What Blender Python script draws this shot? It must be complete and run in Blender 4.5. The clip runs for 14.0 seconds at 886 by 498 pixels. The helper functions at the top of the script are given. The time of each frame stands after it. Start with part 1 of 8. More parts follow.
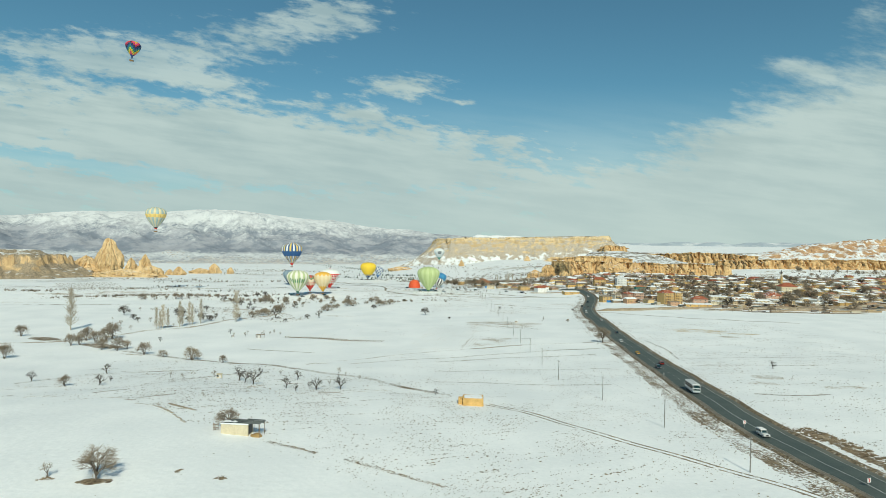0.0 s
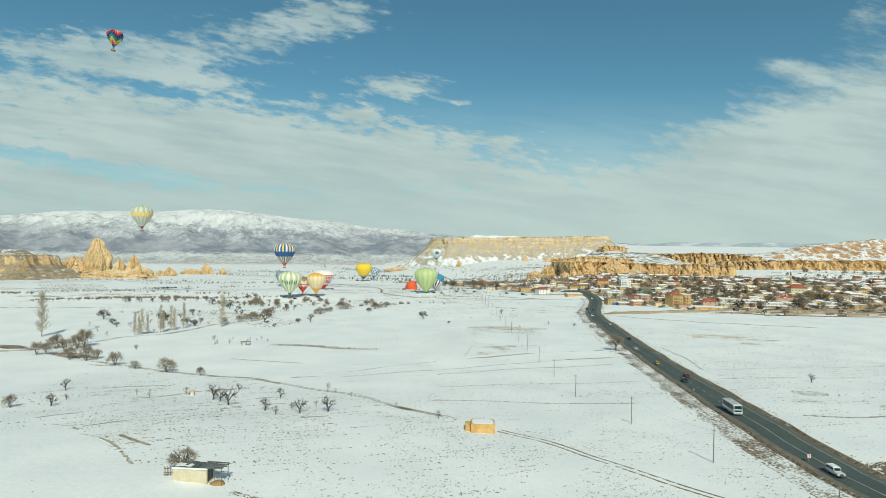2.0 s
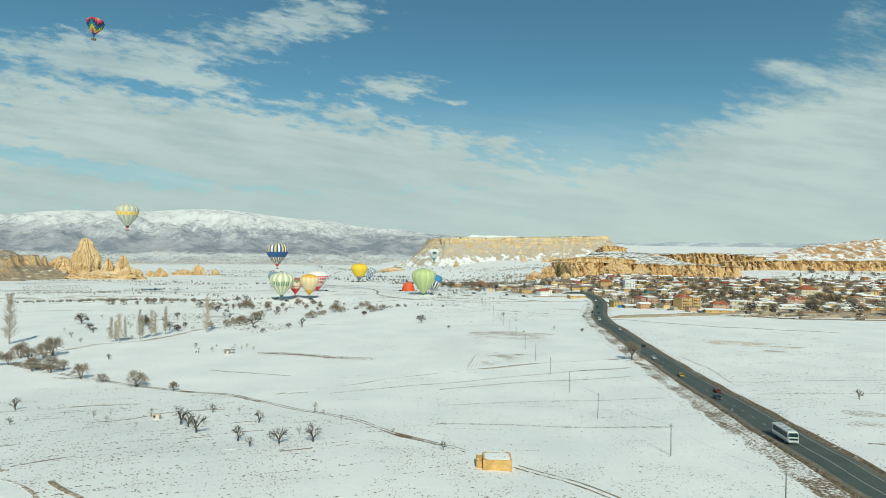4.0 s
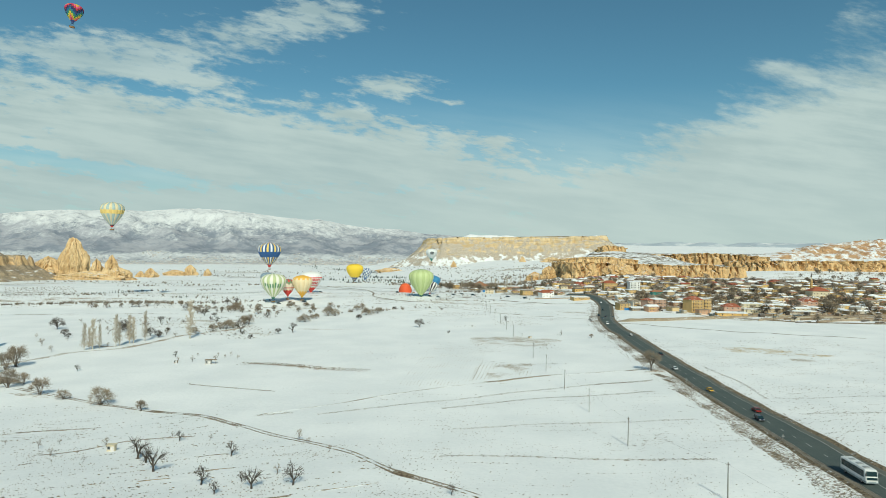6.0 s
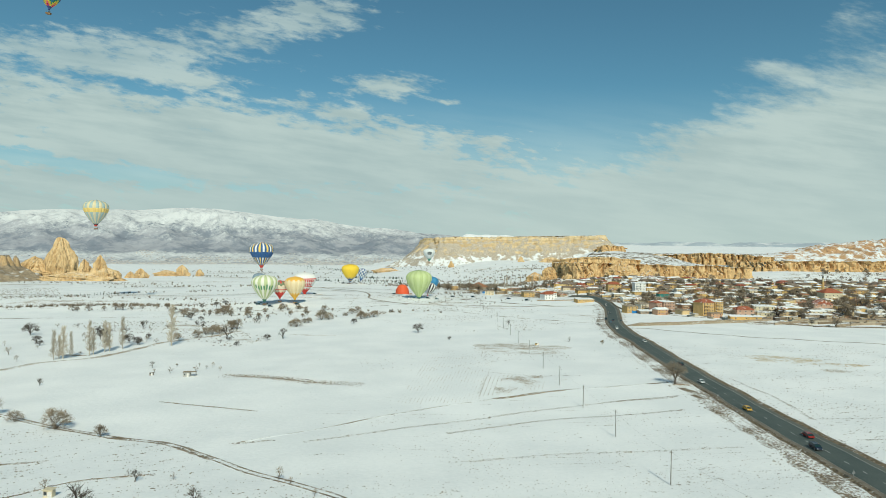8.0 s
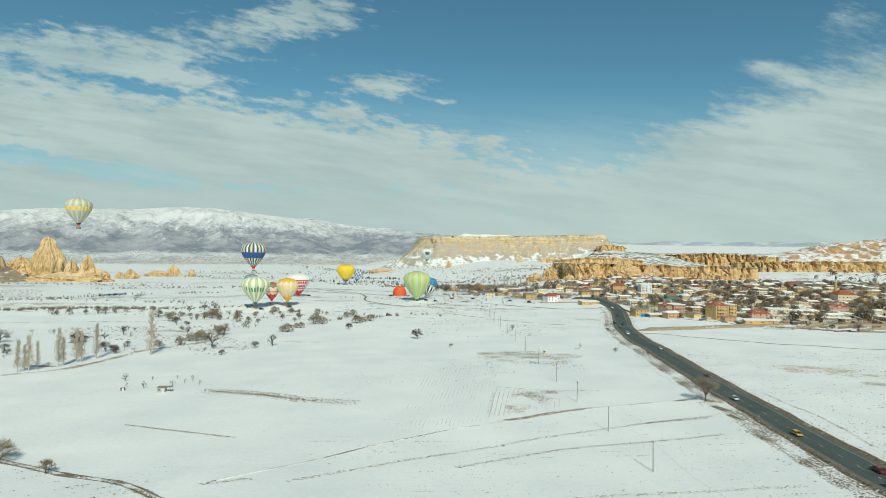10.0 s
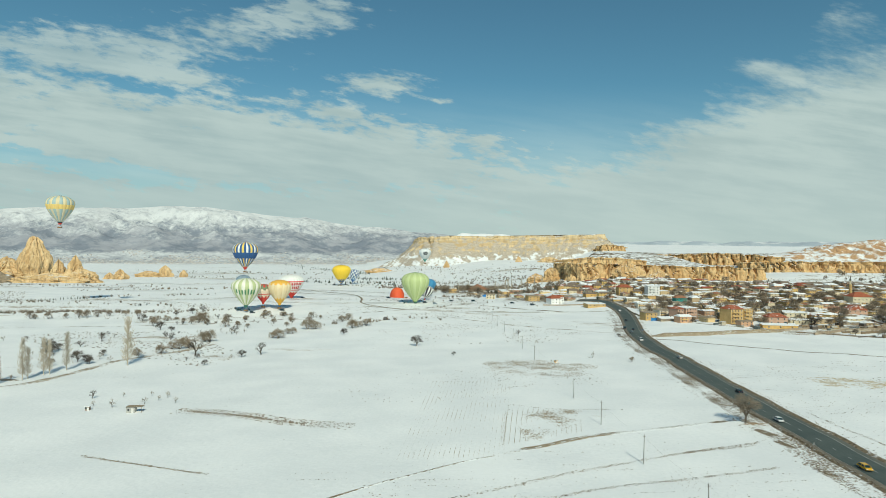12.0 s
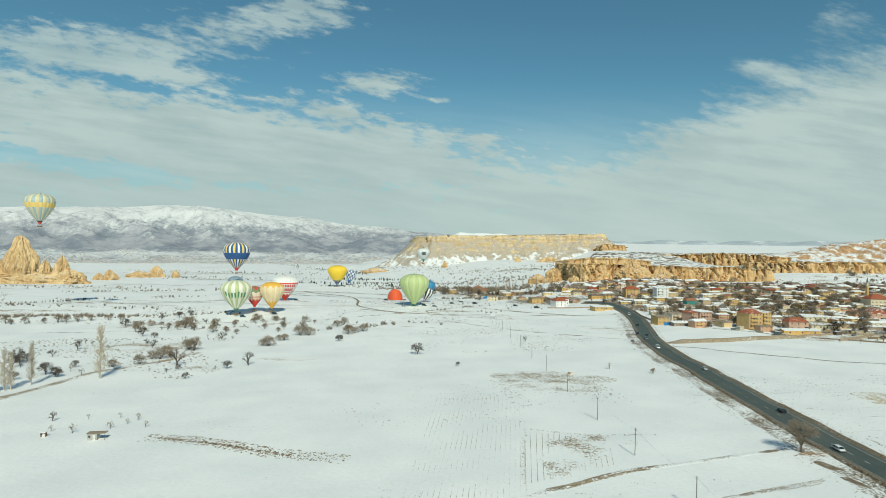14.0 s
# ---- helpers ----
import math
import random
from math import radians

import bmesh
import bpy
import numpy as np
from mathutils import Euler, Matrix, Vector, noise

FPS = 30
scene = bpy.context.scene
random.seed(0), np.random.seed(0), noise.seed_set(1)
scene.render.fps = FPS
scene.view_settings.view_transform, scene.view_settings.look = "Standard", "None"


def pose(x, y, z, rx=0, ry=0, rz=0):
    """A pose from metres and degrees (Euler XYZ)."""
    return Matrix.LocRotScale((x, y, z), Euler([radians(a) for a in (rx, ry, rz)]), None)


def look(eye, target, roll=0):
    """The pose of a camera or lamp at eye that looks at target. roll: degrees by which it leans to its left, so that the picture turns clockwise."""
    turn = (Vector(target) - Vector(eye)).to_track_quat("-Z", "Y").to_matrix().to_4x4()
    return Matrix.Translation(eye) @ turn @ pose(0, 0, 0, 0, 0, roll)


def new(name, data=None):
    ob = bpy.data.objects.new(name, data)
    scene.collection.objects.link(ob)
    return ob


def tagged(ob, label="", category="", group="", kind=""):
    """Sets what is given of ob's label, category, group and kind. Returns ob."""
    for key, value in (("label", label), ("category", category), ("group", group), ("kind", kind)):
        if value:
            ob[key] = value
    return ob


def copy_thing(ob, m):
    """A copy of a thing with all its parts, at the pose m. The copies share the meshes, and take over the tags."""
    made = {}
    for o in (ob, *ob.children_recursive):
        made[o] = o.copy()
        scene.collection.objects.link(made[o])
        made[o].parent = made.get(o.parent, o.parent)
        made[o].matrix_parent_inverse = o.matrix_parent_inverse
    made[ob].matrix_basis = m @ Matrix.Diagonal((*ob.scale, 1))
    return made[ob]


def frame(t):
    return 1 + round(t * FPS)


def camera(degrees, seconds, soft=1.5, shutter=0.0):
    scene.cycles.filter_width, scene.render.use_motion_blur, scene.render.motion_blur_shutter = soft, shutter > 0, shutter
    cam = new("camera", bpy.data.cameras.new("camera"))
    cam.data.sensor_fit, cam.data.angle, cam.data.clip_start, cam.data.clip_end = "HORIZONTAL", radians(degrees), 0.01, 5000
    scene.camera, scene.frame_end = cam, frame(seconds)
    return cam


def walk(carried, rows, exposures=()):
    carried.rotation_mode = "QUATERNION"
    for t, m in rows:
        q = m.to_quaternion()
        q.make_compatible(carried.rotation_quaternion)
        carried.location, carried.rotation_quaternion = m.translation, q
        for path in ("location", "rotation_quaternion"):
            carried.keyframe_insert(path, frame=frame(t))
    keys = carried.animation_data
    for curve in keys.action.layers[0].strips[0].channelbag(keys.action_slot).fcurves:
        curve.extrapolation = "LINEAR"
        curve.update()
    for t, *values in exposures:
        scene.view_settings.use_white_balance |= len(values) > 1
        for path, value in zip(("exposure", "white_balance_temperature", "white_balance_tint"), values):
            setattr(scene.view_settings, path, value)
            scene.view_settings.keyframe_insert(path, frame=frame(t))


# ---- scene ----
cam = camera(73.495, 14.0, 0.2)
# seconds, x, y, z, yaw to the left, pitch, roll
PATH = [
    (0.0, 0.00, 0.00, 48.90, -4.931, 0.685, 0.603),
    (1.0, 0.06, 14.42, 49.04, -5.111, 0.705, 0.603),
    (2.0, 0.12, 28.64, 49.21, -5.292, 0.716, 0.602),
    (3.0, 0.19, 42.70, 49.44, -5.472, 0.720, 0.601),
    (4.0, 0.25, 56.61, 49.71, -5.652, 0.719, 0.600),
    (5.0, 0.31, 70.42, 50.03, -5.832, 0.713, 0.599),
    (6.0, 0.35, 84.15, 50.39, -6.012, 0.702, 0.599),
    (7.0, 0.39, 97.84, 50.81, -6.192, 0.688, 0.598),
    (8.0, 0.41, 111.51, 51.27, -6.370, 0.671, 0.597),
    (9.0, 0.41, 125.20, 51.77, -6.548, 0.651, 0.596),
    (10.0, 0.39, 138.94, 52.33, -6.724, 0.628, 0.595),
    (11.0, 0.34, 152.76, 52.93, -6.897, 0.601, 0.595),
    (12.0, 0.26, 166.68, 53.57, -7.068, 0.570, 0.594),
    (13.0, 0.15, 180.76, 54.27, -7.233, 0.535, 0.593),
    (14.0, 0.00, 195.00, 55.01, -7.394, 0.494, 0.592),
]


def heading(x, y, z, yaw, pitch, roll):
    """A camera's pose from its place, yaw to the left of +y, pitch up and roll."""
    a, b = radians(yaw), radians(pitch)
    ahead = (-math.sin(a) * math.cos(b), math.cos(a) * math.cos(b), math.sin(b))
    return look((x, y, z), (x + ahead[0], y + ahead[1], z + ahead[2]), roll)


walk(cam, [(row[0], heading(*row[1:])) for row in PATH], [(0.0, -0.08, 6820, -1), (6.5, -0.08, 6820, -1), (8.0, -0.11, 6820, -1), (14.0, -0.13, 6820, -1)])

# ---- light ----
SUN_EL, SUN_AZ = 40.0, 175.0  # degrees; azimuth clockwise from +y
world = bpy.data.worlds.new("winter_sky")
scene.world = world
world.use_nodes = True
sun_data = bpy.data.lights.new("sun", "SUN")
sun_data.energy, sun_data.angle, sun_data.color = 3.65, radians(0.53), (1.0, 0.94, 0.83)
sun = new("sun", sun_data)
toward = Vector((math.sin(radians(SUN_AZ)) * math.cos(radians(SUN_EL)), math.cos(radians(SUN_AZ)) * math.cos(radians(SUN_EL)), math.sin(radians(SUN_EL))))
sun.matrix_world = look(toward * 300, (0, 0, 0))


class Nodes:
    """A short way to write node trees."""

    def __init__(self, tree):
        self.tree = tree

    def add(self, kind, **values):
        node = self.tree.nodes.new(kind)
        for key, value in values.items():
            node.inputs[key.replace("_", " ")].default_value = value
        return node

    def link(self, a, b):
        self.tree.links.new(a, b)

    def set(self, socket, value):
        if isinstance(value, bpy.types.NodeSocket):
            self.link(value, socket)
        else:
            socket.default_value = value

    def math(self, op, a, b=0.0, c=0.0, clamp=False):
        node = self.tree.nodes.new("ShaderNodeMath")
        node.operation, node.use_clamp = op, clamp
        for socket, value in zip(node.inputs, (a, b, c)):
            self.set(socket, value)
        return node.outputs[0]

    def dot(self, a, vector):
        node = self.tree.nodes.new("ShaderNodeVectorMath")
        node.operation = "DOT_PRODUCT"
        self.set(node.inputs[0], a)
        node.inputs[1].default_value = vector
        return node.outputs["Value"]

    def vec(self, x, y, z):
        node = self.tree.nodes.new("ShaderNodeCombineXYZ")
        for socket, value in zip(node.inputs, (x, y, z)):
            self.set(socket, value)
        return node.outputs[0]

    def scaled(self, a, vector):
        node = self.tree.nodes.new("ShaderNodeVectorMath")
        node.operation = "MULTIPLY"
        self.set(node.inputs[0], a)
        node.inputs[1].default_value = vector
        return node.outputs[0]

    def step(self, value, low, high):
        node = self.tree.nodes.new("ShaderNodeMapRange")
        node.interpolation_type = "SMOOTHSTEP"
        self.set(node.inputs["Value"], value)
        self.set(node.inputs["From Min"], low)
        self.set(node.inputs["From Max"], high)
        return node.outputs["Result"]

    def mix(self, factor, a, b):
        node = self.tree.nodes.new("ShaderNodeMix")
        node.data_type = "RGBA"
        self.set(node.inputs[0], factor)
        self.set(node.inputs[6], a if isinstance(a, bpy.types.NodeSocket) else (*a, 1))
        self.set(node.inputs[7], b if isinstance(b, bpy.types.NodeSocket) else (*b, 1))
        return node.outputs[2]

    def noise(self, vector, scale, detail=4.0, rough=0.5, distort=0.0):
        node = self.tree.nodes.new("ShaderNodeTexNoise")
        if vector is not None:
            self.link(vector, node.inputs["Vector"])
        for key, value in (("Scale", scale), ("Detail", detail), ("Roughness", rough), ("Distortion", distort)):
            node.inputs[key].default_value = value
        return node.outputs["Fac"]

    def ramp(self, value, stops, sharp=True):
        node = self.tree.nodes.new("ShaderNodeValToRGB")
        node.color_ramp.interpolation = "CONSTANT" if sharp else "LINEAR"
        el = node.color_ramp.elements
        for i, (at, col) in enumerate(stops):
            e = el[i] if i < 2 else el.new(at)
            e.position, e.color = at, (*col, 1)
        self.link(value, node.inputs["Fac"])
        return node.outputs["Color"]


def build_sky():
    world.node_tree.nodes.clear()
    n = Nodes(world.node_tree)
    sky = n.add("ShaderNodeTexSky")
    sky.sky_type, sky.sun_disc = "NISHITA", False
    sky.sun_elevation, sky.sun_rotation = radians(SUN_EL), radians(SUN_AZ)
    sky.altitude, sky.air_density, sky.dust_density, sky.ozone_density = 1000, 1.0, 0.6, 1.5
    way = n.add("ShaderNodeTexCoord").outputs["Generated"]
    turn = radians(4.93)
    ahead = n.math("MAXIMUM", n.dot(way, (math.sin(turn), math.cos(turn), 0)), 0.12)
    u = n.math("DIVIDE", n.dot(way, (math.cos(turn), -math.sin(turn), 0)), ahead)
    v = n.math("DIVIDE", n.dot(way, (-0.0105, 0.0, 1.0)), ahead)

    def bump(cu, cv, su, sv, tilt=0.0):
        du = n.math("SUBTRACT", u, cu)
        dv = n.math("SUBTRACT", n.math("SUBTRACT", v, cv), n.math("MULTIPLY", du, tilt))
        a = n.math("POWER", n.math("ABSOLUTE", n.math("DIVIDE", du, su)), 2.0)
        b = n.math("POWER", n.math("ABSOLUTE", n.math("DIVIDE", dv, sv)), 2.0)
        return n.math("EXPONENT", n.math("MULTIPLY", n.math("ADD", a, b), -0.5))

    left = n.math("MULTIPLY_ADD", u, -0.17, 0.196)
    right = n.math("MULTIPLY_ADD", u, 0.37, 0.074)
    bank = n.math("MULTIPLY", n.math("SUBTRACT", n.math("MAXIMUM", left, right), v), 9.0)
    calm = n.step(u, 0.10, 0.42)
    bank = n.math("MAXIMUM", n.math("MINIMUM", bank, n.math("MULTIPLY_ADD", calm, 0.36, 0.74)), -0.80)
    for cu, cv, su, sv, tilt, amount in (
        (-0.28, 0.383, 0.125, 0.036, 0.10, 0.95), (-0.17, 0.405, 0.07, 0.026, 0.05, 0.6), (-0.48, 0.347, 0.110, 0.032, -0.10, 0.90), (-0.62, 0.328, 0.07, 0.034, -0.2, 0.70), (-0.42, 0.298, 0.07, 0.009, -0.16, 0.7), (-0.74, 0.360, 0.04, 0.014, -0.3, 0.6),
        (-0.060, 0.291, 0.070, 0.021, -0.05, 1.15), (-0.135, 0.238, 0.028, 0.006, 0.0, 0.9), (0.028, 0.259, 0.02, 0.004, 0.0, 0.6), (0.60, 0.318, 0.05, 0.014, -0.2, 0.75), (0.72, 0.42, 0.05, 0.03, 0.2, 0.8),
        (-0.60, 0.155, 0.13, 0.011, -0.13, -0.95), (0.0, 0.112, 0.10, 0.011, -0.08, -0.5), (-0.35, 0.118, 0.14, 0.008, -0.06, -0.35), (0.19, 0.150, 0.05, 0.016, -0.35, -0.45), (-0.52, 0.287, 0.16, 0.010, -0.18, -0.45),
        (0.03, 0.205, 0.08, 0.014, -0.12, 0.4), (-0.05, 0.160, 0.26, 0.045, -0.15, 0.45), (-0.45, 0.215, 0.20, 0.035, -0.15, 0.35), (0.113, 0.196, 0.02, 0.006, 0.0, 0.8),
    ):
        bank = n.math("MULTIPLY_ADD", bump(cu, cv, su, sv, tilt), amount, bank)
    place = n.vec(n.math("MULTIPLY_ADD", v, 0.3, u), n.math("MULTIPLY_ADD", u, 0.40, n.math("MULTIPLY", v, 2.9)), 0.0)
    coarse = n.noise(place, 6.0, 8.0, 0.60, 0.3)
    fine = n.noise(place, 27.0, 7.0, 0.62, 0.15)
    streak = n.noise(n.vec(u, n.math("MULTIPLY_ADD", v, 8.0, n.math("MULTIPLY", u, 1.1)), 3.0), 6.0, 5.0, 0.55, 0.2)
    rough = n.math("ADD", n.math("MULTIPLY", n.math("SUBTRACT", coarse, 0.5), 2.1), n.math("MULTIPLY", n.math("SUBTRACT", fine, 0.5), 2.2))
    rough = n.math("MULTIPLY_ADD", n.math("SUBTRACT", streak, 0.5), 0.55, rough)
    rough = n.math("MULTIPLY", rough, n.math("MULTIPLY_ADD", calm, -0.5, 1.0))
    cover = n.step(n.math("ADD", bank, rough), -0.22, 0.62)
    cover = n.math("MULTIPLY", cover, n.math("MULTIPLY_ADD", n.step(v, 0.25, 0.36), -0.22, 0.97))
    haze = n.step(v, 0.30, 0.03)
    cover = n.math("MAXIMUM", cover, n.math("MULTIPLY", haze, n.math("MULTIPLY_ADD", n.step(streak, 0.30, 0.62), 0.16, 0.80)))
    tone = n.noise(place, 5.0, 6.0, 0.6)
    lit = n.mix(n.step(n.math("MULTIPLY_ADD", streak, 0.5, n.math("MULTIPLY", tone, 0.5)), 0.36, 0.62), (4.2, 5.35, 5.8), (5.6, 6.65, 6.95))
    lit = n.mix(n.math("MULTIPLY", haze, 0.65), lit, n.mix(n.step(u, -0.25, 0.25), (4.75, 5.8, 6.2), (5.6, 6.55, 6.85)))
    blue = n.tree.nodes.new("ShaderNodeMix")
    blue.data_type, blue.blend_type = "RGBA", "MULTIPLY"
    blue.inputs[0].default_value = 1.0
    n.link(sky.outputs[0], blue.inputs[6])
    blue.inputs[7].default_value = (0.60, 0.96, 0.95, 1)
    back = n.add("ShaderNodeBackground", Strength=0.1)
    n.link(n.mix(cover, blue.outputs[2], lit), back.inputs["Color"])
    n.link(back.outputs[0], n.add("ShaderNodeOutputWorld").inputs["Surface"])


build_sky()


# ---- materials ----
def surface(name, draw, rough=0.8, metal=0.0, bump=0.0, grain=3.0, spec=0.3):
    """A material whose base colour draw(nodes, place) gives; place is in metres. bump in metres, grain in per metre."""
    m = bpy.data.materials.new(name)
    m.use_nodes = True
    m.node_tree.nodes.clear()
    n = Nodes(m.node_tree)
    place = n.add("ShaderNodeNewGeometry").outputs["Position"]
    shader = n.add("ShaderNodeBsdfPrincipled", Roughness=rough, Metallic=metal)
    shader.inputs["Specular IOR Level"].default_value = spec
    col = draw(n, place)
    n.set(shader.inputs["Base Color"], col if isinstance(col, bpy.types.NodeSocket) else (*col, 1))
    if bump:
        b = n.add("ShaderNodeBump", Strength=0.8, Distance=bump)
        n.link(n.noise(place, grain, 6.0, 0.6), b.inputs["Height"])
        n.link(b.outputs[0], shader.inputs["Normal"])
    n.link(shader.outputs[0], n.add("ShaderNodeOutputMaterial").inputs["Surface"])
    return m


def two_tone(a, b, big=0.5, small=6.0):
    """Colour that drifts between a and b at two scales."""
    def draw(n, place):
        f = n.math("MULTIPLY_ADD", n.noise(place, small, 5.0, 0.6), 0.55, n.math("MULTIPLY", n.noise(place, big, 3.0), 0.45))
        return n.mix(n.step(f, 0.34, 0.66), a, b)
    return draw


SNOW_A, SNOW_B = (0.80, 0.82, 0.82), (0.90, 0.91, 0.90)


def snow_colour(n, place):
    f = n.math("MULTIPLY_ADD", n.noise(place, 0.9, 6.0, 0.6), 0.4, n.math("MULTIPLY", n.noise(place, 0.035, 4.0), 0.6))
    return n.mix(n.step(f, 0.35, 0.65), SNOW_A, SNOW_B)


def soil_colour(n, place):
    f = n.noise(place, 1.3, 6.0, 0.65)
    return n.mix(n.step(f, 0.35, 0.65), (0.09, 0.065, 0.042), (0.31, 0.24, 0.155))


def straw_colour(n, place):
    f = n.noise(place, 1.3, 6.0, 0.65)
    return n.mix(n.step(f, 0.35, 0.65), (0.20, 0.15, 0.095), (0.46, 0.37, 0.25))


def field_colour(n, place):
    """Snow through which clods and dry stalks come in loose drifts."""
    patch_ = n.step(n.noise(n.scaled(place, (1.0, 0.8, 0.0)), 0.016, 4.0, 0.55, 0.6), 0.50, 0.74)
    rows = n.noise(n.scaled(place, (0.10, 0.9, 0.0)), 1.0, 4.0, 0.65, 0.3)
    specks = n.noise(place, 0.85, 5.0, 0.7)
    s = n.math("ADD", n.math("MULTIPLY", n.math("SUBTRACT", specks, 0.5), 1.2), n.math("SUBTRACT", rows, 0.5))
    s = n.math("MULTIPLY_ADD", patch_, 0.22, s)
    far = n.noise(n.scaled(place, (0.35, 1.0, 0.0)), 0.045, 6.0, 0.72, 0.5)
    s = n.math("MULTIPLY_ADD", n.math("SUBTRACT", far, 0.5), 0.55, s)
    bare = n.math("MULTIPLY", n.step(s, 0.33, 0.47), 0.9)
    stalks = n.math("MULTIPLY", n.step(n.noise(n.scaled(place, (0.7, 1.0, 0.0)), 2.3, 3.0, 0.6), 0.66, 0.74), n.math("MULTIPLY_ADD", patch_, 0.35, 0.22))
    bare = n.math("MAXIMUM", bare, stalks)
    return n.mix(bare, snow_colour(n, place), soil_colour(n, place))


def worn_edge(low, high, soil=soil_colour, size=0.55, broken=0.45):
    """Soil that breaks up into the snow towards its rim, by the mesh's own rim value."""
    def draw(n, place):
        rim = n.add("ShaderNodeAttribute")
        rim.attribute_name = "rim"
        f = n.math("MULTIPLY_ADD", n.noise(n.scaled(place, (1, 1, 0)), size, 6.0, 0.72, 0.4), 1.0, n.math("MULTIPLY", n.math("POWER", rim.outputs["Fac"], 4.0), -0.36))
        f = n.math("MULTIPLY_ADD", n.math("SUBTRACT", n.noise(n.scaled(place, (1, 1, 0)), 0.07, 3.0, 0.6), 0.5), broken, f)
        return n.mix(n.step(f, low, high), snow_colour(n, place), soil(n, place))
    return draw


def rock_draw(a, b, streak, slope=0.72, strata=0.0, wet=0.65, scree=None, patchy=0.65, gully=0.0):
    """Tuff in two tones with runs of water down it and snow on its flat parts."""
    def draw(n, place):
        f = n.math("MULTIPLY_ADD", n.noise(n.scaled(place, (1, 1, 0.22)), 0.16, 6.0, 0.62, 0.4), 0.6, n.math("MULTIPLY", n.noise(place, 0.035, 4.0), 0.4))
        if strata:
            f = n.math("MULTIPLY_ADD", n.math("SUBTRACT", n.noise(n.scaled(place, (0.04, 0.04, 1.0)), 0.11, 4.0, 0.6), 0.5), strata, f)
        col = n.mix(n.step(f, 0.36, 0.64), a, b)
        runs = n.step(n.noise(n.scaled(place, (1, 1, 0.10)), 0.22, 6.0, 0.66), 0.53, 0.64)
        col = n.mix(n.math("MULTIPLY", runs, wet), col, streak)
        # Shade of small holes painted as dark spots; none are cut in the mesh.
        hole_shade = n.step(n.noise(n.scaled(place, (1, 1, 0.8)), 0.42, 3.0, 0.5), 0.66, 0.72)
        col = n.mix(n.math("MULTIPLY", hole_shade, 0.7), col, tuple(0.5 * k for k in streak))
        up = n.dot(n.add("ShaderNodeNewGeometry").outputs["Normal"], (0, 0, 1))
        up = n.math("MULTIPLY_ADD", n.math("SUBTRACT", n.noise(place, 0.07, 6.0, 0.65), 0.5), patchy, up)
        if gully:
            up = n.math("MULTIPLY_ADD", n.math("SUBTRACT", n.noise(n.scaled(place, (1, 0.5, 0.12)), 0.05, 6.0, 0.7), 0.5), gully, up)
        if gully:
            up = n.math("MULTIPLY_ADD", n.step(n.dot(place, (0, 0, 1)), 70.0, 30.0), 0.15, up)
        if scree:
            rubble = n.mix(n.step(n.noise(place, 0.35, 6.0, 0.7), 0.4, 0.6), tuple(0.6 * k for k in scree), scree)
            col = n.mix(n.step(up, 0.52, 0.72), col, rubble)
        return n.mix(n.step(up, slope - 0.06, slope + 0.10), col, snow_colour(n, place))
    return draw


def paint_by_object(cols, dirt=0.25):
    """One of several wall colours for each object, weathered."""
    def draw(n, place):
        pick = n.add("ShaderNodeObjectInfo").outputs["Random"]
        col = n.ramp(pick, [(i / len(cols), c) for i, c in enumerate(cols)])
        f = n.step(n.noise(place, 0.8, 6.0, 0.65), 0.45, 0.75)
        return n.mix(n.math("MULTIPLY", f, dirt), col, (0.20, 0.15, 0.10))
    return draw


def roof_snow(tile_a, tile_b, amount):
    """Tiles under patchy snow; how much lies differs from roof to roof."""
    def draw(n, place):
        pick = n.add("ShaderNodeObjectInfo").outputs["Random"]
        f = n.math("MULTIPLY_ADD", n.math("SUBTRACT", pick, 0.5), 0.45, n.noise(place, 0.45, 6.0, 0.7))
        rows = n.mix(n.step(n.noise(place, 1.5, 4.0, 0.6), 0.4, 0.6), tile_a, tile_b)
        return n.mix(n.step(f, 1.0 - amount - 0.06, 1.0 - amount + 0.06), rows, snow_colour(n, place))
    return draw


M = {}
M["field"] = surface("snow_field", field_colour, 0.75, bump=0.25, grain=0.5, spec=0.2)
M["snow"] = surface("snow", snow_colour, 0.75, bump=0.15, grain=0.7, spec=0.2)
M["track"] = surface("muddy_track", worn_edge(0.32, 0.48), 0.9, bump=0.1, grain=2.0)
M["stubble"] = surface("stubble", worn_edge(0.41, 0.58, straw_colour, 0.9, 0.6), 0.9, bump=0.12, grain=1.5)
M["sparse"] = surface("sparse_stubble", worn_edge(0.49, 0.62, straw_colour, 1.1, 0.7), 0.9, bump=0.1, grain=1.5)
M["straw_patch"] = surface("pale_straw", worn_edge(0.42, 0.60, lambda n, p: n.mix(n.step(n.noise(p, 1.3, 6.0, 0.65), 0.35, 0.65), (0.42, 0.32, 0.18), (0.66, 0.55, 0.36)), 0.5, 0.7), 0.9, bump=0.12, grain=1.5)
M["tree_soil"] = surface("rusty_grass", worn_edge(0.33, 0.52, lambda n, p: n.mix(n.step(n.noise(p, 1.3, 6.0, 0.65), 0.35, 0.65), (0.17, 0.10, 0.045), (0.42, 0.27, 0.12)), 0.9, 0.5), 0.9, bump=0.15, grain=1.5)
M["border"] = surface("weedy_border", worn_edge(0.47, 0.57, size=1.5, broken=1.0), 0.9, bump=0.1, grain=2.0)
M["bank"] = surface("bare_bank", worn_edge(0.29, 0.46, straw_colour, 0.8, 0.3), 0.9, bump=0.15, grain=1.2)
M["berm"] = surface("brown_berm", worn_edge(0.30, 0.44, soil_colour, 0.8, 0.3), 0.9, bump=0.15, grain=1.2)
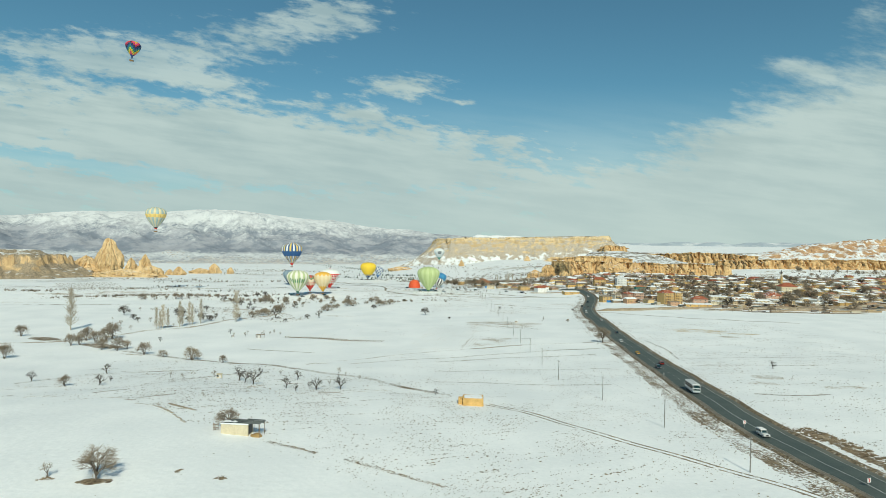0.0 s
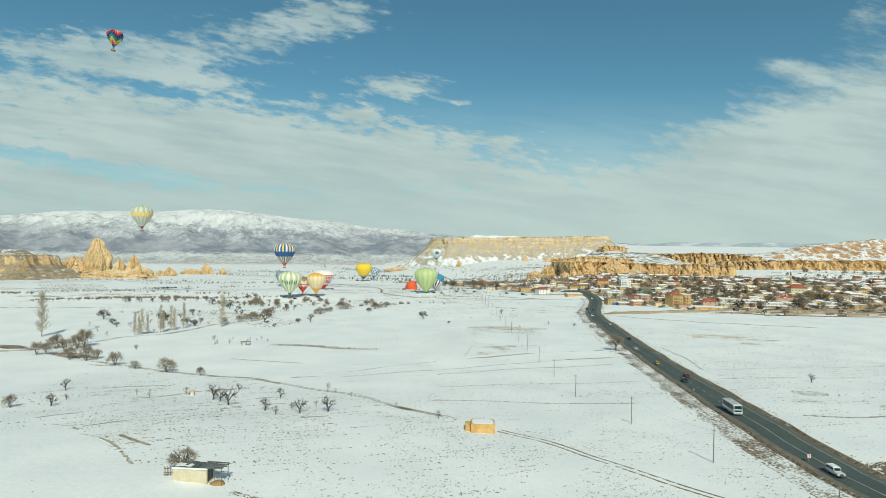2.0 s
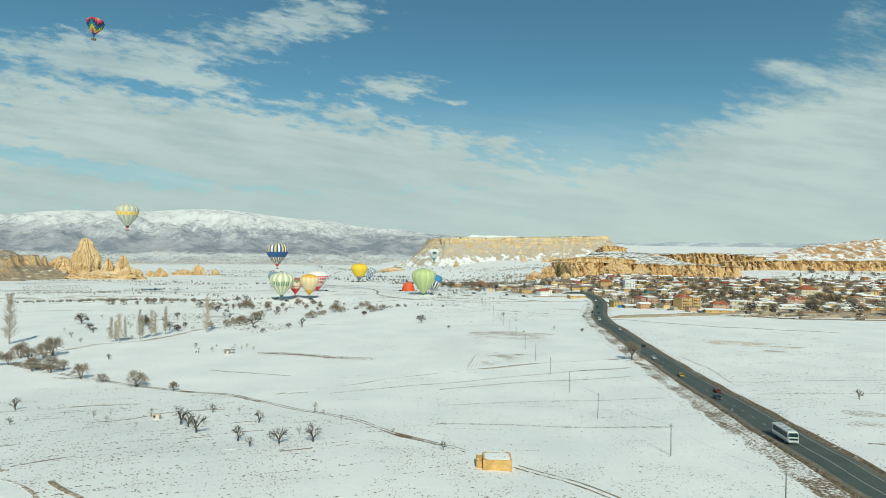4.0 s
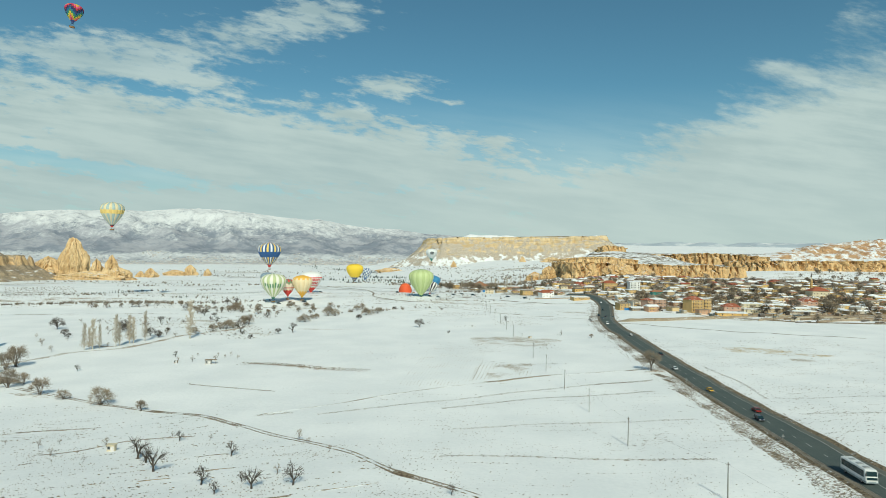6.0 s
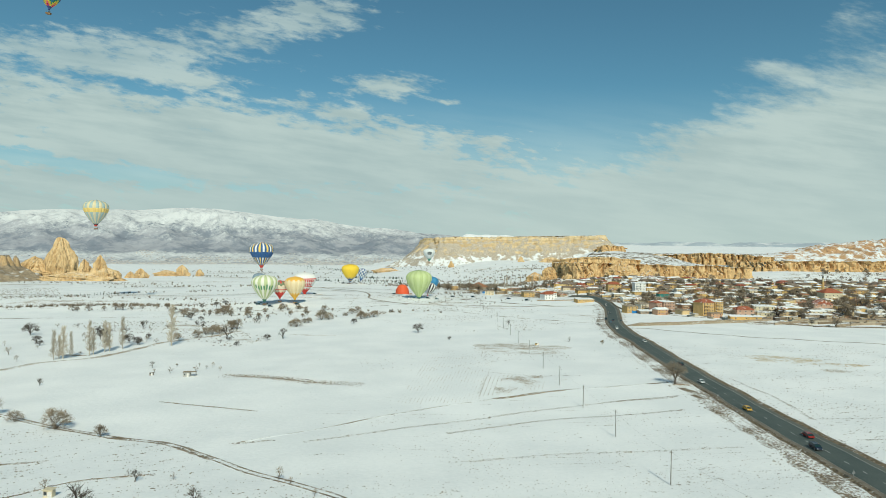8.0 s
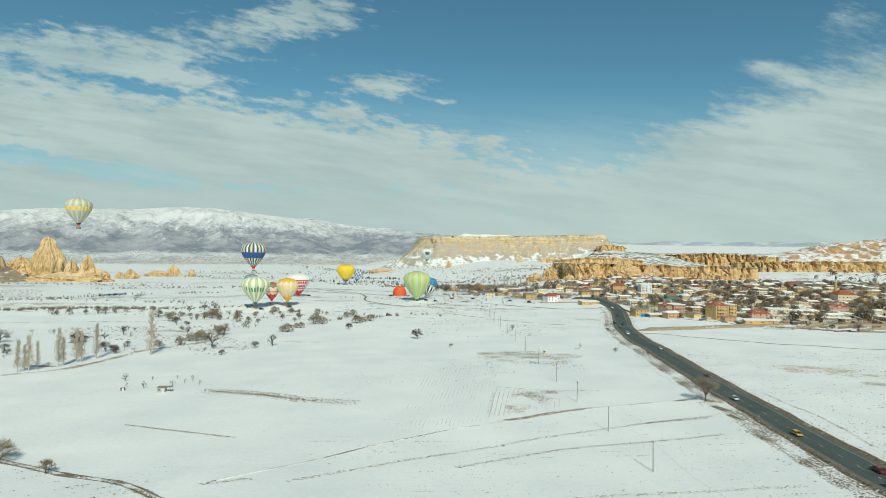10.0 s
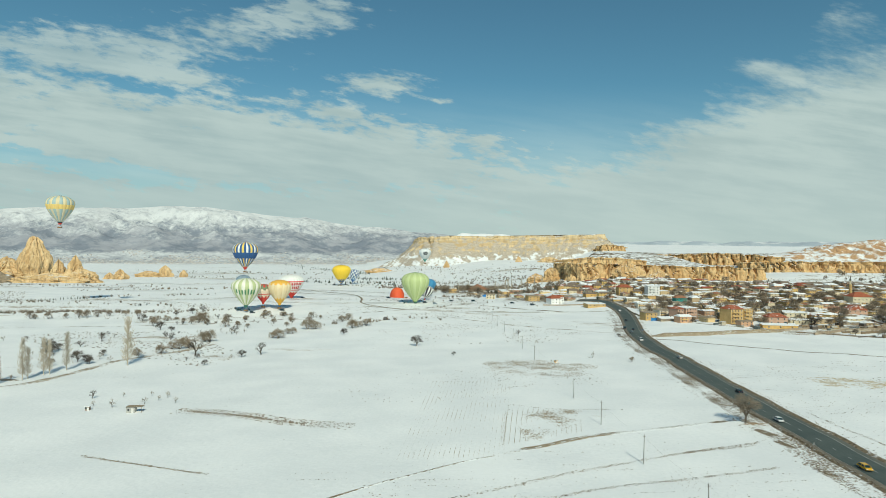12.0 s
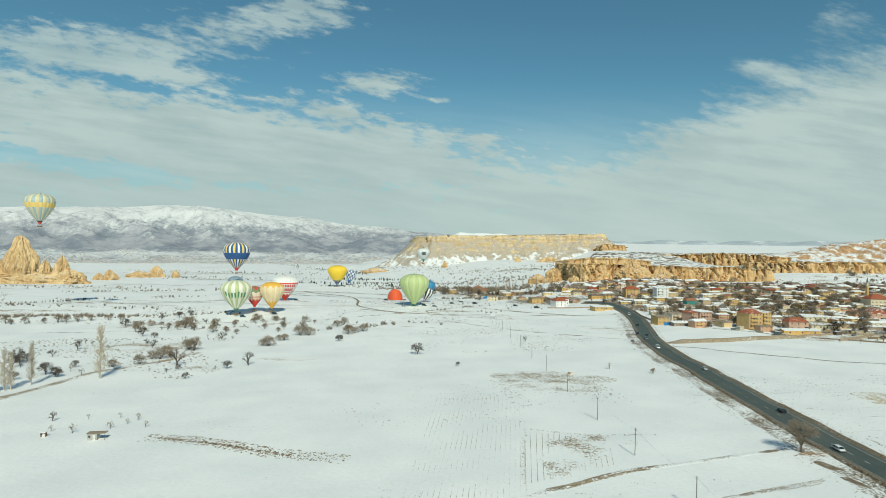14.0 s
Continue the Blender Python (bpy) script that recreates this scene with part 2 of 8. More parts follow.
M["verge"] = surface("road_verge", worn_edge(0.43, 0.56, size=1.2, broken=0.5), 0.9, bump=0.12, grain=1.2)
M["yard"] = surface("yard_soil", worn_edge(0.30, 0.50, size=0.22), 0.95, bump=0.1, grain=1.0)
M["asphalt"] = surface("asphalt", two_tone((0.062, 0.084, 0.080), (0.098, 0.118, 0.108), 0.12, 2.5), 0.8, bump=0.02, grain=8)
M["dusty"] = surface("dusty_asphalt", two_tone((0.10, 0.112, 0.10), (0.155, 0.155, 0.13), 0.12, 2.0), 0.85, bump=0.02, grain=8)
M["shoulder"] = surface("gravel_shoulder", two_tone((0.13, 0.115, 0.09), (0.24, 0.21, 0.17), 0.3, 3.0), 0.95, bump=0.05, grain=4)
M["paint"] = surface("road_paint", two_tone((0.26, 0.27, 0.26), (0.60, 0.60, 0.57), 0.6, 2.0), 0.7)
M["grass"] = surface("dry_grass", two_tone((0.085, 0.065, 0.045), (0.27, 0.21, 0.14), 0.3, 2.0), 0.95)
M["tuff"] = surface("tuff", rock_draw((0.50, 0.31, 0.14), (0.72, 0.51, 0.27), (0.13, 0.085, 0.05), 0.90, wet=0.75, patchy=0.35), 0.92, bump=2.0, grain=0.25)
M["mesa"] = surface("mesa_rock", rock_draw((0.50, 0.37, 0.21), (0.66, 0.52, 0.32), (0.37, 0.29, 0.20), 0.96, 1.6, scree=(0.58, 0.50, 0.40), patchy=0.40, gully=1.3), 0.92, bump=1.5, grain=0.12)
M["redrock"] = surface("red_tuff", rock_draw((0.40, 0.23, 0.12), (0.64, 0.41, 0.22), (0.18, 0.12, 0.08), 0.93, patchy=0.9, gully=0.5), 0.92, bump=3.5, grain=0.15)
M["hillrock"] = surface("tuff_and_scree", rock_draw((0.46, 0.30, 0.15), (0.68, 0.49, 0.27), (0.22, 0.15, 0.09), 0.97, scree=(0.40, 0.32, 0.22)), 0.92, bump=2.0, grain=0.2)
M["cone"] = surface("pale_tuff", rock_draw((0.50, 0.33, 0.16), (0.76, 0.57, 0.33), (0.27, 0.18, 0.10), 0.96, patchy=0.4), 0.92, bump=2.0, grain=0.2)


def hazed_mountain_colour(n, place):
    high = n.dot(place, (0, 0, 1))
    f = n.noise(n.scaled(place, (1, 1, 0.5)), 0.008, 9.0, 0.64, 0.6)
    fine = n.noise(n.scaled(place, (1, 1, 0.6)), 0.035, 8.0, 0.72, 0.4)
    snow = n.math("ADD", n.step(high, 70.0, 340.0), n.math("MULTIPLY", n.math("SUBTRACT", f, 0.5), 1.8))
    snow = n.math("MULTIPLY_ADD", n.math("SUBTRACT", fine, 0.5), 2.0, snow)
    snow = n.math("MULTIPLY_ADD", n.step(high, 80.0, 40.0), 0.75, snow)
    # Brush lightened to blue-grey and snow dulled: distance haze put into the colours.
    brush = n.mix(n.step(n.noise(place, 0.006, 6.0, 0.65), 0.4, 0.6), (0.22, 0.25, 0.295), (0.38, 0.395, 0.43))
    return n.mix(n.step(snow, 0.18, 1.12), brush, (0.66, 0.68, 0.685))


M["mountain"] = surface("snowy_mountain", hazed_mountain_colour, 0.95, bump=7.0, grain=0.03, spec=0.05)
M["plateau"] = surface("scrubby_snow", lambda n, p: n.mix(n.step(n.math("MULTIPLY_ADD", n.noise(p, 0.02, 3.0), 0.35, n.noise(n.scaled(p, (1, 0.7, 1)), 0.11, 6.0, 0.75)), 0.64, 0.74), snow_colour(n, p), soil_colour(n, p)), 0.85, bump=0.6, grain=0.12)
# The ridge's blue-grey tone holds the haze of distance as base colour.
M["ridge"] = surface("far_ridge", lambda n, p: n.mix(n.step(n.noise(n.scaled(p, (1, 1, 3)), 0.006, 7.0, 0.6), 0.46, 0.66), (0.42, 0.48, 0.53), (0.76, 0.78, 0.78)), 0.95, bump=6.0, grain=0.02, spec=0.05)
M["bark"] = surface("bark", two_tone((0.09, 0.072, 0.056), (0.20, 0.165, 0.13), 1.0, 5.0), 0.95)
M["darkbark"] = surface("dark_bark", two_tone((0.05, 0.043, 0.038), (0.12, 0.10, 0.082), 1.0, 5.0), 0.95)
M["twig"] = surface("twigs", two_tone((0.19, 0.155, 0.115), (0.34, 0.275, 0.20), 0.3, 2.0), 0.95)
M["darktwig"] = surface("dark_twigs", two_tone((0.055, 0.048, 0.042), (0.13, 0.11, 0.085), 0.3, 2.0), 0.95)
M["tantwig"] = surface("tan_twigs", two_tone((0.20, 0.16, 0.11), (0.36, 0.29, 0.20), 0.3, 2.0), 0.95)
M["poplar"] = surface("poplar_twigs", two_tone((0.38, 0.33, 0.26), (0.56, 0.50, 0.40), 0.3, 2.0), 0.95)
M["needle"] = surface("needles", two_tone((0.015, 0.028, 0.018), (0.045, 0.065, 0.04), 0.3, 2.0), 0.9)
WALLS = [(0.64, 0.43, 0.18), (0.66, 0.50, 0.28), (0.58, 0.37, 0.14), (0.66, 0.56, 0.40), (0.58, 0.35, 0.22), (0.66, 0.45, 0.17), (0.46, 0.35, 0.22), (0.68, 0.62, 0.52), (0.60, 0.40, 0.17), (0.64, 0.48, 0.25)]
M["plaster"] = surface("house_plaster", paint_by_object(WALLS), 0.9, bump=0.03, grain=3.0)
M["ochre"] = surface("ochre_plaster", two_tone((0.50, 0.32, 0.13), (0.62, 0.43, 0.20), 0.4, 2.0), 0.9)
M["pink"] = surface("pink_plaster", two_tone((0.48, 0.30, 0.22), (0.58, 0.39, 0.29), 0.4, 2.0), 0.9)
M["teal"] = surface("teal_plaster", two_tone((0.14, 0.24, 0.22), (0.22, 0.33, 0.30), 0.5, 3.0), 0.85)
M["cream"] = surface("cream_plaster", two_tone((0.56, 0.48, 0.33), (0.68, 0.60, 0.44), 0.5, 3.0), 0.85)
M["white"] = surface("white_plaster", two_tone((0.72, 0.71, 0.68), (0.82, 0.81, 0.78), 0.5, 3.0), 0.85)
M["rooftile"] = surface("red_tiles_with_snow", roof_snow((0.26, 0.12, 0.07), (0.40, 0.20, 0.11), 0.54), 0.85, bump=0.05, grain=2.0)
M["redtile"] = surface("red_tiles", roof_snow((0.28, 0.075, 0.04), (0.40, 0.135, 0.07), 0.24), 0.85, bump=0.05, grain=2.0)
M["flatroof"] = surface("flat_roof_with_snow", roof_snow((0.22, 0.18, 0.13), (0.38, 0.30, 0.21), 0.54), 0.9, bump=0.05, grain=1.0)
M["pane"] = surface("window_glass", two_tone((0.02, 0.026, 0.03), (0.05, 0.06, 0.065), 0.5, 1.0), 0.12, spec=0.5)
M["frame"] = surface("window_frame", two_tone((0.55, 0.53, 0.5), (0.75, 0.73, 0.7), 2.0, 9.0), 0.6)
M["wood"] = surface("weathered_wood", two_tone((0.14, 0.095, 0.06), (0.28, 0.20, 0.13), 2.0, 9.0), 0.85)
M["polewood"] = surface("grey_pole_wood", two_tone((0.16, 0.15, 0.135), (0.27, 0.255, 0.23), 2.0, 9.0), 0.85)
M["plaster_grey"] = surface("grey_render", two_tone((0.30, 0.31, 0.30), (0.45, 0.44, 0.41), 0.6, 3.0), 0.9, bump=0.03, grain=3.0)
M["stone"] = surface("stone_wall", two_tone((0.24, 0.19, 0.14), (0.42, 0.34, 0.25), 0.3, 1.2), 0.95, bump=0.1, grain=1.5)
M["adobe"] = surface("mud_brick", two_tone((0.50, 0.30, 0.10), (0.74, 0.48, 0.19), 0.6, 3.0), 0.95, bump=0.06, grain=3.0)
M["metal"] = surface("galvanised_metal", two_tone((0.32, 0.33, 0.33), (0.48, 0.48, 0.47), 1.0, 6.0), 0.5, 0.7)
M["darkmetal"] = surface("dark_sheet", two_tone((0.035, 0.038, 0.042), (0.10, 0.10, 0.10), 1.0, 5.0), 0.6)
M["straw"] = surface("old_straw", two_tone((0.20, 0.125, 0.05), (0.42, 0.28, 0.12), 0.6, 5.0), 0.95, bump=0.1, grain=5.0)
M["felt"] = surface("roofing_felt", two_tone((0.05, 0.06, 0.062), (0.15, 0.165, 0.16), 0.6, 3.0), 0.85)
M["rubber"] = surface("rubber", two_tone((0.012, 0.012, 0.012), (0.03, 0.03, 0.03), 2.0, 8.0), 0.8)
M["carglass"] = surface("tinted_glass", two_tone((0.010, 0.030, 0.034), (0.02, 0.045, 0.05), 0.5, 1.0), 0.25, spec=0.3)
M["lamp_white"] = surface("headlamp_glass", (lambda n, p: (0.75, 0.76, 0.78)), 0.15, spec=0.6)
M["lamp_red"] = surface("tail_lamp_glass", (lambda n, p: (0.35, 0.02, 0.02)), 0.2, spec=0.6)
M["signred"] = surface("sign_red", two_tone((0.55, 0.03, 0.03), (0.65, 0.05, 0.04), 2.0, 8.0), 0.4)
M["signwhite"] = surface("sign_white", two_tone((0.72, 0.72, 0.72), (0.80, 0.80, 0.79), 2.0, 8.0), 0.4)
M["tarp"] = surface("blue_tarpaulin", two_tone((0.02, 0.16, 0.42), (0.04, 0.24, 0.55), 0.5, 2.0), 0.5)
M["wicker"] = surface("wicker", two_tone((0.16, 0.09, 0.04), (0.30, 0.19, 0.10), 2.0, 10.0), 0.9)


def lacquer(name, a):
    return surface(name, two_tone(tuple(0.85 * k for k in a), a, 0.8, 4.0), 0.25, 0.0, spec=0.6)


def cloth(name, stops):
    """Balloon fabric in bands along the height of a gore."""
    def draw(n, place):
        rise = n.add("ShaderNodeAttribute")
        rise.attribute_name = "rise"
        col = n.ramp(rise.outputs["Fac"], stops) if len(stops) > 1 else n.ramp(rise.outputs["Fac"], stops + [(0.999, stops[0][1])])
        f = n.step(n.noise(place, 0.6, 4.0, 0.6), 0.3, 0.8)
        return n.mix(n.math("MULTIPLY", f, 0.12), col, (0.35, 0.33, 0.30))
    return surface(name, draw, 0.55, bump=0.15, grain=0.7, spec=0.25)


# ---- building blocks ----
rng = random.Random(7)


def empty(name, m=None):
    ob = new(name)
    if m is not None:
        ob.matrix_basis = m
    return ob


def sheet(name, verts, faces, material, parent=None, label="", rim=None, key="rim", smooth=False):
    """A mesh object from plain lists; rim: one number a vertex, for its material."""
    me = bpy.data.meshes.new(name)
    me.from_pydata(verts, [], faces)
    for m in material if isinstance(material, (list, tuple)) else [material]:
        me.materials.append(m)
    if rim is not None:
        me.attributes.new(key, "FLOAT", "POINT").data.foreach_set("value", np.asarray(rim, dtype=np.float32))
    if smooth:
        me.polygons.foreach_set("use_smooth", [True] * len(me.polygons))
    ob = new(name, me)
    if parent is not None:
        ob.parent = parent
    return tagged(ob, label)


def part(name, bm, material, parent=None, label="", smooth=False):
    """Links a bmesh as ONE mesh object under a thing or a part."""
    me = bpy.data.meshes.new(name)
    bm.to_mesh(me)
    bm.free()
    for m in material if isinstance(material, (list, tuple)) else [material]:
        me.materials.append(m)
    if smooth:
        me.polygons.foreach_set("use_smooth", [True] * len(me.polygons))
    ob = new(name, me)
    if parent is not None:
        ob.parent = parent
    return tagged(ob, label)


def twin(ob, m, parent=None):
    """Another object on the same mesh."""
    other = new(ob.name.split(".")[0], ob.data)
    other.matrix_basis = m
    other.parent = parent if parent is not None else ob.parent
    if "label" in ob:
        other["label"] = ob["label"]
    return other


def box(bm, x0, x1, y0, y1, z0, z1, bevel=0.0, mat=0):
    made = bmesh.ops.create_cube(bm, size=1.0, matrix=Matrix.Translation(((x0 + x1) / 2, (y0 + y1) / 2, (z0 + z1) / 2)) @ Matrix.Diagonal((x1 - x0, y1 - y0, z1 - z0, 1)))
    faces = list({f for v in made["verts"] for f in v.link_faces})
    for f in faces:
        f.material_index = mat
    if bevel:
        bmesh.ops.bevel(bm, geom=list({e for f in faces for e in f.edges}), offset=bevel, segments=2, affect="EDGES")


def rod(bm, a, b, r0, r1, sides=6):
    a, b = Vector(a), Vector(b)
    m = Matrix.Translation((a + b) / 2) @ (b - a).to_track_quat("Z", "Y").to_matrix().to_4x4()
    bmesh.ops.create_cone(bm, cap_ends=True, segments=sides, radius1=r0, radius2=r1, depth=(b - a).length, matrix=m)


def prism(bm, outline, y0, y1, mat=0):
    """An outline in x and z drawn out along y."""
    a = [bm.verts.new((x, y0, z)) for x, z in outline]
    b = [bm.verts.new((x, y1, z)) for x, z in outline]
    made = [bm.faces.new(a), bm.faces.new(b[::-1])]
    for i in range(len(a)):
        j = (i + 1) % len(a)
        made.append(bm.faces.new((a[j], a[i], b[i], b[j])))
    for f in made:
        f.material_index = mat
    bmesh.ops.recalc_face_normals(bm, faces=made)


# ---- the land ----
def ease(a, b, v):
    k = np.clip((v - a) / (b - a), 0, 1)
    return k * k * (3 - 2 * k)


def hill(x, y, cx, cy, sx, sy):
    return np.exp(-(((x - cx) / sx) ** 2 + ((y - cy) / sy) ** 2) / 2)


def ease_one(a, b, v):
    k = min(1.0, max(0.0, (v - a) / (b - a)))
    return k * k * (3 - 2 * k)


def hill_one(x, y, cx, cy, sx, sy):
    return math.exp(-(((x - cx) / sx) ** 2 + ((y - cy) / sy) ** 2) / 2)


def land(x, y, up=ease, knoll=hill):
    """Height of the ground."""
    z = 6.0 * ((y < 155) * knoll(x, y, -56, 155, 46, 60) + (y >= 155) * knoll(x, y, -56, 155, 46, 43)) - 1.8 * knoll(x, y, 60, 255, 45, 60) - 3.0 * knoll(x, y, 40, 540, 90, 90)
    z = z + 15 * up(630, 1000, y) * up(190, 380, x) + 3 * up(560, 640, y) * up(190, 300, x)
    # the shallow valley of the middle fields, deeper in the west
    z = z - (3.6 + 2.9 * (1 - up(-120, 0, x))) * up(190, 330, y) * (1 - up(680, 850, y))
    # foot of the mesa, and the plateau behind the cliffs
    z = z + 22 * up(1300, 1850, y) * up(-80, 150, x) * (1 - up(620, 800, x))
    z = z + 24 * up(1180, 1330, y) * up(560, 700, x) + 75 * up(1400, 3800, y) * up(500, 900, x)
    return z + 13 * up(880, 1040, y) * up(540, 700, x)


def drifts(x, y, up=ease, wave=np.sin):
    """Low waves in the snow of the near fields."""
    near = (1 - up(620, 760, y)) * (1 - up(380, 470, x)) * up(-300, -250, x)
    return near * (0.18 * wave(x * 0.11 + 2 * wave(y * 0.021)) * wave(y * 0.083 + 1.3) + 0.10 * wave(x * 0.031 - y * 0.27))


def ground_z(x, y):
    return land(x, y, ease_one, hill_one) + drifts(x, y, ease_one, math.sin)


def stretch(a, b, near, far, step0, grow):
    """Steps that are step0 wide from near to far and widen outside."""
    mid = list(np.arange(near, far + 1e-6, step0))
    up, s = mid[-1], step0
    while up < b:
        s *= grow
        up += s
        mid.append(min(up, b))
    low, s = mid[0], step0
    while low > a:
        s *= grow
        low -= s
        mid.insert(0, max(low, a))
    return np.array(mid)


def build_ground():
    xs, ys = stretch(-5200, 5200, -260, 420, 5.0, 1.06), stretch(-900, 5000, 40, 760, 5.0, 1.05)
    gx, gy = np.meshgrid(xs, ys)
    gz = land(gx, gy) + drifts(gx, gy)
    n, m = len(xs), len(ys)
    idx = np.arange(n * m).reshape(m, n)
    faces = np.stack([idx[:-1, :-1], idx[:-1, 1:], idx[1:, 1:], idx[1:, :-1]], -1).reshape(-1, 4).tolist()
    ob = sheet("ground", np.stack([gx, gy, gz], -1).reshape(-1, 3).tolist(), faces, M["field"], smooth=True)
    tagged(ob, "wide flat snow-covered fields with specks of bare soil", "ground", kind="structure")


build_ground()
LIFT = 0.10  # how far sheets on the ground lie above its smooth height


def smooth_line(points, step):
    """Evenly spaced points of a smooth line through the given ones."""
    p = [Vector((x, y, 0)) for x, y in points]
    p = [2 * p[0] - p[1], *p, 2 * p[-1] - p[-2]]
    out = []
    for i in range(1, len(p) - 2):
        k = max(2, int((p[i + 1] - p[i]).length / step))
        for j in range(k):
            t = j / k
            out.append(0.5 * (2 * p[i] + (p[i + 1] - p[i - 1]) * t + (2 * p[i - 1] - 5 * p[i] + 4 * p[i + 1] - p[i + 2]) * t * t + (3 * p[i] - p[i - 1] - 3 * p[i + 1] + p[i + 2]) * t**3))
    out.append(p[-2])
    return out


def across(line):
    """The unit normals, to the right, of a line in the plane."""
    out = []
    for i in range(len(line)):
        d = line[min(i + 1, len(line) - 1)] - line[max(i - 1, 0)]
        out.append(Vector((d.y, -d.x, 0)).normalized())
    return out


def ribbon(name, points, marks, material, lift, step=4.0, ragged=0.0, label="", category="", kind="structure", parent=None, hug=False):
    """A strip along a line. marks: offset to the right and rim value of each row."""
    line = smooth_line(points, step)
    side = across(line)
    verts, rims = [], []
    for i, (p, s) in enumerate(zip(line, side)):
        for off, rim in marks:
            w = off * (1 + ragged * (noise.noise(Vector((i * 0.37, off, 5.0))))) if ragged else off
            q = p + s * w
            end = min(i, len(line) - 1 - i)
            rims.append(max(rim, 1.0 - end * 0.5) if hug else rim)
            verts.append((q.x, q.y, ground_z(q.x, q.y) + lift + (float(ease_one(640, 900, q.y)) * 0.5 - 0.26 * rims[-1] ** 3 if hug else 0)))
    n = len(marks)
    faces = [(i * n + j, i * n + j + 1, (i + 1) * n + j + 1, (i + 1) * n + j) for i in range(len(line) - 1) for j in range(n - 1)]
    ob = sheet(name, verts, faces, material, parent, rim=rims, smooth=True)
    me = ob.data
    if me.polygons[0].normal.z < 0:
        me.flip_normals()
    return tagged(ob, label, category, kind=kind) if label else ob


# the road's middle line; its dashes run a little to the west of it
ROAD = [(104, -60), (104.6, 60), (105, 110), (106.4, 148), (107.8, 161.5), (109.8, 178.7), (118.3, 222), (122.4, 239.5), (130.4, 276.5), (142.9, 336.5), (147.8, 363.7), (155.2, 397), (160.9, 424), (165.4, 442.5), (171.9, 471.3), (175.5, 485.6), (179.7, 511.4), (186.2, 539), (201.6, 593), (221, 643), (242.5, 700), (254, 741.5), (258.5, 776), (260, 797), (254, 815), (240, 828)]
ROAD_HALF, ROAD_RIGHT, ROAD_LIFT, CENTRE = 6.4, 4.5, 0.6, -2.4


def build_road():
    h, e = ROAD_HALF, ROAD_RIGHT
    bed = tagged(empty("road"), "worn grey asphalt road with white lane marks", "road", kind="structure")
    edge_at = CENTRE + 5.0
    tagged(ribbon("asphalt", ROAD, [(-h, 0), (-2, 0), (0.5, 0), (edge_at, 0)], M["asphalt"], ROAD_LIFT, parent=bed), "worn grey asphalt")
    tagged(ribbon("hard_shoulder", ROAD, [(edge_at, 0), (e, 0)], M["dusty"], ROAD_LIFT, parent=bed), "dusty grey asphalt of the hard shoulder")
    tagged(ribbon("shoulder", ROAD, [(-h - 1.5, 0), (-h, 0)], M["shoulder"], ROAD_LIFT - 0.02, parent=bed), "grey-brown gravel shoulder")
    tagged(ribbon("shoulder", ROAD, [(e, 0), (e + 0.3, 0)], M["shoulder"], ROAD_LIFT - 0.02, parent=bed), "grey-brown gravel shoulder")
    for a, b in ((-h - 2.6, -h - 1.5), (e + 0.3, e + 1.5)):
        slope = ribbon("embankment", ROAD, [(a, 0.4), (b, 0.1)], M["berm"], 0.0, parent=bed)
        for i, v in enumerate(slope.data.vertices):
            v.co.z += ROAD_LIFT - 0.03 if i % 2 == (1 if a < 0 else 0) else (-0.15 if a < 0 else ROAD_LIFT + 0.45)
    tagged(ribbon("edge_line", ROAD, [(edge_at - 0.08, 0), (edge_at + 0.08, 0)], M["paint"], ROAD_LIFT + 0.012, parent=bed), "faded white edge line")
    near = [p for p in ROAD if p[1] <= 225]
    tagged(ribbon("centre_line", near, [(CENTRE - 0.1, 0), (CENTRE + 0.1, 0)], M["paint"], ROAD_LIFT + 0.012, parent=bed), "solid white centre line")
    line = smooth_line([p for p in ROAD if p[1] >= 220], 0.5)
    side = across(line)
    k, dash = 12, None
    while k + 7 < len(line) and line[k].y < 590:
        a, b = line[k] + side[k] * CENTRE, line[k + 6] + side[k + 6] * CENTRE
        mid = (a + b) / 2
        m = Matrix.Translation((mid.x, mid.y, ground_z(mid.x, mid.y) + ROAD_LIFT + 0.016)) @ Matrix.Rotation(math.atan2(b.y - a.y, b.x - a.x), 4, "Z")
        if dash is None:
            dash = sheet("dash", [(-1.5, -0.11, 0), (1.5, -0.11, 0), (1.5, 0.11, 0), (-1.5, 0.11, 0)], [(0, 1, 2, 3)], M["paint"], bed)
            dash.matrix_basis = m
        else:
            twin(dash, m)
        k += 18


build_road()


def road_at(y):
    """A place on the road's middle, and the road's turn there."""
    line = smooth_line(ROAD, 1.0)
    i = min(range(len(line)), key=lambda k: abs(line[k].y - y))
    d = line[min(i + 1, len(line) - 1)] - line[i - 1]
    return line[i], math.atan2(d.y, d.x), across(line)[i]


def wide(half, rows=5):
    """Marks from rim to rim."""
    return [(half * k / rows, abs(k) / rows) for k in range(-rows, rows + 1)]


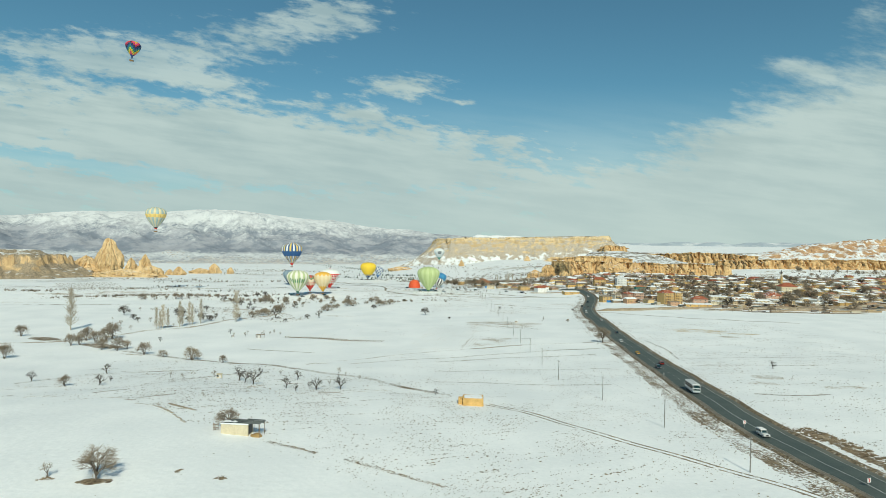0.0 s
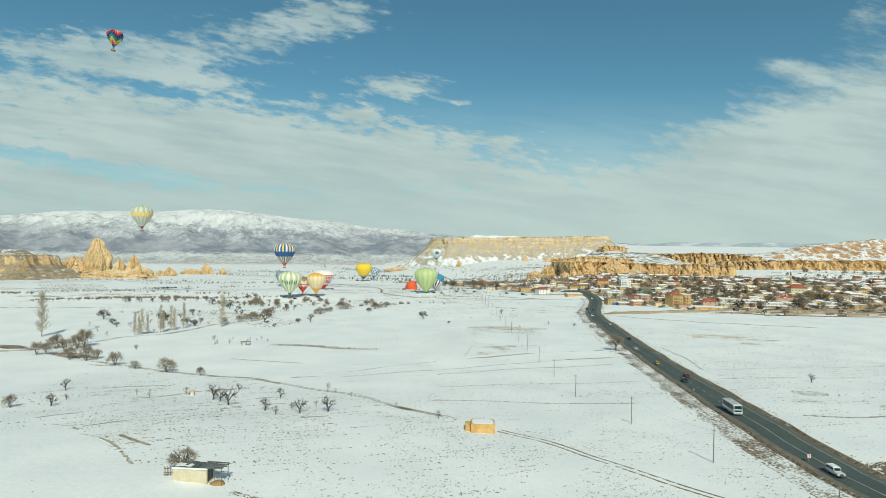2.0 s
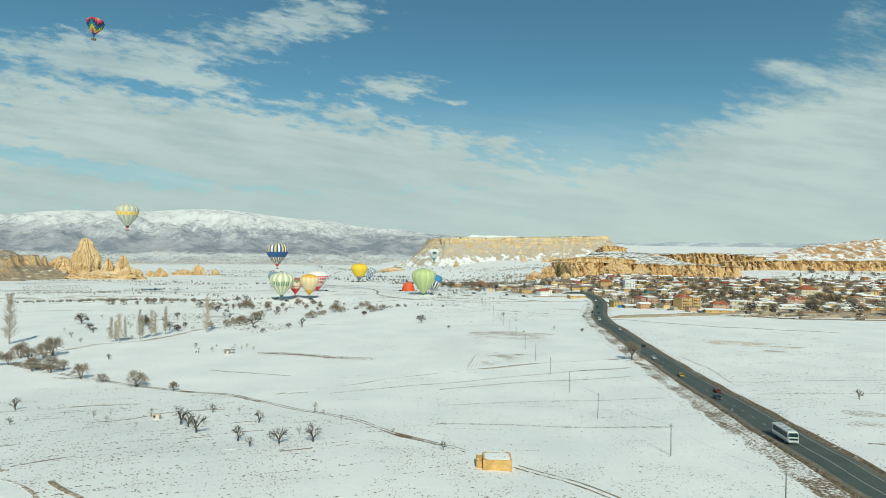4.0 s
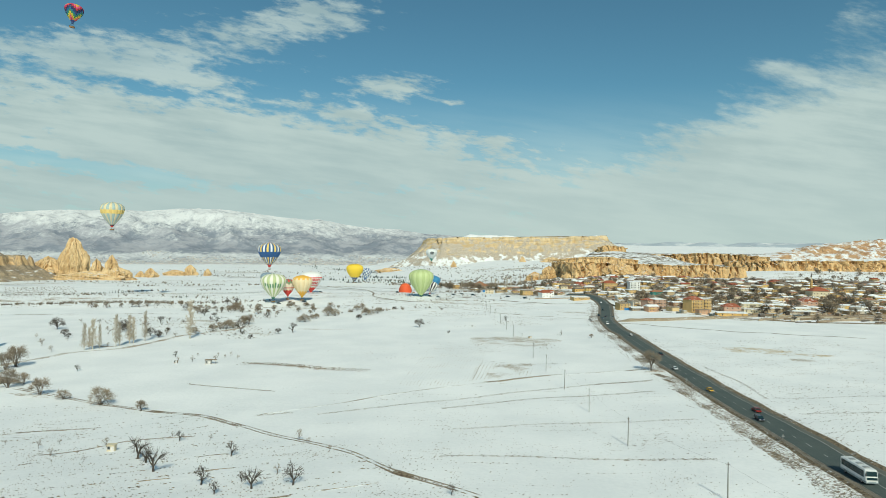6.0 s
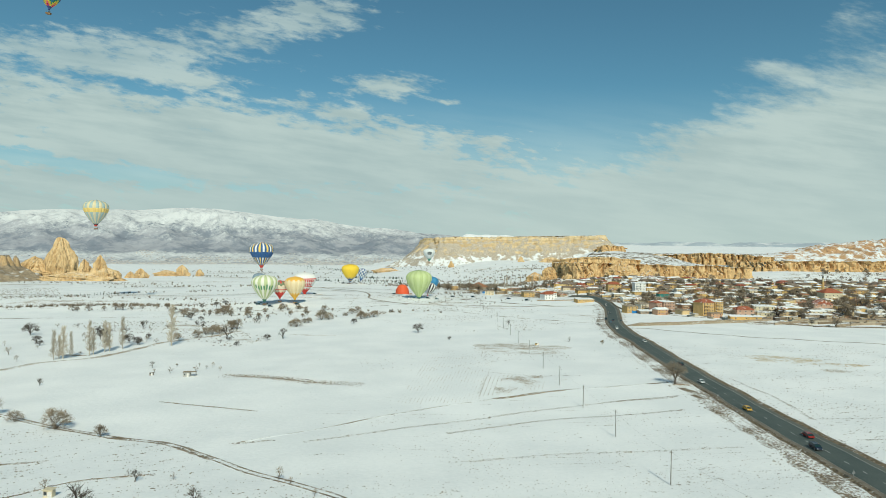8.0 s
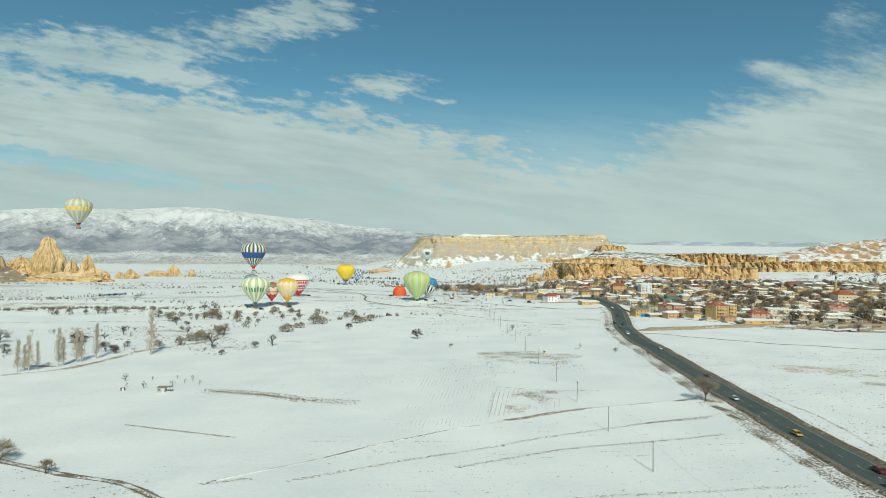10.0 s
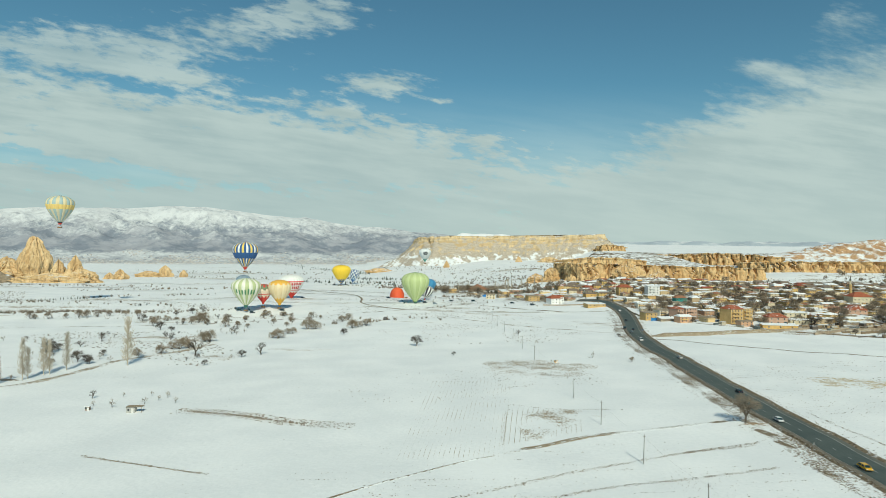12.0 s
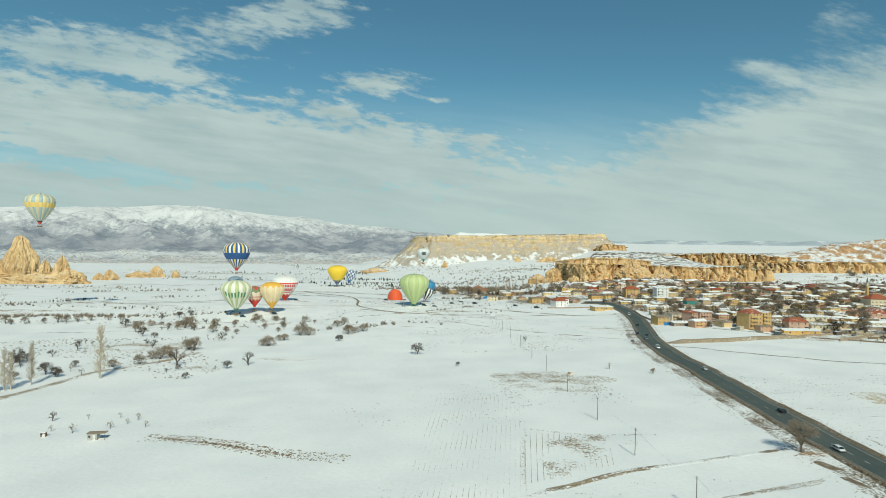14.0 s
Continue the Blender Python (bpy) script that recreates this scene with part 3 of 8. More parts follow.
def build_verges():
    h, e = ROAD_HALF, ROAD_RIGHT
    line = [p for p in ROAD if p[1] < 760]
    ribbon("verge", line, [(-h - 12, 1.25), (-h - 9.5, 0.60), (-h - 7.5, 0.2), (-h - 5.5, 0.6), (-h - 4, 0.45), (-h - 2.5, 0.1)], M["verge"], LIFT, 3.0, 0.12, "verge of brown dry grass and patchy snow beside the road", "verge", hug=True)
    ribbon("verge", line, [(e + 1.4, 0.35), (e + 2.4, 0.75), (e + 3.5, 0.95), (e + 6, 1.25)], M["verge"], LIFT, 3.0, 0.12, "verge of brown dry grass and patchy snow beside the road", "verge", hug=True)
    track = [(-151, 349), (-129, 336), (-104, 319.5), (-82, 305.4), (-62, 294), (-44, 277), (-33, 265), (-23.5, 256.8), (-14, 248.2), (-5.6, 240.8), (3.7, 226.5), (10.3, 220.4), (16.5, 214.6), (23, 207.3)]
    ribbon("dirt_track", track, wide(2.5), M["border"], LIFT - 0.03, 2.0, 0.25, "weedy farm track in the snow", "track", hug=True)
    for off in (-0.85, 0.85):
        rut = [(x + off * 0.45, y + off * 0.9) for x, y in track]
        ribbon("wheel_rut", rut, wide(0.5, 3), M["track"], LIFT + 0.01, 2.0, 0.4, "muddy wheel rut of a farm track in snow", "track", hug=True)
    for off in (-1.0, 1.0):
        go_on = [(x + off * 0.7, y + off * 0.7) for x, y in ((31.6, 198.6), (35.4, 194), (44.3, 183.6), (52, 171.8), (58.5, 161.5), (68, 146.5), (81, 128), (90, 112))]
        ribbon("wheel_rut", go_on, wide(0.42, 3), M["track"], LIFT, 1.5, 0.4, "muddy wheel rut of a farm track in snow", "track", hug=True)
    lines = (
        ("field_border", [(-41, 288.5), (-28.6, 296), (0, 315), (24, 330), (39.2, 337)], 0.6, "border"),
        ("far_track", [(39.2, 337), (53, 343.5), (72, 351), (90.5, 354.6), (108.7, 359), (119, 361), (130, 363.5)], 1.5, "border"),
        ("earth_bank", [(44, 340), (53, 343.5), (61, 347), (72, 350.8), (81, 352.5)], 1.7, "bank"),
        ("field_border", [(-143.8, 241.4), (-138.3, 252.7), (-126.2, 266.7), (-115.5, 273.1), (-104.7, 277.3), (-85.5, 280)], 1.1, "border"),
        ("earth_bank", [(-76, 184.5), (-73.8, 182.7), (-68.9, 178.4), (-64.1, 173.7), (-58.5, 166.5), (-53, 158.1), (-51, 155.5)], 0.6, "stubble"),
        ("earth_bank", [(-65.7, 181.8), (-59.3, 174.6), (-51.3, 168.1)], 0.8, "bank"),
        ("earth_bank", [(-80.5, 193), (-77.2, 194.8), (-71.7, 198.9), (-68, 200)], 0.5, "track"),
        ("earth_bank", [(-90.5, 199), (-88.7, 198.3), (-83, 195), (-80.8, 191.9), (-77.5, 189)], 0.8, "stubble"),
        ("earth_bank", [(-103, 210), (-94.9, 215.5), (-88, 217)], 0.5, "track"),
        ("earth_bank", [(-122, 206), (-117.3, 208.9), (-106.9, 206.2)], 0.6, "border"),
        ("earth_bank", [(-52.7, 217.3), (-48, 219), (-43, 220.4)], 0.45, "bank"),
        ("earth_bank", [(-43.5, 224), (-36, 226.8), (-31, 228)], 0.35, "bank"),
        ("earth_bank", [(-47.5, 238.3), (-41, 240.6), (-36, 242)], 0.3, "track"),
        ("earth_bank", [(-41.5, 205.4), (-36, 205.2), (-32.2, 204.6)], 0.4, "stubble"),
        ("earth_bank", [(-26.5, 203.2), (-21, 206), (-15, 208.8)], 0.7, "bank"),
        ("earth_bank", [(-15.7, 209.8), (-8.6, 212.8), (2.9, 218.8)], 0.45, "stubble"),
        ("earth_bank", [(-88, 245.3), (-78.4, 249.7), (-70.2, 258.9), (-58.4, 261.4), (-50, 262.4)], 0.4, "track"),
        ("earth_bank", [(-82, 351), (-66.6, 343), (-53.4, 335.6), (-41, 329.3)], 0.35, "track"),
        ("earth_bank", [(-64, 397.6), (-56, 393.6), (-46, 389), (-42, 386.4)], 0.5, "stubble"),
        ("ditch", [(-260, 372), (-222, 382), (-196, 392), (-184, 413), (-174, 441), (-160, 450), (-150, 462), (-144, 485), (-138, 512), (-126, 530), (-112, 552), (-100, 580)], 3.6, "stubble"),
        ("ditch", [(-196, 393), (-184, 414), (-174, 442), (-160, 451), (-150, 463), (-144, 486), (-138, 513), (-128, 530)], 1.5, "track"),
        ("field_border", [(68, 715), (94, 684), (117, 655), (139, 633), (161, 617), (182, 597)], 2.6, "border"),
        ("field_border", [(73, 752), (123, 748), (173, 742), (216, 743)], 2.4, "border"),
        ("side_road", [(190, 568), (203, 563), (212.8, 556.1), (226, 541), (241.4, 525.6), (256, 511), (272.5, 498.6), (305.2, 480), (340, 464)], 1.7, "track"),
        ("side_road", [(235, 680), (253, 665), (271, 632), (290, 612), (306, 598), (326.7, 610), (356.7, 625), (404, 662)], 1.5, "track"),
        ("field_border", [(-433.2, 665), (-341.9, 660), (-247.5, 668), (-163.7, 680), (-60.2, 715), (40, 765), (120, 820)], 3.0, "border"),
        ("field_border", [(-600, 900), (-400, 860), (-250, 850), (-150, 900)], 4.0, "border"),
        ("field_border", [(-120, 1000), (0, 930), (60, 860), (140, 780), (200, 740)], 4.0, "border"),
        ("earth_bank", [(119, 165), (119.5, 157), (119, 150), (118.4, 144), (118, 136), (117.5, 126), (117, 116)], 2.2, "track"),
        ("field_border", [(123, 321), (118.5, 286), (113, 260), (105, 222.4), (98.4, 192.7), (93, 169), (92.2, 157), (92.6, 146), (93, 136), (92.6, 126), (91, 116)], 0.9, "border"),
        ("far_track", [(-90, 1060), (-69, 1017), (-35, 975), (-17, 941), (-8, 880), (-6, 819), (28, 770), (60, 756)], 1.6, "berm"),
        ("far_track", [(-5, 793), (40, 766), (97, 742), (192, 741), (240, 735)], 1.4, "berm"),
        ("far_track", [(-200, 1100), (0, 1010), (80, 905), (130, 860)], 3.5, "border"),
    )
    words = {"field_border": "line of brown weeds and soil between snowy fields", "earth_bank": "low bare earth bank in the snow", "ditch": "brown overgrown ditch through snowy fields",
             "side_road": "narrow muddy side road in the snow", "far_track": "distant muddy track over snow"}
    for name, pts, half, m in lines:
        ribbon(name, pts, wide(half, 3), M[m], LIFT, 3.0, 0.35, words[name], name.split("_")[-1], hug=True)


build_verges()


def patch(cx, cy, rx, ry, turn, material, label, rows=9, cols=48):
    """A ragged oval of stubble on the ground."""
    verts, rims, faces = [(cx, cy, ground_z(cx, cy) + LIFT + 0.02)], [0.0], []
    c, s = math.cos(radians(turn)), math.sin(radians(turn))
    for i in range(1, rows + 1):
        for j in range(cols):
            a = 2 * math.pi * j / cols
            r = i / rows * (1 + 0.28 * noise.noise(Vector((math.cos(a) * 1.6, math.sin(a) * 1.6, cx * 0.1))))
            x, y = rx * r * math.cos(a), ry * r * math.sin(a)
            x, y = cx + c * x - s * y, cy + s * x + c * y
            verts.append((x, y, ground_z(x, y) + LIFT + 0.02 + 0.5 * float(ease_one(640, 900, y)) - 0.28 * (i / rows) ** 3))
            rims.append(i / rows)
    for j in range(cols):
        faces.append((0, 1 + j, 1 + (j + 1) % cols))
        for i in range(rows - 1):
            a, b = 1 + i * cols + j, 1 + i * cols + (j + 1) % cols
            faces.append((a, a + cols, b + cols, b))
    tagged(sheet("stubble_patch", verts, faces, material, rim=rims, smooth=True), label, "stubble", kind="structure")


for cx, cy, rx, ry, turn, m in (
    (88, 478, 38, 26, -18, "stubble"), (84, 462, 34, 17, -20, "sparse"), (66, 372, 15, 18, -14, "sparse"), (57, 360, 10, 16, -20, "sparse"), (78, 378, 15, 9, -18, "sparse"), (222, 418, 30, 17, -10, "straw_patch"), (240, 398, 20, 9, -10, "straw_patch"), (222, 417, 18, 8, -10, "straw_patch"), (226, 381, 16, 9, 10, "sparse"),
    (160, 240, 9, 8, 10, "stubble"), (150, 226, 12, 7, 0, "sparse"), (176.1, 216, 14, 6, 0, "sparse"), 
    (-141.2, 599.1, 45, 35, 20, "sparse"), (-89.3, 522.4, 18, 14, 0, "sparse"), 
    (-56.6, 119.9, 4.6, 1.9, 0, "track"), (134, 357.3, 6.5, 3.6, -20, "tree_soil"), (130.5, 348, 3.2, 8, 8, "berm"), (128.4, 336, 2.2, 7, 0, "berm"), (348.4, 585.7, 60, 16, 5, "stubble"), (-43.4, 546.9, 30, 9, -8, "sparse"), (121, 124, 6, 12, 0, "track"), (119.5, 155, 2.2, 8, 5, "bank"),
    (-166.8, 712, 60, 18, 8, "sparse"), (-332.1, 785.1, 90, 40, 0, "sparse"), (62.1, 762.1, 50, 12, -30, "sparse"), (115.5, 730.3, 50, 16, -25, "sparse"), (191.5, 653.4, 25, 30, 20, "sparse"), (419.7, 595.4, 75, 20, 3, "yard"), (503.2, 598.1, 70, 28, 10, "yard"), (366.2, 607.6, 40, 14, 0, "yard"), (595.9, 664.2, 60, 30, 20, "yard"), (450, 608.7, 95, 22, 3, "yard"), (556.4, 629.2, 85, 26, 12, "yard"), (656.1, 687.4, 100, 38, 30, "yard"), (720, 990, 120, 30, -5, "sparse"), (850, 980, 110, 30, -5, "stubble"), (640, 960, 60, 25, 0, "sparse"), (-171.4, 368.7, 26, 7, -28, "track"), (-136.1, 335.3, 16, 4, -25, "stubble"), (-219.7, 398.9, 20, 8, -30, "track"), (-169, 466.4, 13, 3, -15, "track"),
):
    patch(cx, cy, rx, ry, turn, M[m], "patch of tan stubble showing through thin snow")


def berm(points, high, half, material, label):
    """A raised bank of earth with a worn, uneven crest."""
    line = smooth_line(points, 2.0)
    verts, faces = [], []
    for i, (p, s) in enumerate(zip(line, across(line))):
        fade = min(1.0, i / 6, (len(line) - 1 - i) / 6)
        for off, up in ((-1.0, -0.15), (-0.62, 0.45), (-0.25, 0.9), (0.15, 1.0), (0.6, 0.5), (1.0, -0.15)):
            q = p + s * off * half * (1 + 0.15 * noise.noise(Vector((i * 0.3, off, 2))))
            verts.append((q.x, q.y, ground_z(q.x, q.y) + high * fade * up * (1 + 0.35 * noise.noise(Vector((i * 0.17, off * 2, 8)))) - 0.1 * (1 - fade)))
    faces = [(i * 6 + j, i * 6 + j + 1, i * 6 + j + 7, i * 6 + j + 6) for i in range(len(line) - 1) for j in range(5)]
    ob = sheet("earth_bank", verts, faces, material, rim=[0.0] * len(verts), smooth=True)
    if ob.data.polygons[2].normal.z < 0:
        ob.data.flip_normals()
    return tagged(ob, label, "bank", kind="structure")


berm([(203, 577), (222, 577.5), (246.7, 580.5), (272, 584), (299.4, 587.5), (318, 590)], 2.1, 4.5, M["bank"], "long ochre earth bank below the village")
berm([(318, 589), (332.6, 580), (365.2, 563), (413.9, 550), (470, 545)], 0.7, 2.2, M["berm"], "low dark earth bank below the village")


# ---- rock ----
def fold(x, y, z):
    """Ridged noise, 0 in the clefts to 1 on the ribs."""
    v = 1 - abs(noise.noise(Vector((x, y, z))))
    return v * v


def cliff(name, points, top, back, material, label, seed=0.0, rows=18, step=2.2, deep=9.0, sunk=3.0, lean=0.0, category="cliff", rise=0.0):
    """A rock wall along a line: ribs and clefts down its face, a broken upper edge, and a top that runs back."""
    line = smooth_line([p[:2] for p in points], step)
    side = across(line)
    n, verts, faces = len(line), [], []
    cols = rows + 9
    for i, (p, s) in enumerate(zip(line, side)):
        k = i / max(1, n - 1) * (len(top) - 1)
        a = min(int(k), len(top) - 2)
        crest = top[a] + (top[a + 1] - top[a]) * (k - a)
        crest += 2.4 * noise.noise(Vector((p.x * 0.022, p.y * 0.022, seed))) + 1.8 * noise.noise(Vector((p.x * 0.13, p.y * 0.13, seed + 9)))
        big = fold(p.x * 0.017, p.y * 0.017, seed + 2)
        base = ground_z(p.x, p.y) - sunk
        high = crest - base
        for j in range(cols):
            if j <= rows:
                f = j / rows
                z = base + high * f
                wx = p.x + 8 * noise.noise(Vector((p.x * 0.02, p.y * 0.02, z * 0.045 + seed)))
                wy = p.y + 8 * noise.noise(Vector((p.x * 0.02, p.y * 0.02, z * 0.045 + seed + 50)))
                rib = fold(wx * 0.05, wy * 0.05, seed + z * 0.010)
                fine = fold(p.x * 0.17 + z * 0.01, p.y * 0.17, seed + 4 + z * 0.03)
                cut = noise.noise(Vector((wx * 0.040, wy * 0.040, seed + 5 + z * 0.008)))
                small = noise.noise(Vector((wx * 0.11, wy * 0.11, seed + 8 + z * 0.02)))
                out = deep * (1.3 * big + 0.6 * rib + 0.36 * fine - 1.15) * (1 - 0.3 * f)
                out -= deep * 1.1 * math.exp(-((cut / 0.06) ** 2)) * (0.35 + 0.65 * f) + deep * 0.5 * math.exp(-((small / 0.085) ** 2))
                out += (0.9 if f > 0.93 else -0.6 if f > 0.8 else 0.0) * (0.0 if lean else 1.0)
                out -= deep * (0.75 * math.exp(-((noise.noise(Vector(((i * step + 10 * noise.noise(Vector((i * 0.03, z * 0.09, seed)))) * 0.035, seed, 1.0 + z * 0.006))) / 0.05) ** 2)) + 0.22 * math.exp(-((noise.noise(Vector(((i * step + 5 * noise.noise(Vector((i * 0.07, z * 0.12, seed)))) * 0.10, seed, 6.0 + z * 0.012))) / 0.07) ** 2))) * (0.55 + 0.45 * f) * (0.4 if lean else 1.0)
                out += lean * high * (1 - f) ** 1.5 + 1.5 * noise.noise(Vector((p.x * 0.10, p.y * 0.10, z * 0.14)))
                out += deep * 0.20 * noise.noise(Vector((p.x * 0.03, p.y * 0.03, z * 0.10 + seed)))
                out += 0.45 * high * max(0.0, 0.34 - f) * (0.2 + 1.3 * big)
            else:
                b = (j - rows) / (cols - 1 - rows)
                out = deep * 0.3 * (big - 0.6) - 2 - back * b**1.5
                z = crest - 0.5 + 1.6 * (noise.noise(Vector((p.x * 0.05, p.y * 0.05 + b * 4, seed + 3)))) * (1 - b) + (rise * b if rise else -5.0 * b * b)
            q = p + s * out
            verts.append((q.x, q.y, z))
    for i in range(n - 1):
        for j in range(cols - 1):
            a = i * cols + j
            faces.append((a, a + cols, a + cols + 1, a + 1))
    ob = sheet(name, verts, faces, material, smooth=lean > 0)
    return tagged(ob, label, category, kind="structure")


TUFF_WORDS = "ochre tuff cliff with deep clefts and snow on top"
cliff("cliff", [(330, 1190), (322, 1077), (370, 1062), (440, 1040), (520, 1020), (593, 1003), (612, 1060)], [42, 42.5, 42, 41.5, 40.5, 39, 36], 42, M["tuff"], TUFF_WORDS, 1.0, step=1.8, rows=22)
cliff("cliff", [(575, 1330), (585, 1268), (640, 1235), (720, 1180), (760, 1180)], [55, 60, 62, 60, 55], 60, M["tuff"], TUFF_WORDS, 11.0, deep=11)
cliff("cliff", [(655, 1160), (668, 1095), (717, 1061), (800, 1050), (900, 1040), (1050, 1000), (1220, 950), (1400, 900)], [46, 48, 50, 50, 46, 47, 49, 52], 50, M["tuff"], TUFF_WORDS, 21.0, deep=10)
cliff("cliff", [(330, 1200), (350, 1165), (420, 1145), (480, 1150)], [45, 51, 52, 48], 45, M["tuff"], "upper ledge of ochre tuff with dark overhang and snow", 31.0, deep=5)
cliff("rock_ledge", [(655, 1850), (668, 1790), (715, 1775), (745, 1820)], [78, 88, 85, 72], 90, M["tuff"], "ochre rock ledge at the foot of the mesa", 41.0, deep=10, category="rock")
cliff("mesa", [(190, 2520), (150, 2120), (168, 1975), (250, 1940), (400, 1955), (540, 1930), (690, 1918), (750, 2000), (830, 2360)], [98, 101, 104, 110, 114, 117, 123, 121, 112], 330, M["mesa"], "flat-topped mesa of banded ochre rock with snowy slopes", 51.0, rows=28, step=5.0, deep=11, sunk=8, lean=1.1, category="mesa")


def lump_field(name, x0, x1, y0, y1, step, height, material, label, category):
    """A hill as one sheet; height(x, y) is above the ground."""
    xs, ys = np.arange(x0, x1 + 1, step), np.arange(y0, y1 + 1, step)
    verts = [(x, y, ground_z(x, y) + height(x, y)) for y in ys for x in xs]
    n = len(xs)
    faces = [(j * n + i, j * n + i + 1, (j + 1) * n + i + 1, (j + 1) * n + i) for j in range(len(ys) - 1) for i in range(n - 1)]
    return tagged(sheet(name, verts, faces, material, smooth=True), label, category, kind="structure")


PLATEAU = [(300, 1130), (320, 1110), (593, 1035), (640, 1150), (668, 1120), (720, 1085), (900, 1062), (1050, 1020), (1400, 925)]


def plateau(x, y):
    """Snowy land behind the cliffs, in two steps."""
    i = next((k for k in range(1, len(PLATEAU) - 1) if x <= PLATEAU[k][0]), len(PLATEAU) - 1)
    (a, p), (b, q) = PLATEAU[i - 1], PLATEAU[i]
    rim = p + (q - p) * (x - a) / (b - a)
    high = 40 * float(ease_one(rim + 8, rim + 40, y)) + 24 * float(ease_one(rim + 70, rim + 330, y))
    return high * float(ease_one(300 + 0.45 * (y - 1100), 350 + 0.45 * (y - 1100), x)) + 2.5 * noise.noise(Vector((x * 0.02, y * 0.02, 1))) - float(ground_z(x, y)) - 1


lump_field("snowy_plateau", 300, 1500, 960, 1750, 9.0, plateau, M["plateau"], "snowy plateau with brown scrub above the cliffs", "hill")


def red_hill(x, y):
    base = 40 * hill_one(x, y, 1330, 1400, 210, 100) + 12 * hill_one(x, y, 1050, 1310, 130, 60) + 14 * hill_one(x, y, 1150, 1200, 170, 60)
    return base * (0.66 + 0.5 * fold(x * 0.012, y * 0.012, 3.0)) + (10 * fold(x * 0.035, y * 0.035, 5.0) + 5 * fold(x * 0.09, y * 0.09, 2.0)) * min(1, base / 16) - 4


lump_field("red_hill", 700, 1900, 1150, 1750, 7.0, red_hill, M["redrock"], "eroded reddish tuff hill with snow in its hollows", "hill")


def mesa_cap(x, y):
    return 91 * min(1.0, hill_one(x, y, 410, 2330, 150, 150) * 1.35) * (0.95 + 0.1 * noise.noise(Vector((x * 0.01, y * 0.01, 0)))) + 6 * noise.noise(Vector((x * 0.02, y * 0.02, 2)))


lump_field("snowy_hilltop", -120, 900, 2000, 2800, 16.0, mesa_cap, M["snow"], "rounded snowy hilltop behind the mesa", "hill")

far_rng = random.Random(21)
for k in range(26):
    y = 690 + 2500 * far_rng.random() ** 1.6
    x = far_rng.uniform(-0.72, 0.30) * y
    if x > 150 and y < 1080 or y > 1250 and x > 300 or x > 40 and y > 1600:
        continue
    half = far_rng.uniform(40, 130) * (y / 900)
    tilt = far_rng.uniform(-0.35, 0.25)
    pts = [(x - half, y - half * tilt), (x - half * 0.3, y - half * tilt * 0.2 + far_rng.uniform(-6, 6)), (x + half * 0.3, y + half * tilt * 0.2 + far_rng.uniform(-6, 6)), (x + half, y + half * tilt)]
    ribbon("field_border", pts, wide(far_rng.uniform(0.8, 2.2) * (1 + (y - 690) / 900), 3), M[far_rng.choice(("stubble", "border", "sparse"))], LIFT, 6.0, 0.4, "line of brown weeds and soil between snowy fields", "border", hug=True)
for k in range(60):
    y = 720 + 2300 * far_rng.random() ** 1.6
    x = far_rng.uniform(-0.7, 0.28) * y
    if x > 150 and y < 1080 or x > 60 and y > 1600:
        continue
    patch(x, y, far_rng.uniform(25, 80) * y / 1000, far_rng.uniform(8, 24) * y / 1000, far_rng.uniform(-15, 15), M[far_rng.choice(("sparse", "sparse", "stubble"))], "patch of brown weeds on a snowy field", 6, 30)
for cx, cy, rx, ry in ((320, 700, 60, 70), (400, 740, 70, 70), (330, 830, 60, 90), (480, 800, 90, 80), (560, 850, 100, 70), (400, 900, 90, 70), (290, 760, 30, 90), (210, 870, 60, 50), (660, 900, 110, 60), (180, 990, 90, 40)):
    patch(cx, cy, rx, ry, far_rng.uniform(-20, 20), M["yard"], "trodden yards of soil and snow between houses", 12, 40)

for k in range(22):
    a, b = 31 + k * 1.75, 8 + k * 1.45
    ribbon("furrow", [(b, 332), (b + (a - b) * 0.5, 388), (a, 445)], wide(0.13, 2), M["sparse"], LIFT - 0.05, 3.0, 0.3, "faint furrow line across a snowy field", "furrow", hug=True)
for k in range(16):
    ribbon("furrow", [(41 + k * 1.9, 343 + k * 0.7), (47.5 + k * 1.9, 367 + k * 0.3), (54 + k * 1.9, 391 - k * 0.4)], wide(0.16, 2), M["stubble"], LIFT - 0.03, 3.0, 0.3, "faint furrow line across a snowy field", "furrow", hug=True)


def mountain_at(az, f, r0, r1, crest, seed, rough):
    """A point of a range: bearing, and how far up its slope."""
    r = r0 + (r1 - r0) * f
    x, y = r * math.sin(radians(az)), r * math.cos(radians(az))
    ribs = fold(x * 0.0022, y * 0.0022, seed) + 0.55 * fold(x * 0.006, y * 0.006, seed + 3) + 0.3 * fold(x * 0.015, y * 0.015, seed + 6) + 0.14 * fold(x * 0.035, y * 0.035, seed + 9) - 1.0
    return x, y, crest(az) * (f**1.7) * (1 + rough * ribs * (1 - f**6)) - 6 + 14 * f * ribs


def mountain(az0, az1, r0, r1, crest, material, label, name, seed, rows=40, cols=260, rough=0.35):
    """A range on an arc about the fields; crest(az) is its height."""
    verts = [mountain_at(az0 + (az1 - az0) * j / cols, i / rows, r0, r1, crest, seed, rough) for i in range(rows + 1) for j in range(cols + 1)]
    n = cols + 1
    faces = [(i * n + j, i * n + j + 1, (i + 1) * n + j + 1, (i + 1) * n + j) for i in range(rows) for j in range(cols)]
    return tagged(sheet(name, verts, faces, material, smooth=True), label, "mountain", kind="structure")


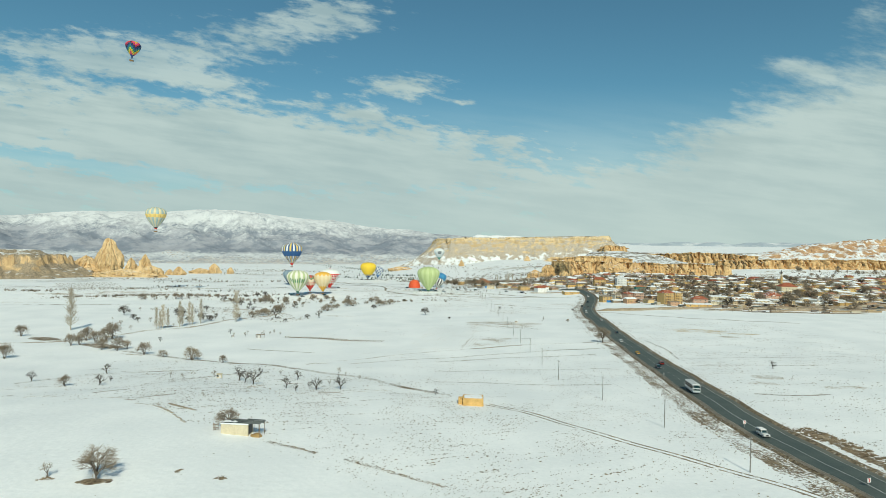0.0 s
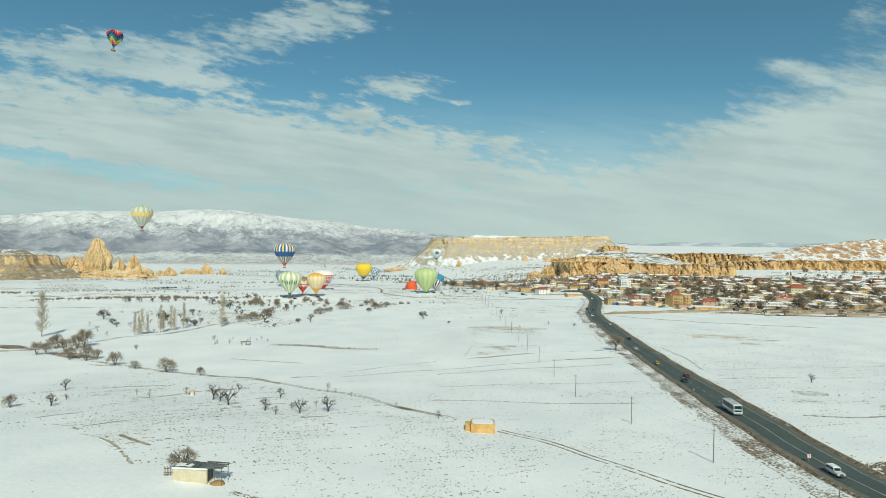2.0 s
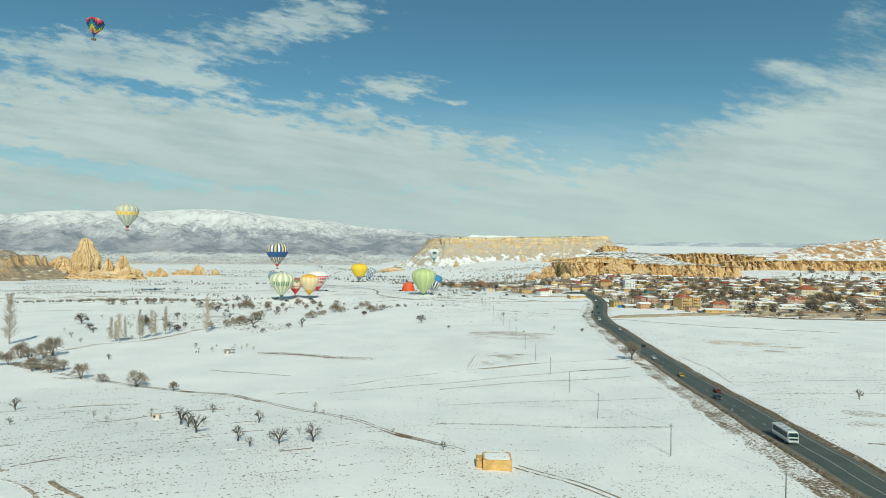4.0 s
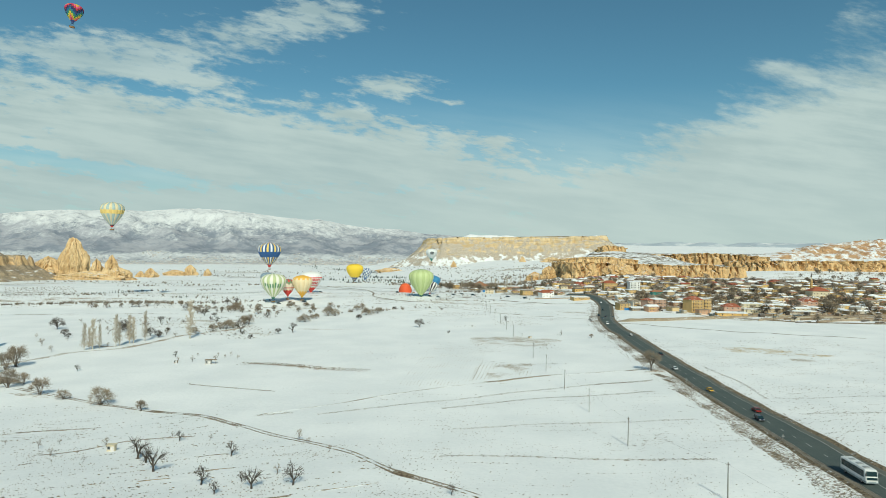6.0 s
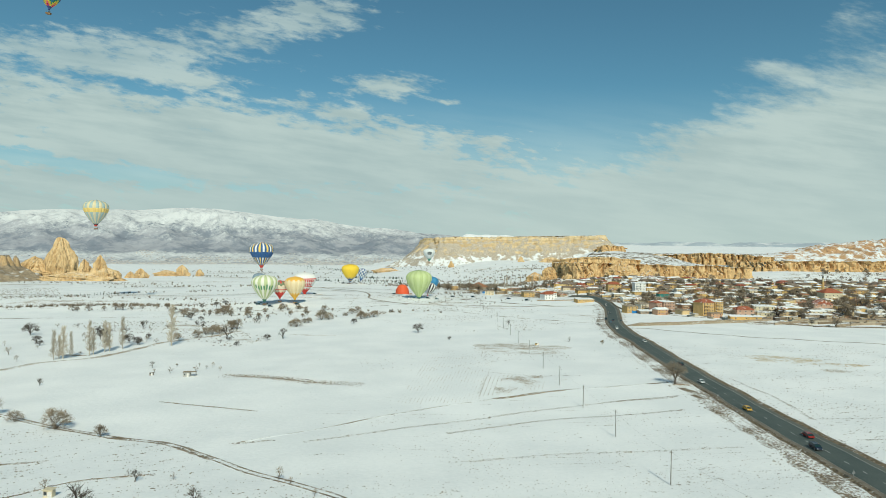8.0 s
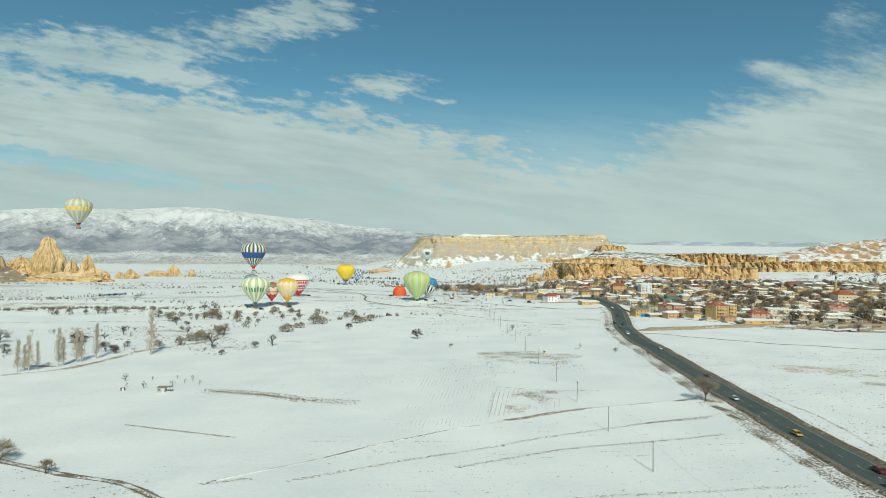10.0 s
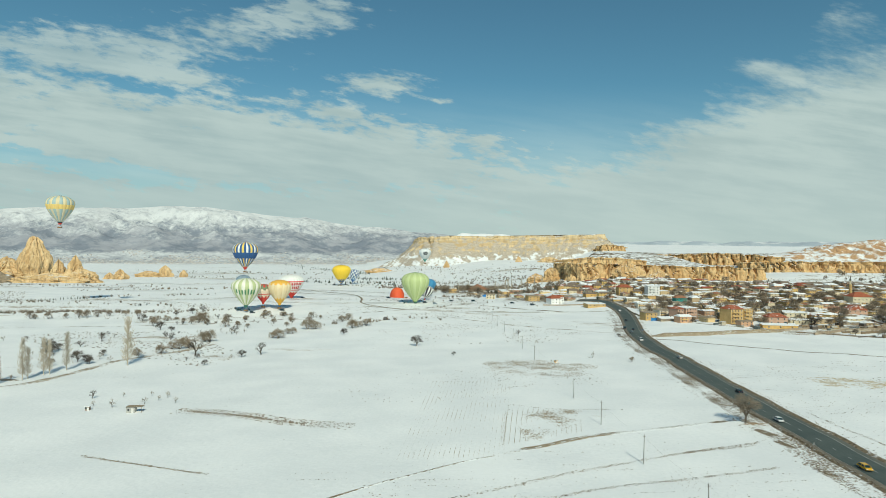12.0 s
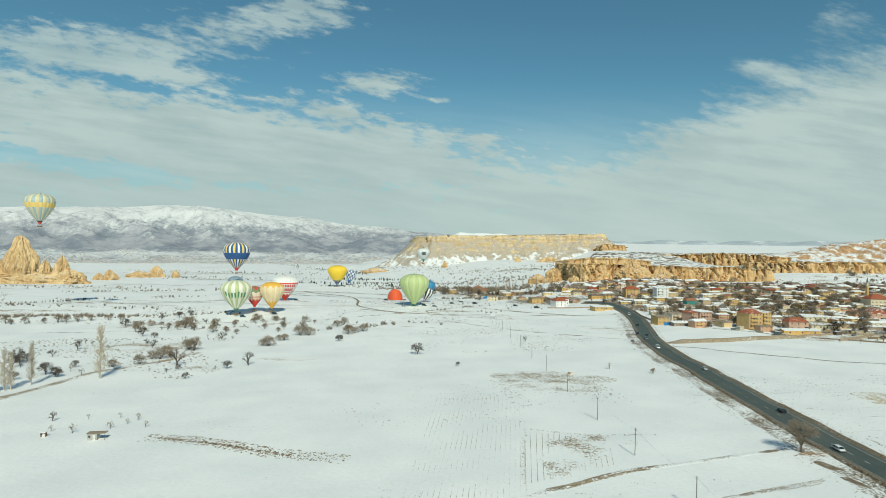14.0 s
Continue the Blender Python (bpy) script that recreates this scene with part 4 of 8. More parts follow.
CREST = [(-80, 230), (-45, 240), (-36, 255), (-31.8, 283), (-27, 345), (-22, 352), (-15, 398), (-7.6, 338), (0.4, 271), (5.2, 222), (12, 190), (21.6, 165), (50, 140)]


def west_crest(az):
    """Two broad snowy domes that fall away to the east."""
    for (a, p), (b, q) in zip(CREST, CREST[1:]):
        if az <= b:
            k = ease_one(a, b, az)
            return p + (q - p) * (0.5 * k + 0.5 * (az - a) / (b - a)) + 9 * noise.noise(Vector((az * 0.5, 1, 0)))
    return CREST[-1][1]


mountain(-75, 48, 3450, 4880, west_crest, M["mountain"], "long snowy mountain range, grey brush on its lower slopes, haze in its colours", "mountain_range", 2.0, rows=64, cols=420)
mountain(14, 75, 3500, 4700, lambda az: 165 + 12 * noise.noise(Vector((az * 0.5, 7, 0))), M["ridge"], "pale distant ridge under snow, with haze in its colour", "far_ridge", 8.0, rows=24, cols=160, rough=0.22)
mountain(75, 290, 4200, 4850, lambda az: 150 + 60 * noise.noise(Vector((az * 0.08, 3, 0))), M["ridge"], "pale distant ridge under snow, with haze in its colour", "far_ridge", 18.0, rows=10, cols=120)


def boxes_stuff(name, spots, material, label, category, glazed=False):
    """Many small houses far off as one mesh: x, y, z, width, depth, height, turn."""
    verts, faces, panes = [], [], []
    for x, y, z, w, d, h, turn in spots:
        c, s, b = math.cos(turn), math.sin(turn), len(verts)
        for k in range(2):
            for px, py in ((-w, -d), (w, -d), (w, d), (-w, d)):
                verts.append((x + c * px / 2 - s * py / 2, y + s * px / 2 + c * py / 2, z + (h if k else -3)))
        if glazed:
            for k in range(3):
                for m_ in range(2 if h > 4.6 else 1):
                    px, z0, q = (-0.33 + 0.33 * k) * w, z + 0.9 + 2.6 * m_, len(verts)
                    for ax, az in ((-0.5, 0), (0.5, 0), (0.5, 1.2), (-0.5, 1.2)):
                        verts.append((x + c * (px + ax) + s * (d / 2 + 0.06), y + s * (px + ax) - c * (d / 2 + 0.06), z0 + az))
                    panes.append(len(faces))
                    faces.append((q, q + 1, q + 2, q + 3))
        faces += [(b, b + 1, b + 5, b + 4), (b + 1, b + 2, b + 6, b + 5), (b + 2, b + 3, b + 7, b + 6), (b + 3, b, b + 4, b + 7), (b + 4, b + 5, b + 6, b + 7)]
    ob = sheet(name, verts, faces, [material, M["pane"]])
    for k in panes:
        ob.data.polygons[k].material_index = 1
    return tagged(ob, label, category, kind="stuff")


def island_draw(cols, top=(0.66, 0.68, 0.69)):
    def draw(n, place):
        geo = n.add("ShaderNodeNewGeometry")
        col = n.ramp(geo.outputs["Random Per Island"], [(i / len(cols), c) for i, c in enumerate(cols)])
        up = n.dot(geo.outputs["Normal"], (0, 0, 1))
        return n.mix(n.step(up, 0.5, 0.8), col, top)
    return draw


M["town"] = surface("far_houses", island_draw([(0.46, 0.45, 0.45), (0.52, 0.49, 0.47), (0.40, 0.40, 0.42), (0.60, 0.58, 0.55), (0.48, 0.43, 0.40), (0.34, 0.36, 0.39)], (0.56, 0.58, 0.60)), 0.9)
r_ = random.Random(3)
spots = []
while len(spots) < 7000:
    az, f = r_.uniform(-30, 7.5), r_.random() ** 1.3
    if 0.5 * noise.noise(Vector((az * 0.35, f * 2.5, 3))) + 0.45 - 0.65 * f + 0.25 * math.exp(-((az - 1) / 5) ** 2) < r_.uniform(-0.1, 0.6):
        continue
    if f < 0.2:
        r, z = 3180 + 1350 * f, 0.0
        x, y = r * math.sin(radians(az)), r * math.cos(radians(az))
    else:
        x, y, z = mountain_at(az, (f - 0.2) * 0.42, 3450, 4880, west_crest, 2.0, 0.35)
    spots.append((x, y, max(z, 0.0), r_.uniform(4, 9), r_.uniform(4, 8), r_.uniform(2.0, 5.0), r_.uniform(0, 3.1)))
boxes_stuff("far_town", spots, M["town"], "distant snowy town of pale houses below the mountains", "town")


def tuff_cone(cx, cy, radius, high, label, lean=(0, 0), sharp=1.15, seed=0.0, squash=1.0, material="cone", name="fairy_chimney", turn=0.0, wild=0.42):
    """A weathered cone or hump of tuff."""
    rows, cols, verts = 36, 80, []
    c, s = math.cos(radians(turn)), math.sin(radians(turn))
    for i in range(rows + 1):
        f = i / rows
        prof = (1 - f**sharp) ** (0.55 if sharp > 2.2 else 0.75 if sharp > 1 else 0.95) * (1 - 0.10 * math.sin(f * 9 + seed))
        for j in range(cols):
            a = 2 * math.pi * j / cols
            ux, uy = math.cos(a), math.sin(a)
            rib = fold(ux * 1.7 + seed, uy * 1.7, f * 1.2 + seed) - 0.6 + 0.6 * (fold(ux * 4.2, uy * 4.2 + seed, f * 3.2) - 0.6) + 0.42 * noise.noise(Vector((ux * 5, uy * 5, f * 7 + seed))) + 0.30 * noise.noise(Vector((ux * 11, uy * 11, f * 15 + seed)))
            r = radius * prof * (1 + wild * rib) + 0.4 * (1 - f)
            x, y = ux * r, uy * r * squash
            x, y = c * x - s * y, s * x + c * y
            z = high * f * (1 + 0.14 * noise.noise(Vector((ux * 2, uy * 2, f * 3 + seed))) + 0.06 * noise.noise(Vector((ux * 6, uy * 6, f * 8 + seed))))
            verts.append((x + lean[0] * f, y + lean[1] * f, z - 3))
    faces = [(i * cols + j, i * cols + (j + 1) % cols, (i + 1) * cols + (j + 1) % cols, (i + 1) * cols + j) for i in range(rows) for j in range(cols)]
    faces.append(tuple(rows * cols + j for j in range(cols)))
    ob = sheet(name, verts, faces, M[material])
    ob.matrix_basis = Matrix.Translation((cx, cy, ground_z(cx, cy)))
    return tagged(ob, label, "rock formation", "fairy chimneys")


tuff_cone(-600, 1325, 25, 79, "tall pointed ochre fairy chimney standing in snow", (-2, 0), 2.3, 1.0, wild=0.24)
tuff_cone(-655, 1318, 36, 43, "rounded ochre tuff hump beside the tall chimney", (12, 0), 1.9, 2.0)
tuff_cone(-497, 1248, 17, 47, "double-headed ochre tuff spire in the snow", (0, 0), 1.5, 3.0)
tuff_cone(-527, 1255, 14, 40, "slim ochre tuff spire in the snow", (0, 0), 1.7, 4.0)
tuff_cone(-478, 1243, 24, 27, "broken ochre tuff hump in the snow", (-6, 0), 1.7, 5.0)
tuff_cone(-530, 1236, 66, 19, "low smooth apron of ochre tuff", (0, 0), 1.9, 6.0, 0.3, turn=-6)
tuff_cone(-592, 1300, 18, 20, "low ochre tuff hump with snow", (0, 0), 1.8, 7.0, 0.6)
tuff_cone(-478, 1385, 13, 21, "small ochre tuff stub in a snowy field", (0, 0), 2.2, 8.0)
tuff_cone(-500, 1390, 9, 15, "small ochre tuff stub in a snowy field", (0, 0), 2.2, 9.0)
tuff_cone(-440, 1520, 15, 26, "weathered ochre tuff stub in snow", (0, 0), 2.0, 10.0)
tuff_cone(-470, 1505, 26, 15, "low ochre tuff outcrop in snow", (0, 0), 2.2, 11.0, 0.5)
tuff_cone(-395, 1500, 8, 18, "thin ochre tuff stub in snow", (0, 0), 2.0, 12.0)
tuff_cone(25, 1690, 30, 13, "flat ochre rock shelf below the mesa", (0, 0), 3.2, 13.0, 0.4, "tuff")
tuff_cone(205, 1740, 7, 20, "ochre tuff stump at the foot of the mesa", (0, 0), 2.2, 14.0)
tuff_cone(400, 1730, 8, 17, "ochre tuff stump at the foot of the mesa", (0, 0), 2.0, 15.0)
tuff_cone(480, 1720, 26, 16, "low ochre tuff outcrop at the foot of the mesa", (0, 0), 2.4, 16.0, 0.6)
tuff_cone(300, 1120, 13, 24, "ochre tuff stub beside the cliff", (0, 0), 2.4, 17.0, material="tuff")
tuff_cone(278, 1135, 15, 17, "ochre tuff stub beside the cliff", (0, 0), 2.2, 18.0, material="tuff")
tuff_cone(392, 1022, 26, 32, "leaning buttress of ochre tuff below the cliff", (0, 14), 1.7, 19.0, 0.7, "tuff")
tuff_cone(430, 1008, 19, 26, "pointed buttress of ochre tuff below the cliff", (0, 12), 1.3, 20.0, 0.8, "tuff")
tuff_cone(930, 950, 20, 18, "rounded ochre tuff hump on a snowy slope", (0, 0), 1.8, 22.0, 0.7, "tuff")


def left_hill(x, y):
    k = ((abs(x + 850) / 258) ** 2.4 + (abs(y - 1230) / 165) ** 2.4) ** (1 / 2.4)
    k += 0.10 * (fold(x * 0.022, y * 0.022, 4.0) - 0.6) + 0.05 * (fold(x * 0.06, y * 0.06, 1.0) - 0.6)
    slope = 31 * min(1.0, max(0.0, (1.0 - k) / 0.26))
    rim = 15 * float(ease_one(-0.765, -0.735, -k)) + 9 * float(ease_one(-0.62, -0.50, -k))
    return slope + rim + 2.5 * (fold(x * 0.09, y * 0.09, 2.0) - 0.6) * min(1, slope / 10) - 2


lump_field("tuff_hill", -1120, -570, 1050, 1410, 4.0, left_hill, M["hillrock"], "eroded ochre tuff hill with a brown scree slope", "hill")


# ---- balloons ----
PROFILE = [(0.0, 0.055), (0.05, 0.095), (0.12, 0.160), (0.22, 0.250), (0.33, 0.335), (0.44, 0.408), (0.55, 0.462), (0.64, 0.490), (0.72, 0.500), (0.80, 0.482), (0.87, 0.430), (0.93, 0.340), (0.97, 0.225), (0.99, 0.12), (1.0, 0.02)]


def radius_at(f):
    for (a, ra), (b, rb) in zip(PROFILE, PROFILE[1:]):
        if f <= b:
            return ra + (rb - ra) * (f - a) / (b - a)
    return 0.02


def gore_mesh(name, wide_, high, count, material):
    verts, faces, rise = [], [], []
    for f, r in PROFILE:
        for k in range(5):
            a = (k / 4 - 0.5) * 2 * math.pi / count
            bulge = 1 + 0.035 * math.cos((k / 4 - 0.5) * math.pi)
            verts.append((r * wide_ * bulge * math.cos(a), r * wide_ * bulge * math.sin(a), f * high))
            rise.append(f)
    for i in range(len(PROFILE) - 1):
        for k in range(4):
            a = i * 5 + k
            faces.append((a, a + 1, a + 6, a + 5))
    return sheet(name, verts, faces, material, rim=rise, key="rise", smooth=True)


def balloon(x, y, z, wide_, high, cloths, count, label, skirt="red", basket=True, tilt=(0, 0), turn=0.0, bars=None):
    """A hot-air balloon whose mouth is at x, y, z: gores, skirt, cables, burner frame and basket."""
    base = tagged(empty("hot_air_balloon", pose(x, y, z, tilt[0], tilt[1], turn)), label, "hot-air balloon", "balloons over the fields")
    firsts = []
    for i in range(count):
        if i < len(cloths):
            g = gore_mesh("gore", wide_, high, count, cloths[i])
            g.parent = base
            g.matrix_basis = Matrix.Rotation(2 * math.pi * i / count, 4, "Z")
            firsts.append(g)
        else:
            twin(firsts[i % len(cloths)], Matrix.Rotation(2 * math.pi * i / count, 4, "Z"), base)
    crown = bmesh.new()
    bmesh.ops.create_cone(crown, cap_ends=True, segments=24, radius1=0.06 * wide_, radius2=0.03 * wide_, depth=0.25, matrix=Matrix.Translation((0, 0, high)))
    part("crown_cap", crown, cloths[0], base)
    if not basket:
        return base
    r = 0.055 * wide_
    bm = bmesh.new()
    bmesh.ops.create_cone(bm, cap_ends=False, segments=20, radius1=r * 0.86, radius2=r * 1.25, depth=1.6, matrix=Matrix.Translation((0, 0, -0.4)))
    part("skirt", bm, M[skirt], base, smooth=True)
    bm = bmesh.new()
    box(bm, -1.8, 1.8, -1.1, 1.1, -4.6, -3.4, 0.15)
    box(bm, -1.9, 1.9, -1.2, 1.2, -3.46, -3.3, 0.06)
    part("basket", bm, M["wicker"], base, "brown wicker basket")
    bm = bmesh.new()
    for sx in (-1, 1):
        for sy in (-1, 1):
            rod(bm, (1.6 * sx, 0.9 * sy, -3.4), (r * 0.7 * sx, r * 0.7 * sy, -1.1), 0.05, 0.05, 5)
    box(bm, -0.5, 0.5, -0.3, 0.3, -2.3, -2.0, 0.05)
    part("burner_frame", bm, M["darkmetal"], base)
    if bars:
        tone, rows, span = bars
        for f0, f1, a0, a1 in rows:
            bm = bmesh.new()
            n_ = max(2, int((a1 - a0) / 0.05))
            ring = []
            for k in range(n_ + 1):
                a = a0 + (a1 - a0) * k / n_ + span
                ring.append([bm.verts.new((radius_at(f) * wide_ * 1.045 * math.cos(a), radius_at(f) * wide_ * 1.045 * math.sin(a), f * high)) for f in (f0, (f0 + f1) / 2, f1)])
            for p, q in zip(ring, ring[1:]):
                for k in range(2):
                    bm.faces.new((p[k], q[k], q[k + 1], p[k + 1]))
            part("emblem_bar", bm, tone, base, "plain coloured bar of an emblem")
    return base


for key, a in (("red", (0.62, 0.05, 0.035)), ("green", (0.05, 0.16, 0.10)), ("gold", (0.72, 0.40, 0.05)), ("teal", (0.05, 0.28, 0.24)), ("navy", (0.03, 0.07, 0.20)), ("letter_green", (0.10, 0.27, 0.14)), ("letter_red", (0.58, 0.04, 0.04)), ("letter_dark", (0.06, 0.08, 0.09))):
    M[key] = surface(key + "_cloth", two_tone(tuple(0.85 * k for k in a), a, 0.5, 2.0), 0.6)
CREAM, YEL, BLU, WHT, GRN, RED, ORG = (0.80, 0.74, 0.60), (0.85, 0.60, 0.14), (0.025, 0.10, 0.27), (0.80, 0.80, 0.76), (0.43, 0.50, 0.24), (0.68, 0.06, 0.05), (0.82, 0.45, 0.07)
AQUA = (0.37, 0.48, 0.47)
balloon(-306, 800, 81.0, 24.8, 27.6, [cloth("aqua_gore", [(0, (0.05, 0.05, 0.07)), (0.055, AQUA), (0.50, (0.82, 0.60, 0.20)), (0.66, AQUA)]), cloth("cream_gore", [(0, (0.05, 0.05, 0.07)), (0.055, (0.66, 0.58, 0.40)), (0.50, (0.76, 0.54, 0.18)), (0.66, (0.70, 0.60, 0.37))])], 24,
        "pale aqua and cream striped balloon with a yellow band, aloft", "red")
balloon(-153, 930, 34.0, 30.6, 33.0, [cloth("blue_gore", [(0, RED), (0.07, BLU), (0.995, BLU)]), cloth("white_gore", [(0, RED), (0.07, WHT), (0.38, BLU), (0.60, WHT)]), cloth("blue_gore_b", [(0, RED), (0.07, BLU), (0.995, BLU)]), cloth("yellow_gore", [(0, RED), (0.07, YEL), (0.38, BLU), (0.60, YEL)])], 36,
        "blue balloon with white and yellow stripes, just off the ground", "red")
balloon(-117, 757, 2.3, 26.8, 27.0, [cloth("cream_stripe", [(0, (0.10, 0.22, 0.18)), (0.05, (0.80, 0.79, 0.68))]), cloth("olive_stripe", [(0, (0.10, 0.22, 0.18)), (0.05, (0.50, 0.56, 0.30))])], 24,
        "cream and olive striped balloon standing on the snow", "green",
        bars=(M["letter_green"], [(0.44 if k else 0.50, 0.60 + 0.04 * (k == 0 or k == 4), k * 0.22, k * 0.22 + 0.11) for k in range(7)], -2.15))
balloon(-87.5, 771, 3.2, 21.8, 24.0, [cloth("ivory_gore", [(0, ORG), (0.20, (0.80, 0.66, 0.42)), (0.86, ORG)]), cloth("ivory_gore_b", [(0, ORG), (0.26, (0.76, 0.60, 0.36)), (0.80, ORG)])], 24,
        "ivory balloon with golden zigzag bands, standing on snow", "gold")
balloon(-91, 888, 1.8, 28.0, 27.0, [cloth("white_panel", [(0, RED), (0.24, WHT), (0.30, RED), (0.335, WHT), (0.66, RED), (0.71, WHT)]), cloth("white_panel_b", [(0, RED), (0.18, WHT), (0.30, RED), (0.335, WHT), (0.66, RED), (0.71, WHT)])], 24,
        "white balloon with red bands and a red zigzag base", "red",
        bars=(M["letter_red"], [(0.53, 0.64, k * 0.20, k * 0.20 + 0.13) for k in range(7)] + [(0.37, 0.48, k * 0.20 + 0.05, k * 0.20 + 0.18) for k in range(6)], -1.85))
balloon(-105, 781, 3.5, 17, 19, [cloth("rose_panel", [(0, RED), (0.30, (0.76, 0.64, 0.52)), (0.46, RED), (0.50, (0.76, 0.66, 0.54)), (0.68, (0.18, 0.24, 0.14)), (0.84, RED)]), cloth("rose_panel_b", [(0, RED), (0.36, (0.76, 0.64, 0.52)), (0.46, RED), (0.50, (0.76, 0.66, 0.54)), (0.74, (0.18, 0.24, 0.14))])], 20,
        "small red and beige balloon between two others", "red")
balloon(-46, 1182, 4.6, 30, 30.5, [cloth("yellow_panel", [(0, BLU), (0.13, YEL), (0.17, BLU), (0.21, (0.85, 0.58, 0.05))]), cloth("yellow_panel_b", [(0, YEL), (0.06, BLU), (0.13, BLU), (0.17, YEL), (0.25, (0.85, 0.58, 0.05)), (0.94, (0.60, 0.40, 0.06))])], 24,
        "bright yellow balloon with a blue chequered base", "navy")
balloon(-29, 1232, 4.0, 17, 23, [cloth("blue_check", [(0, BLU), (0.2, WHT), (0.35, BLU), (0.5, WHT), (0.65, BLU), (0.8, WHT)]), cloth("white_check", [(0, BLU), (0.1, (0.1, 0.25, 0.5)), (0.35, WHT), (0.5, BLU), (0.65, WHT), (0.8, BLU)])], 16,
        "blue and white chequered balloon behind the yellow one", "navy", tilt=(0, 14))
balloon(51, 820, 1.6, 30, 32.5, [cloth("lime_gore", [(0, (0.40, 0.52, 0.24)), (0.03, (0.46, 0.55, 0.25))]), cloth("lime_gore_b", [(0, (0.40, 0.55, 0.24)), (0.03, (0.53, 0.62, 0.31)), (0.97, (0.2, 0.32, 0.2))])], 24,
        "large pale green balloon standing on the snow", "green", turn=7)
balloon(74, 930, 2.0, 20, 21, [cloth("azure_gore", [(0, (0.05, 0.18, 0.34)), (0.3, (0.04, 0.22, 0.42))]), cloth("azure_gore_b", [(0, WHT), (0.3, (0.05, 0.26, 0.46))])], 16,
        "blue balloon half hidden behind the green one", "navy", tilt=(0, 8))
balloon(66, 868, 1.5, 13, 16, [cloth("black_stripe", [(0, (0.03, 0.03, 0.04)), (0.2, (0.03, 0.03, 0.04))]), cloth("pale_stripe", [(0, WHT), (0.2, WHT)])], 20,
        "small black and white striped balloon being filled", "red", tilt=(0, 22))
balloon(92, 1150, 43.0, 20, 21, [cloth("pale_gore", [(0, (0.10, 0.36, 0.28)), (0.14, (0.68, 0.72, 0.72))]), cloth("pale_gore_b", [(0, (0.10, 0.36, 0.28)), (0.18, (0.74, 0.77, 0.76))])], 20,
        "pale grey balloon with a dark round emblem, aloft", "teal",
        bars=(M["letter_dark"], [(0.50, 0.56, 0.25, 0.85), (0.58, 0.62, 0.15, 0.95), (0.64, 0.69, 0.2, 0.9), (0.71, 0.74, 0.35, 0.75)], -2.12))
balloon(-169, 1000, 1.5, 19, 22, [cloth("slate_gore", [(0, (0.10, 0.16, 0.22)), (0.2, (0.20, 0.28, 0.34))]), cloth("slate_gore_b", [(0, (0.10, 0.16, 0.22)), (0.2, (0.26, 0.34, 0.40))])], 16,
        "slate blue balloon behind the striped one", "navy")
HUES = [(0.45, 0.02, 0.04), (0.55, 0.05, 0.18), (0.62, 0.28, 0.03), (0.60, 0.50, 0.06), (0.03, 0.22, 0.10), (0.01, 0.14, 0.24), (0.015, 0.03, 0.14), (0.02, 0.02, 0.05)]
balloon(-257, 606, 242.0, 13.8, 15.2, [cloth("rainbow_gore", [(0, (0.04, 0.06, 0.2))] + [(0.10 + 0.095 * k, HUES[(k + i) % 8]) for k in range(9)]) for i in (0, 1, 2, 3, 2, 1)], 24,
        "small rainbow zigzag balloon high in the sky", "navy", tilt=(0, 6))


def slack_balloon(x, y):
    """A balloon envelope that lies half filled on the snow."""
    base = tagged(empty("deflated_balloon", Matrix.Translation((x, y, ground_z(x, y)))), "orange-red balloon half filled on the snow", "hot-air balloon", "balloons over the fields")
    tone = cloth("flame_cloth", [(0, (0.72, 0.10, 0.03)), (0.5, (0.80, 0.13, 0.04))])
    verts, faces, rise, n_, k_ = [], [], [], 14, 28
    for i in range(n_ + 1):
        f = i / n_
        for j in range(k_):
            a = 2 * math.pi * j / k_
            r = 8.8 * math.cos(f * math.pi / 2) ** 0.88 * (1 + 0.025 * math.cos(a * 14)) + 0.05
            verts.append((r * math.cos(a), r * math.sin(a) * 1.2, 12.6 * math.sin(f * math.pi / 2) ** 0.9))
            rise.append(f)
    for i in range(n_):
        for j in range(k_):
            faces.append((i * k_ + j, i * k_ + (j + 1) % k_, (i + 1) * k_ + (j + 1) % k_, (i + 1) * k_ + j))
    sheet("envelope", verts, faces, tone, base, rim=rise, key="rise", smooth=True)
    bm = bmesh.new()
    box(bm, -1.7, 1.7, -0.9, 0.9, 0, 1.2, 0.1)
    part("basket", bm, M["wicker"], base, "wicker basket lying beside it").matrix_basis = Matrix.Translation((11, -6, 0))


slack_balloon(35, 905)


# ---- plants ----
def branch(verts, faces, a, b, r0, r1):
    """A thin three-sided limb."""
    d = (b - a)
    if d.length < 1e-4:
        return
    d.normalize()
    u = d.orthogonal().normalized()
    w = d.cross(u)
    k = len(verts)
    for p, r in ((a, r0), (b, r1)):
        for j in range(3):
            q = 2.0944 * j
            verts.append(tuple(p + u * (r * math.cos(q)) + w * (r * math.sin(q))))
    faces += [(k, k + 1, k + 4, k + 3), (k + 1, k + 2, k + 5, k + 4), (k + 2, k, k + 3, k + 5)]


def bent(out, a, b, r0, r1, r):
    """A limb with a knee in it."""
    mid = a.lerp(b, 0.5) + Vector((r.uniform(-1, 1), r.uniform(-1, 1), r.uniform(-0.3, 1))) * (b - a).length * 0.12
    branch(*out, a, mid, r0, (r0 + r1) / 2)
    branch(*out, mid, b, (r0 + r1) / 2, r1)


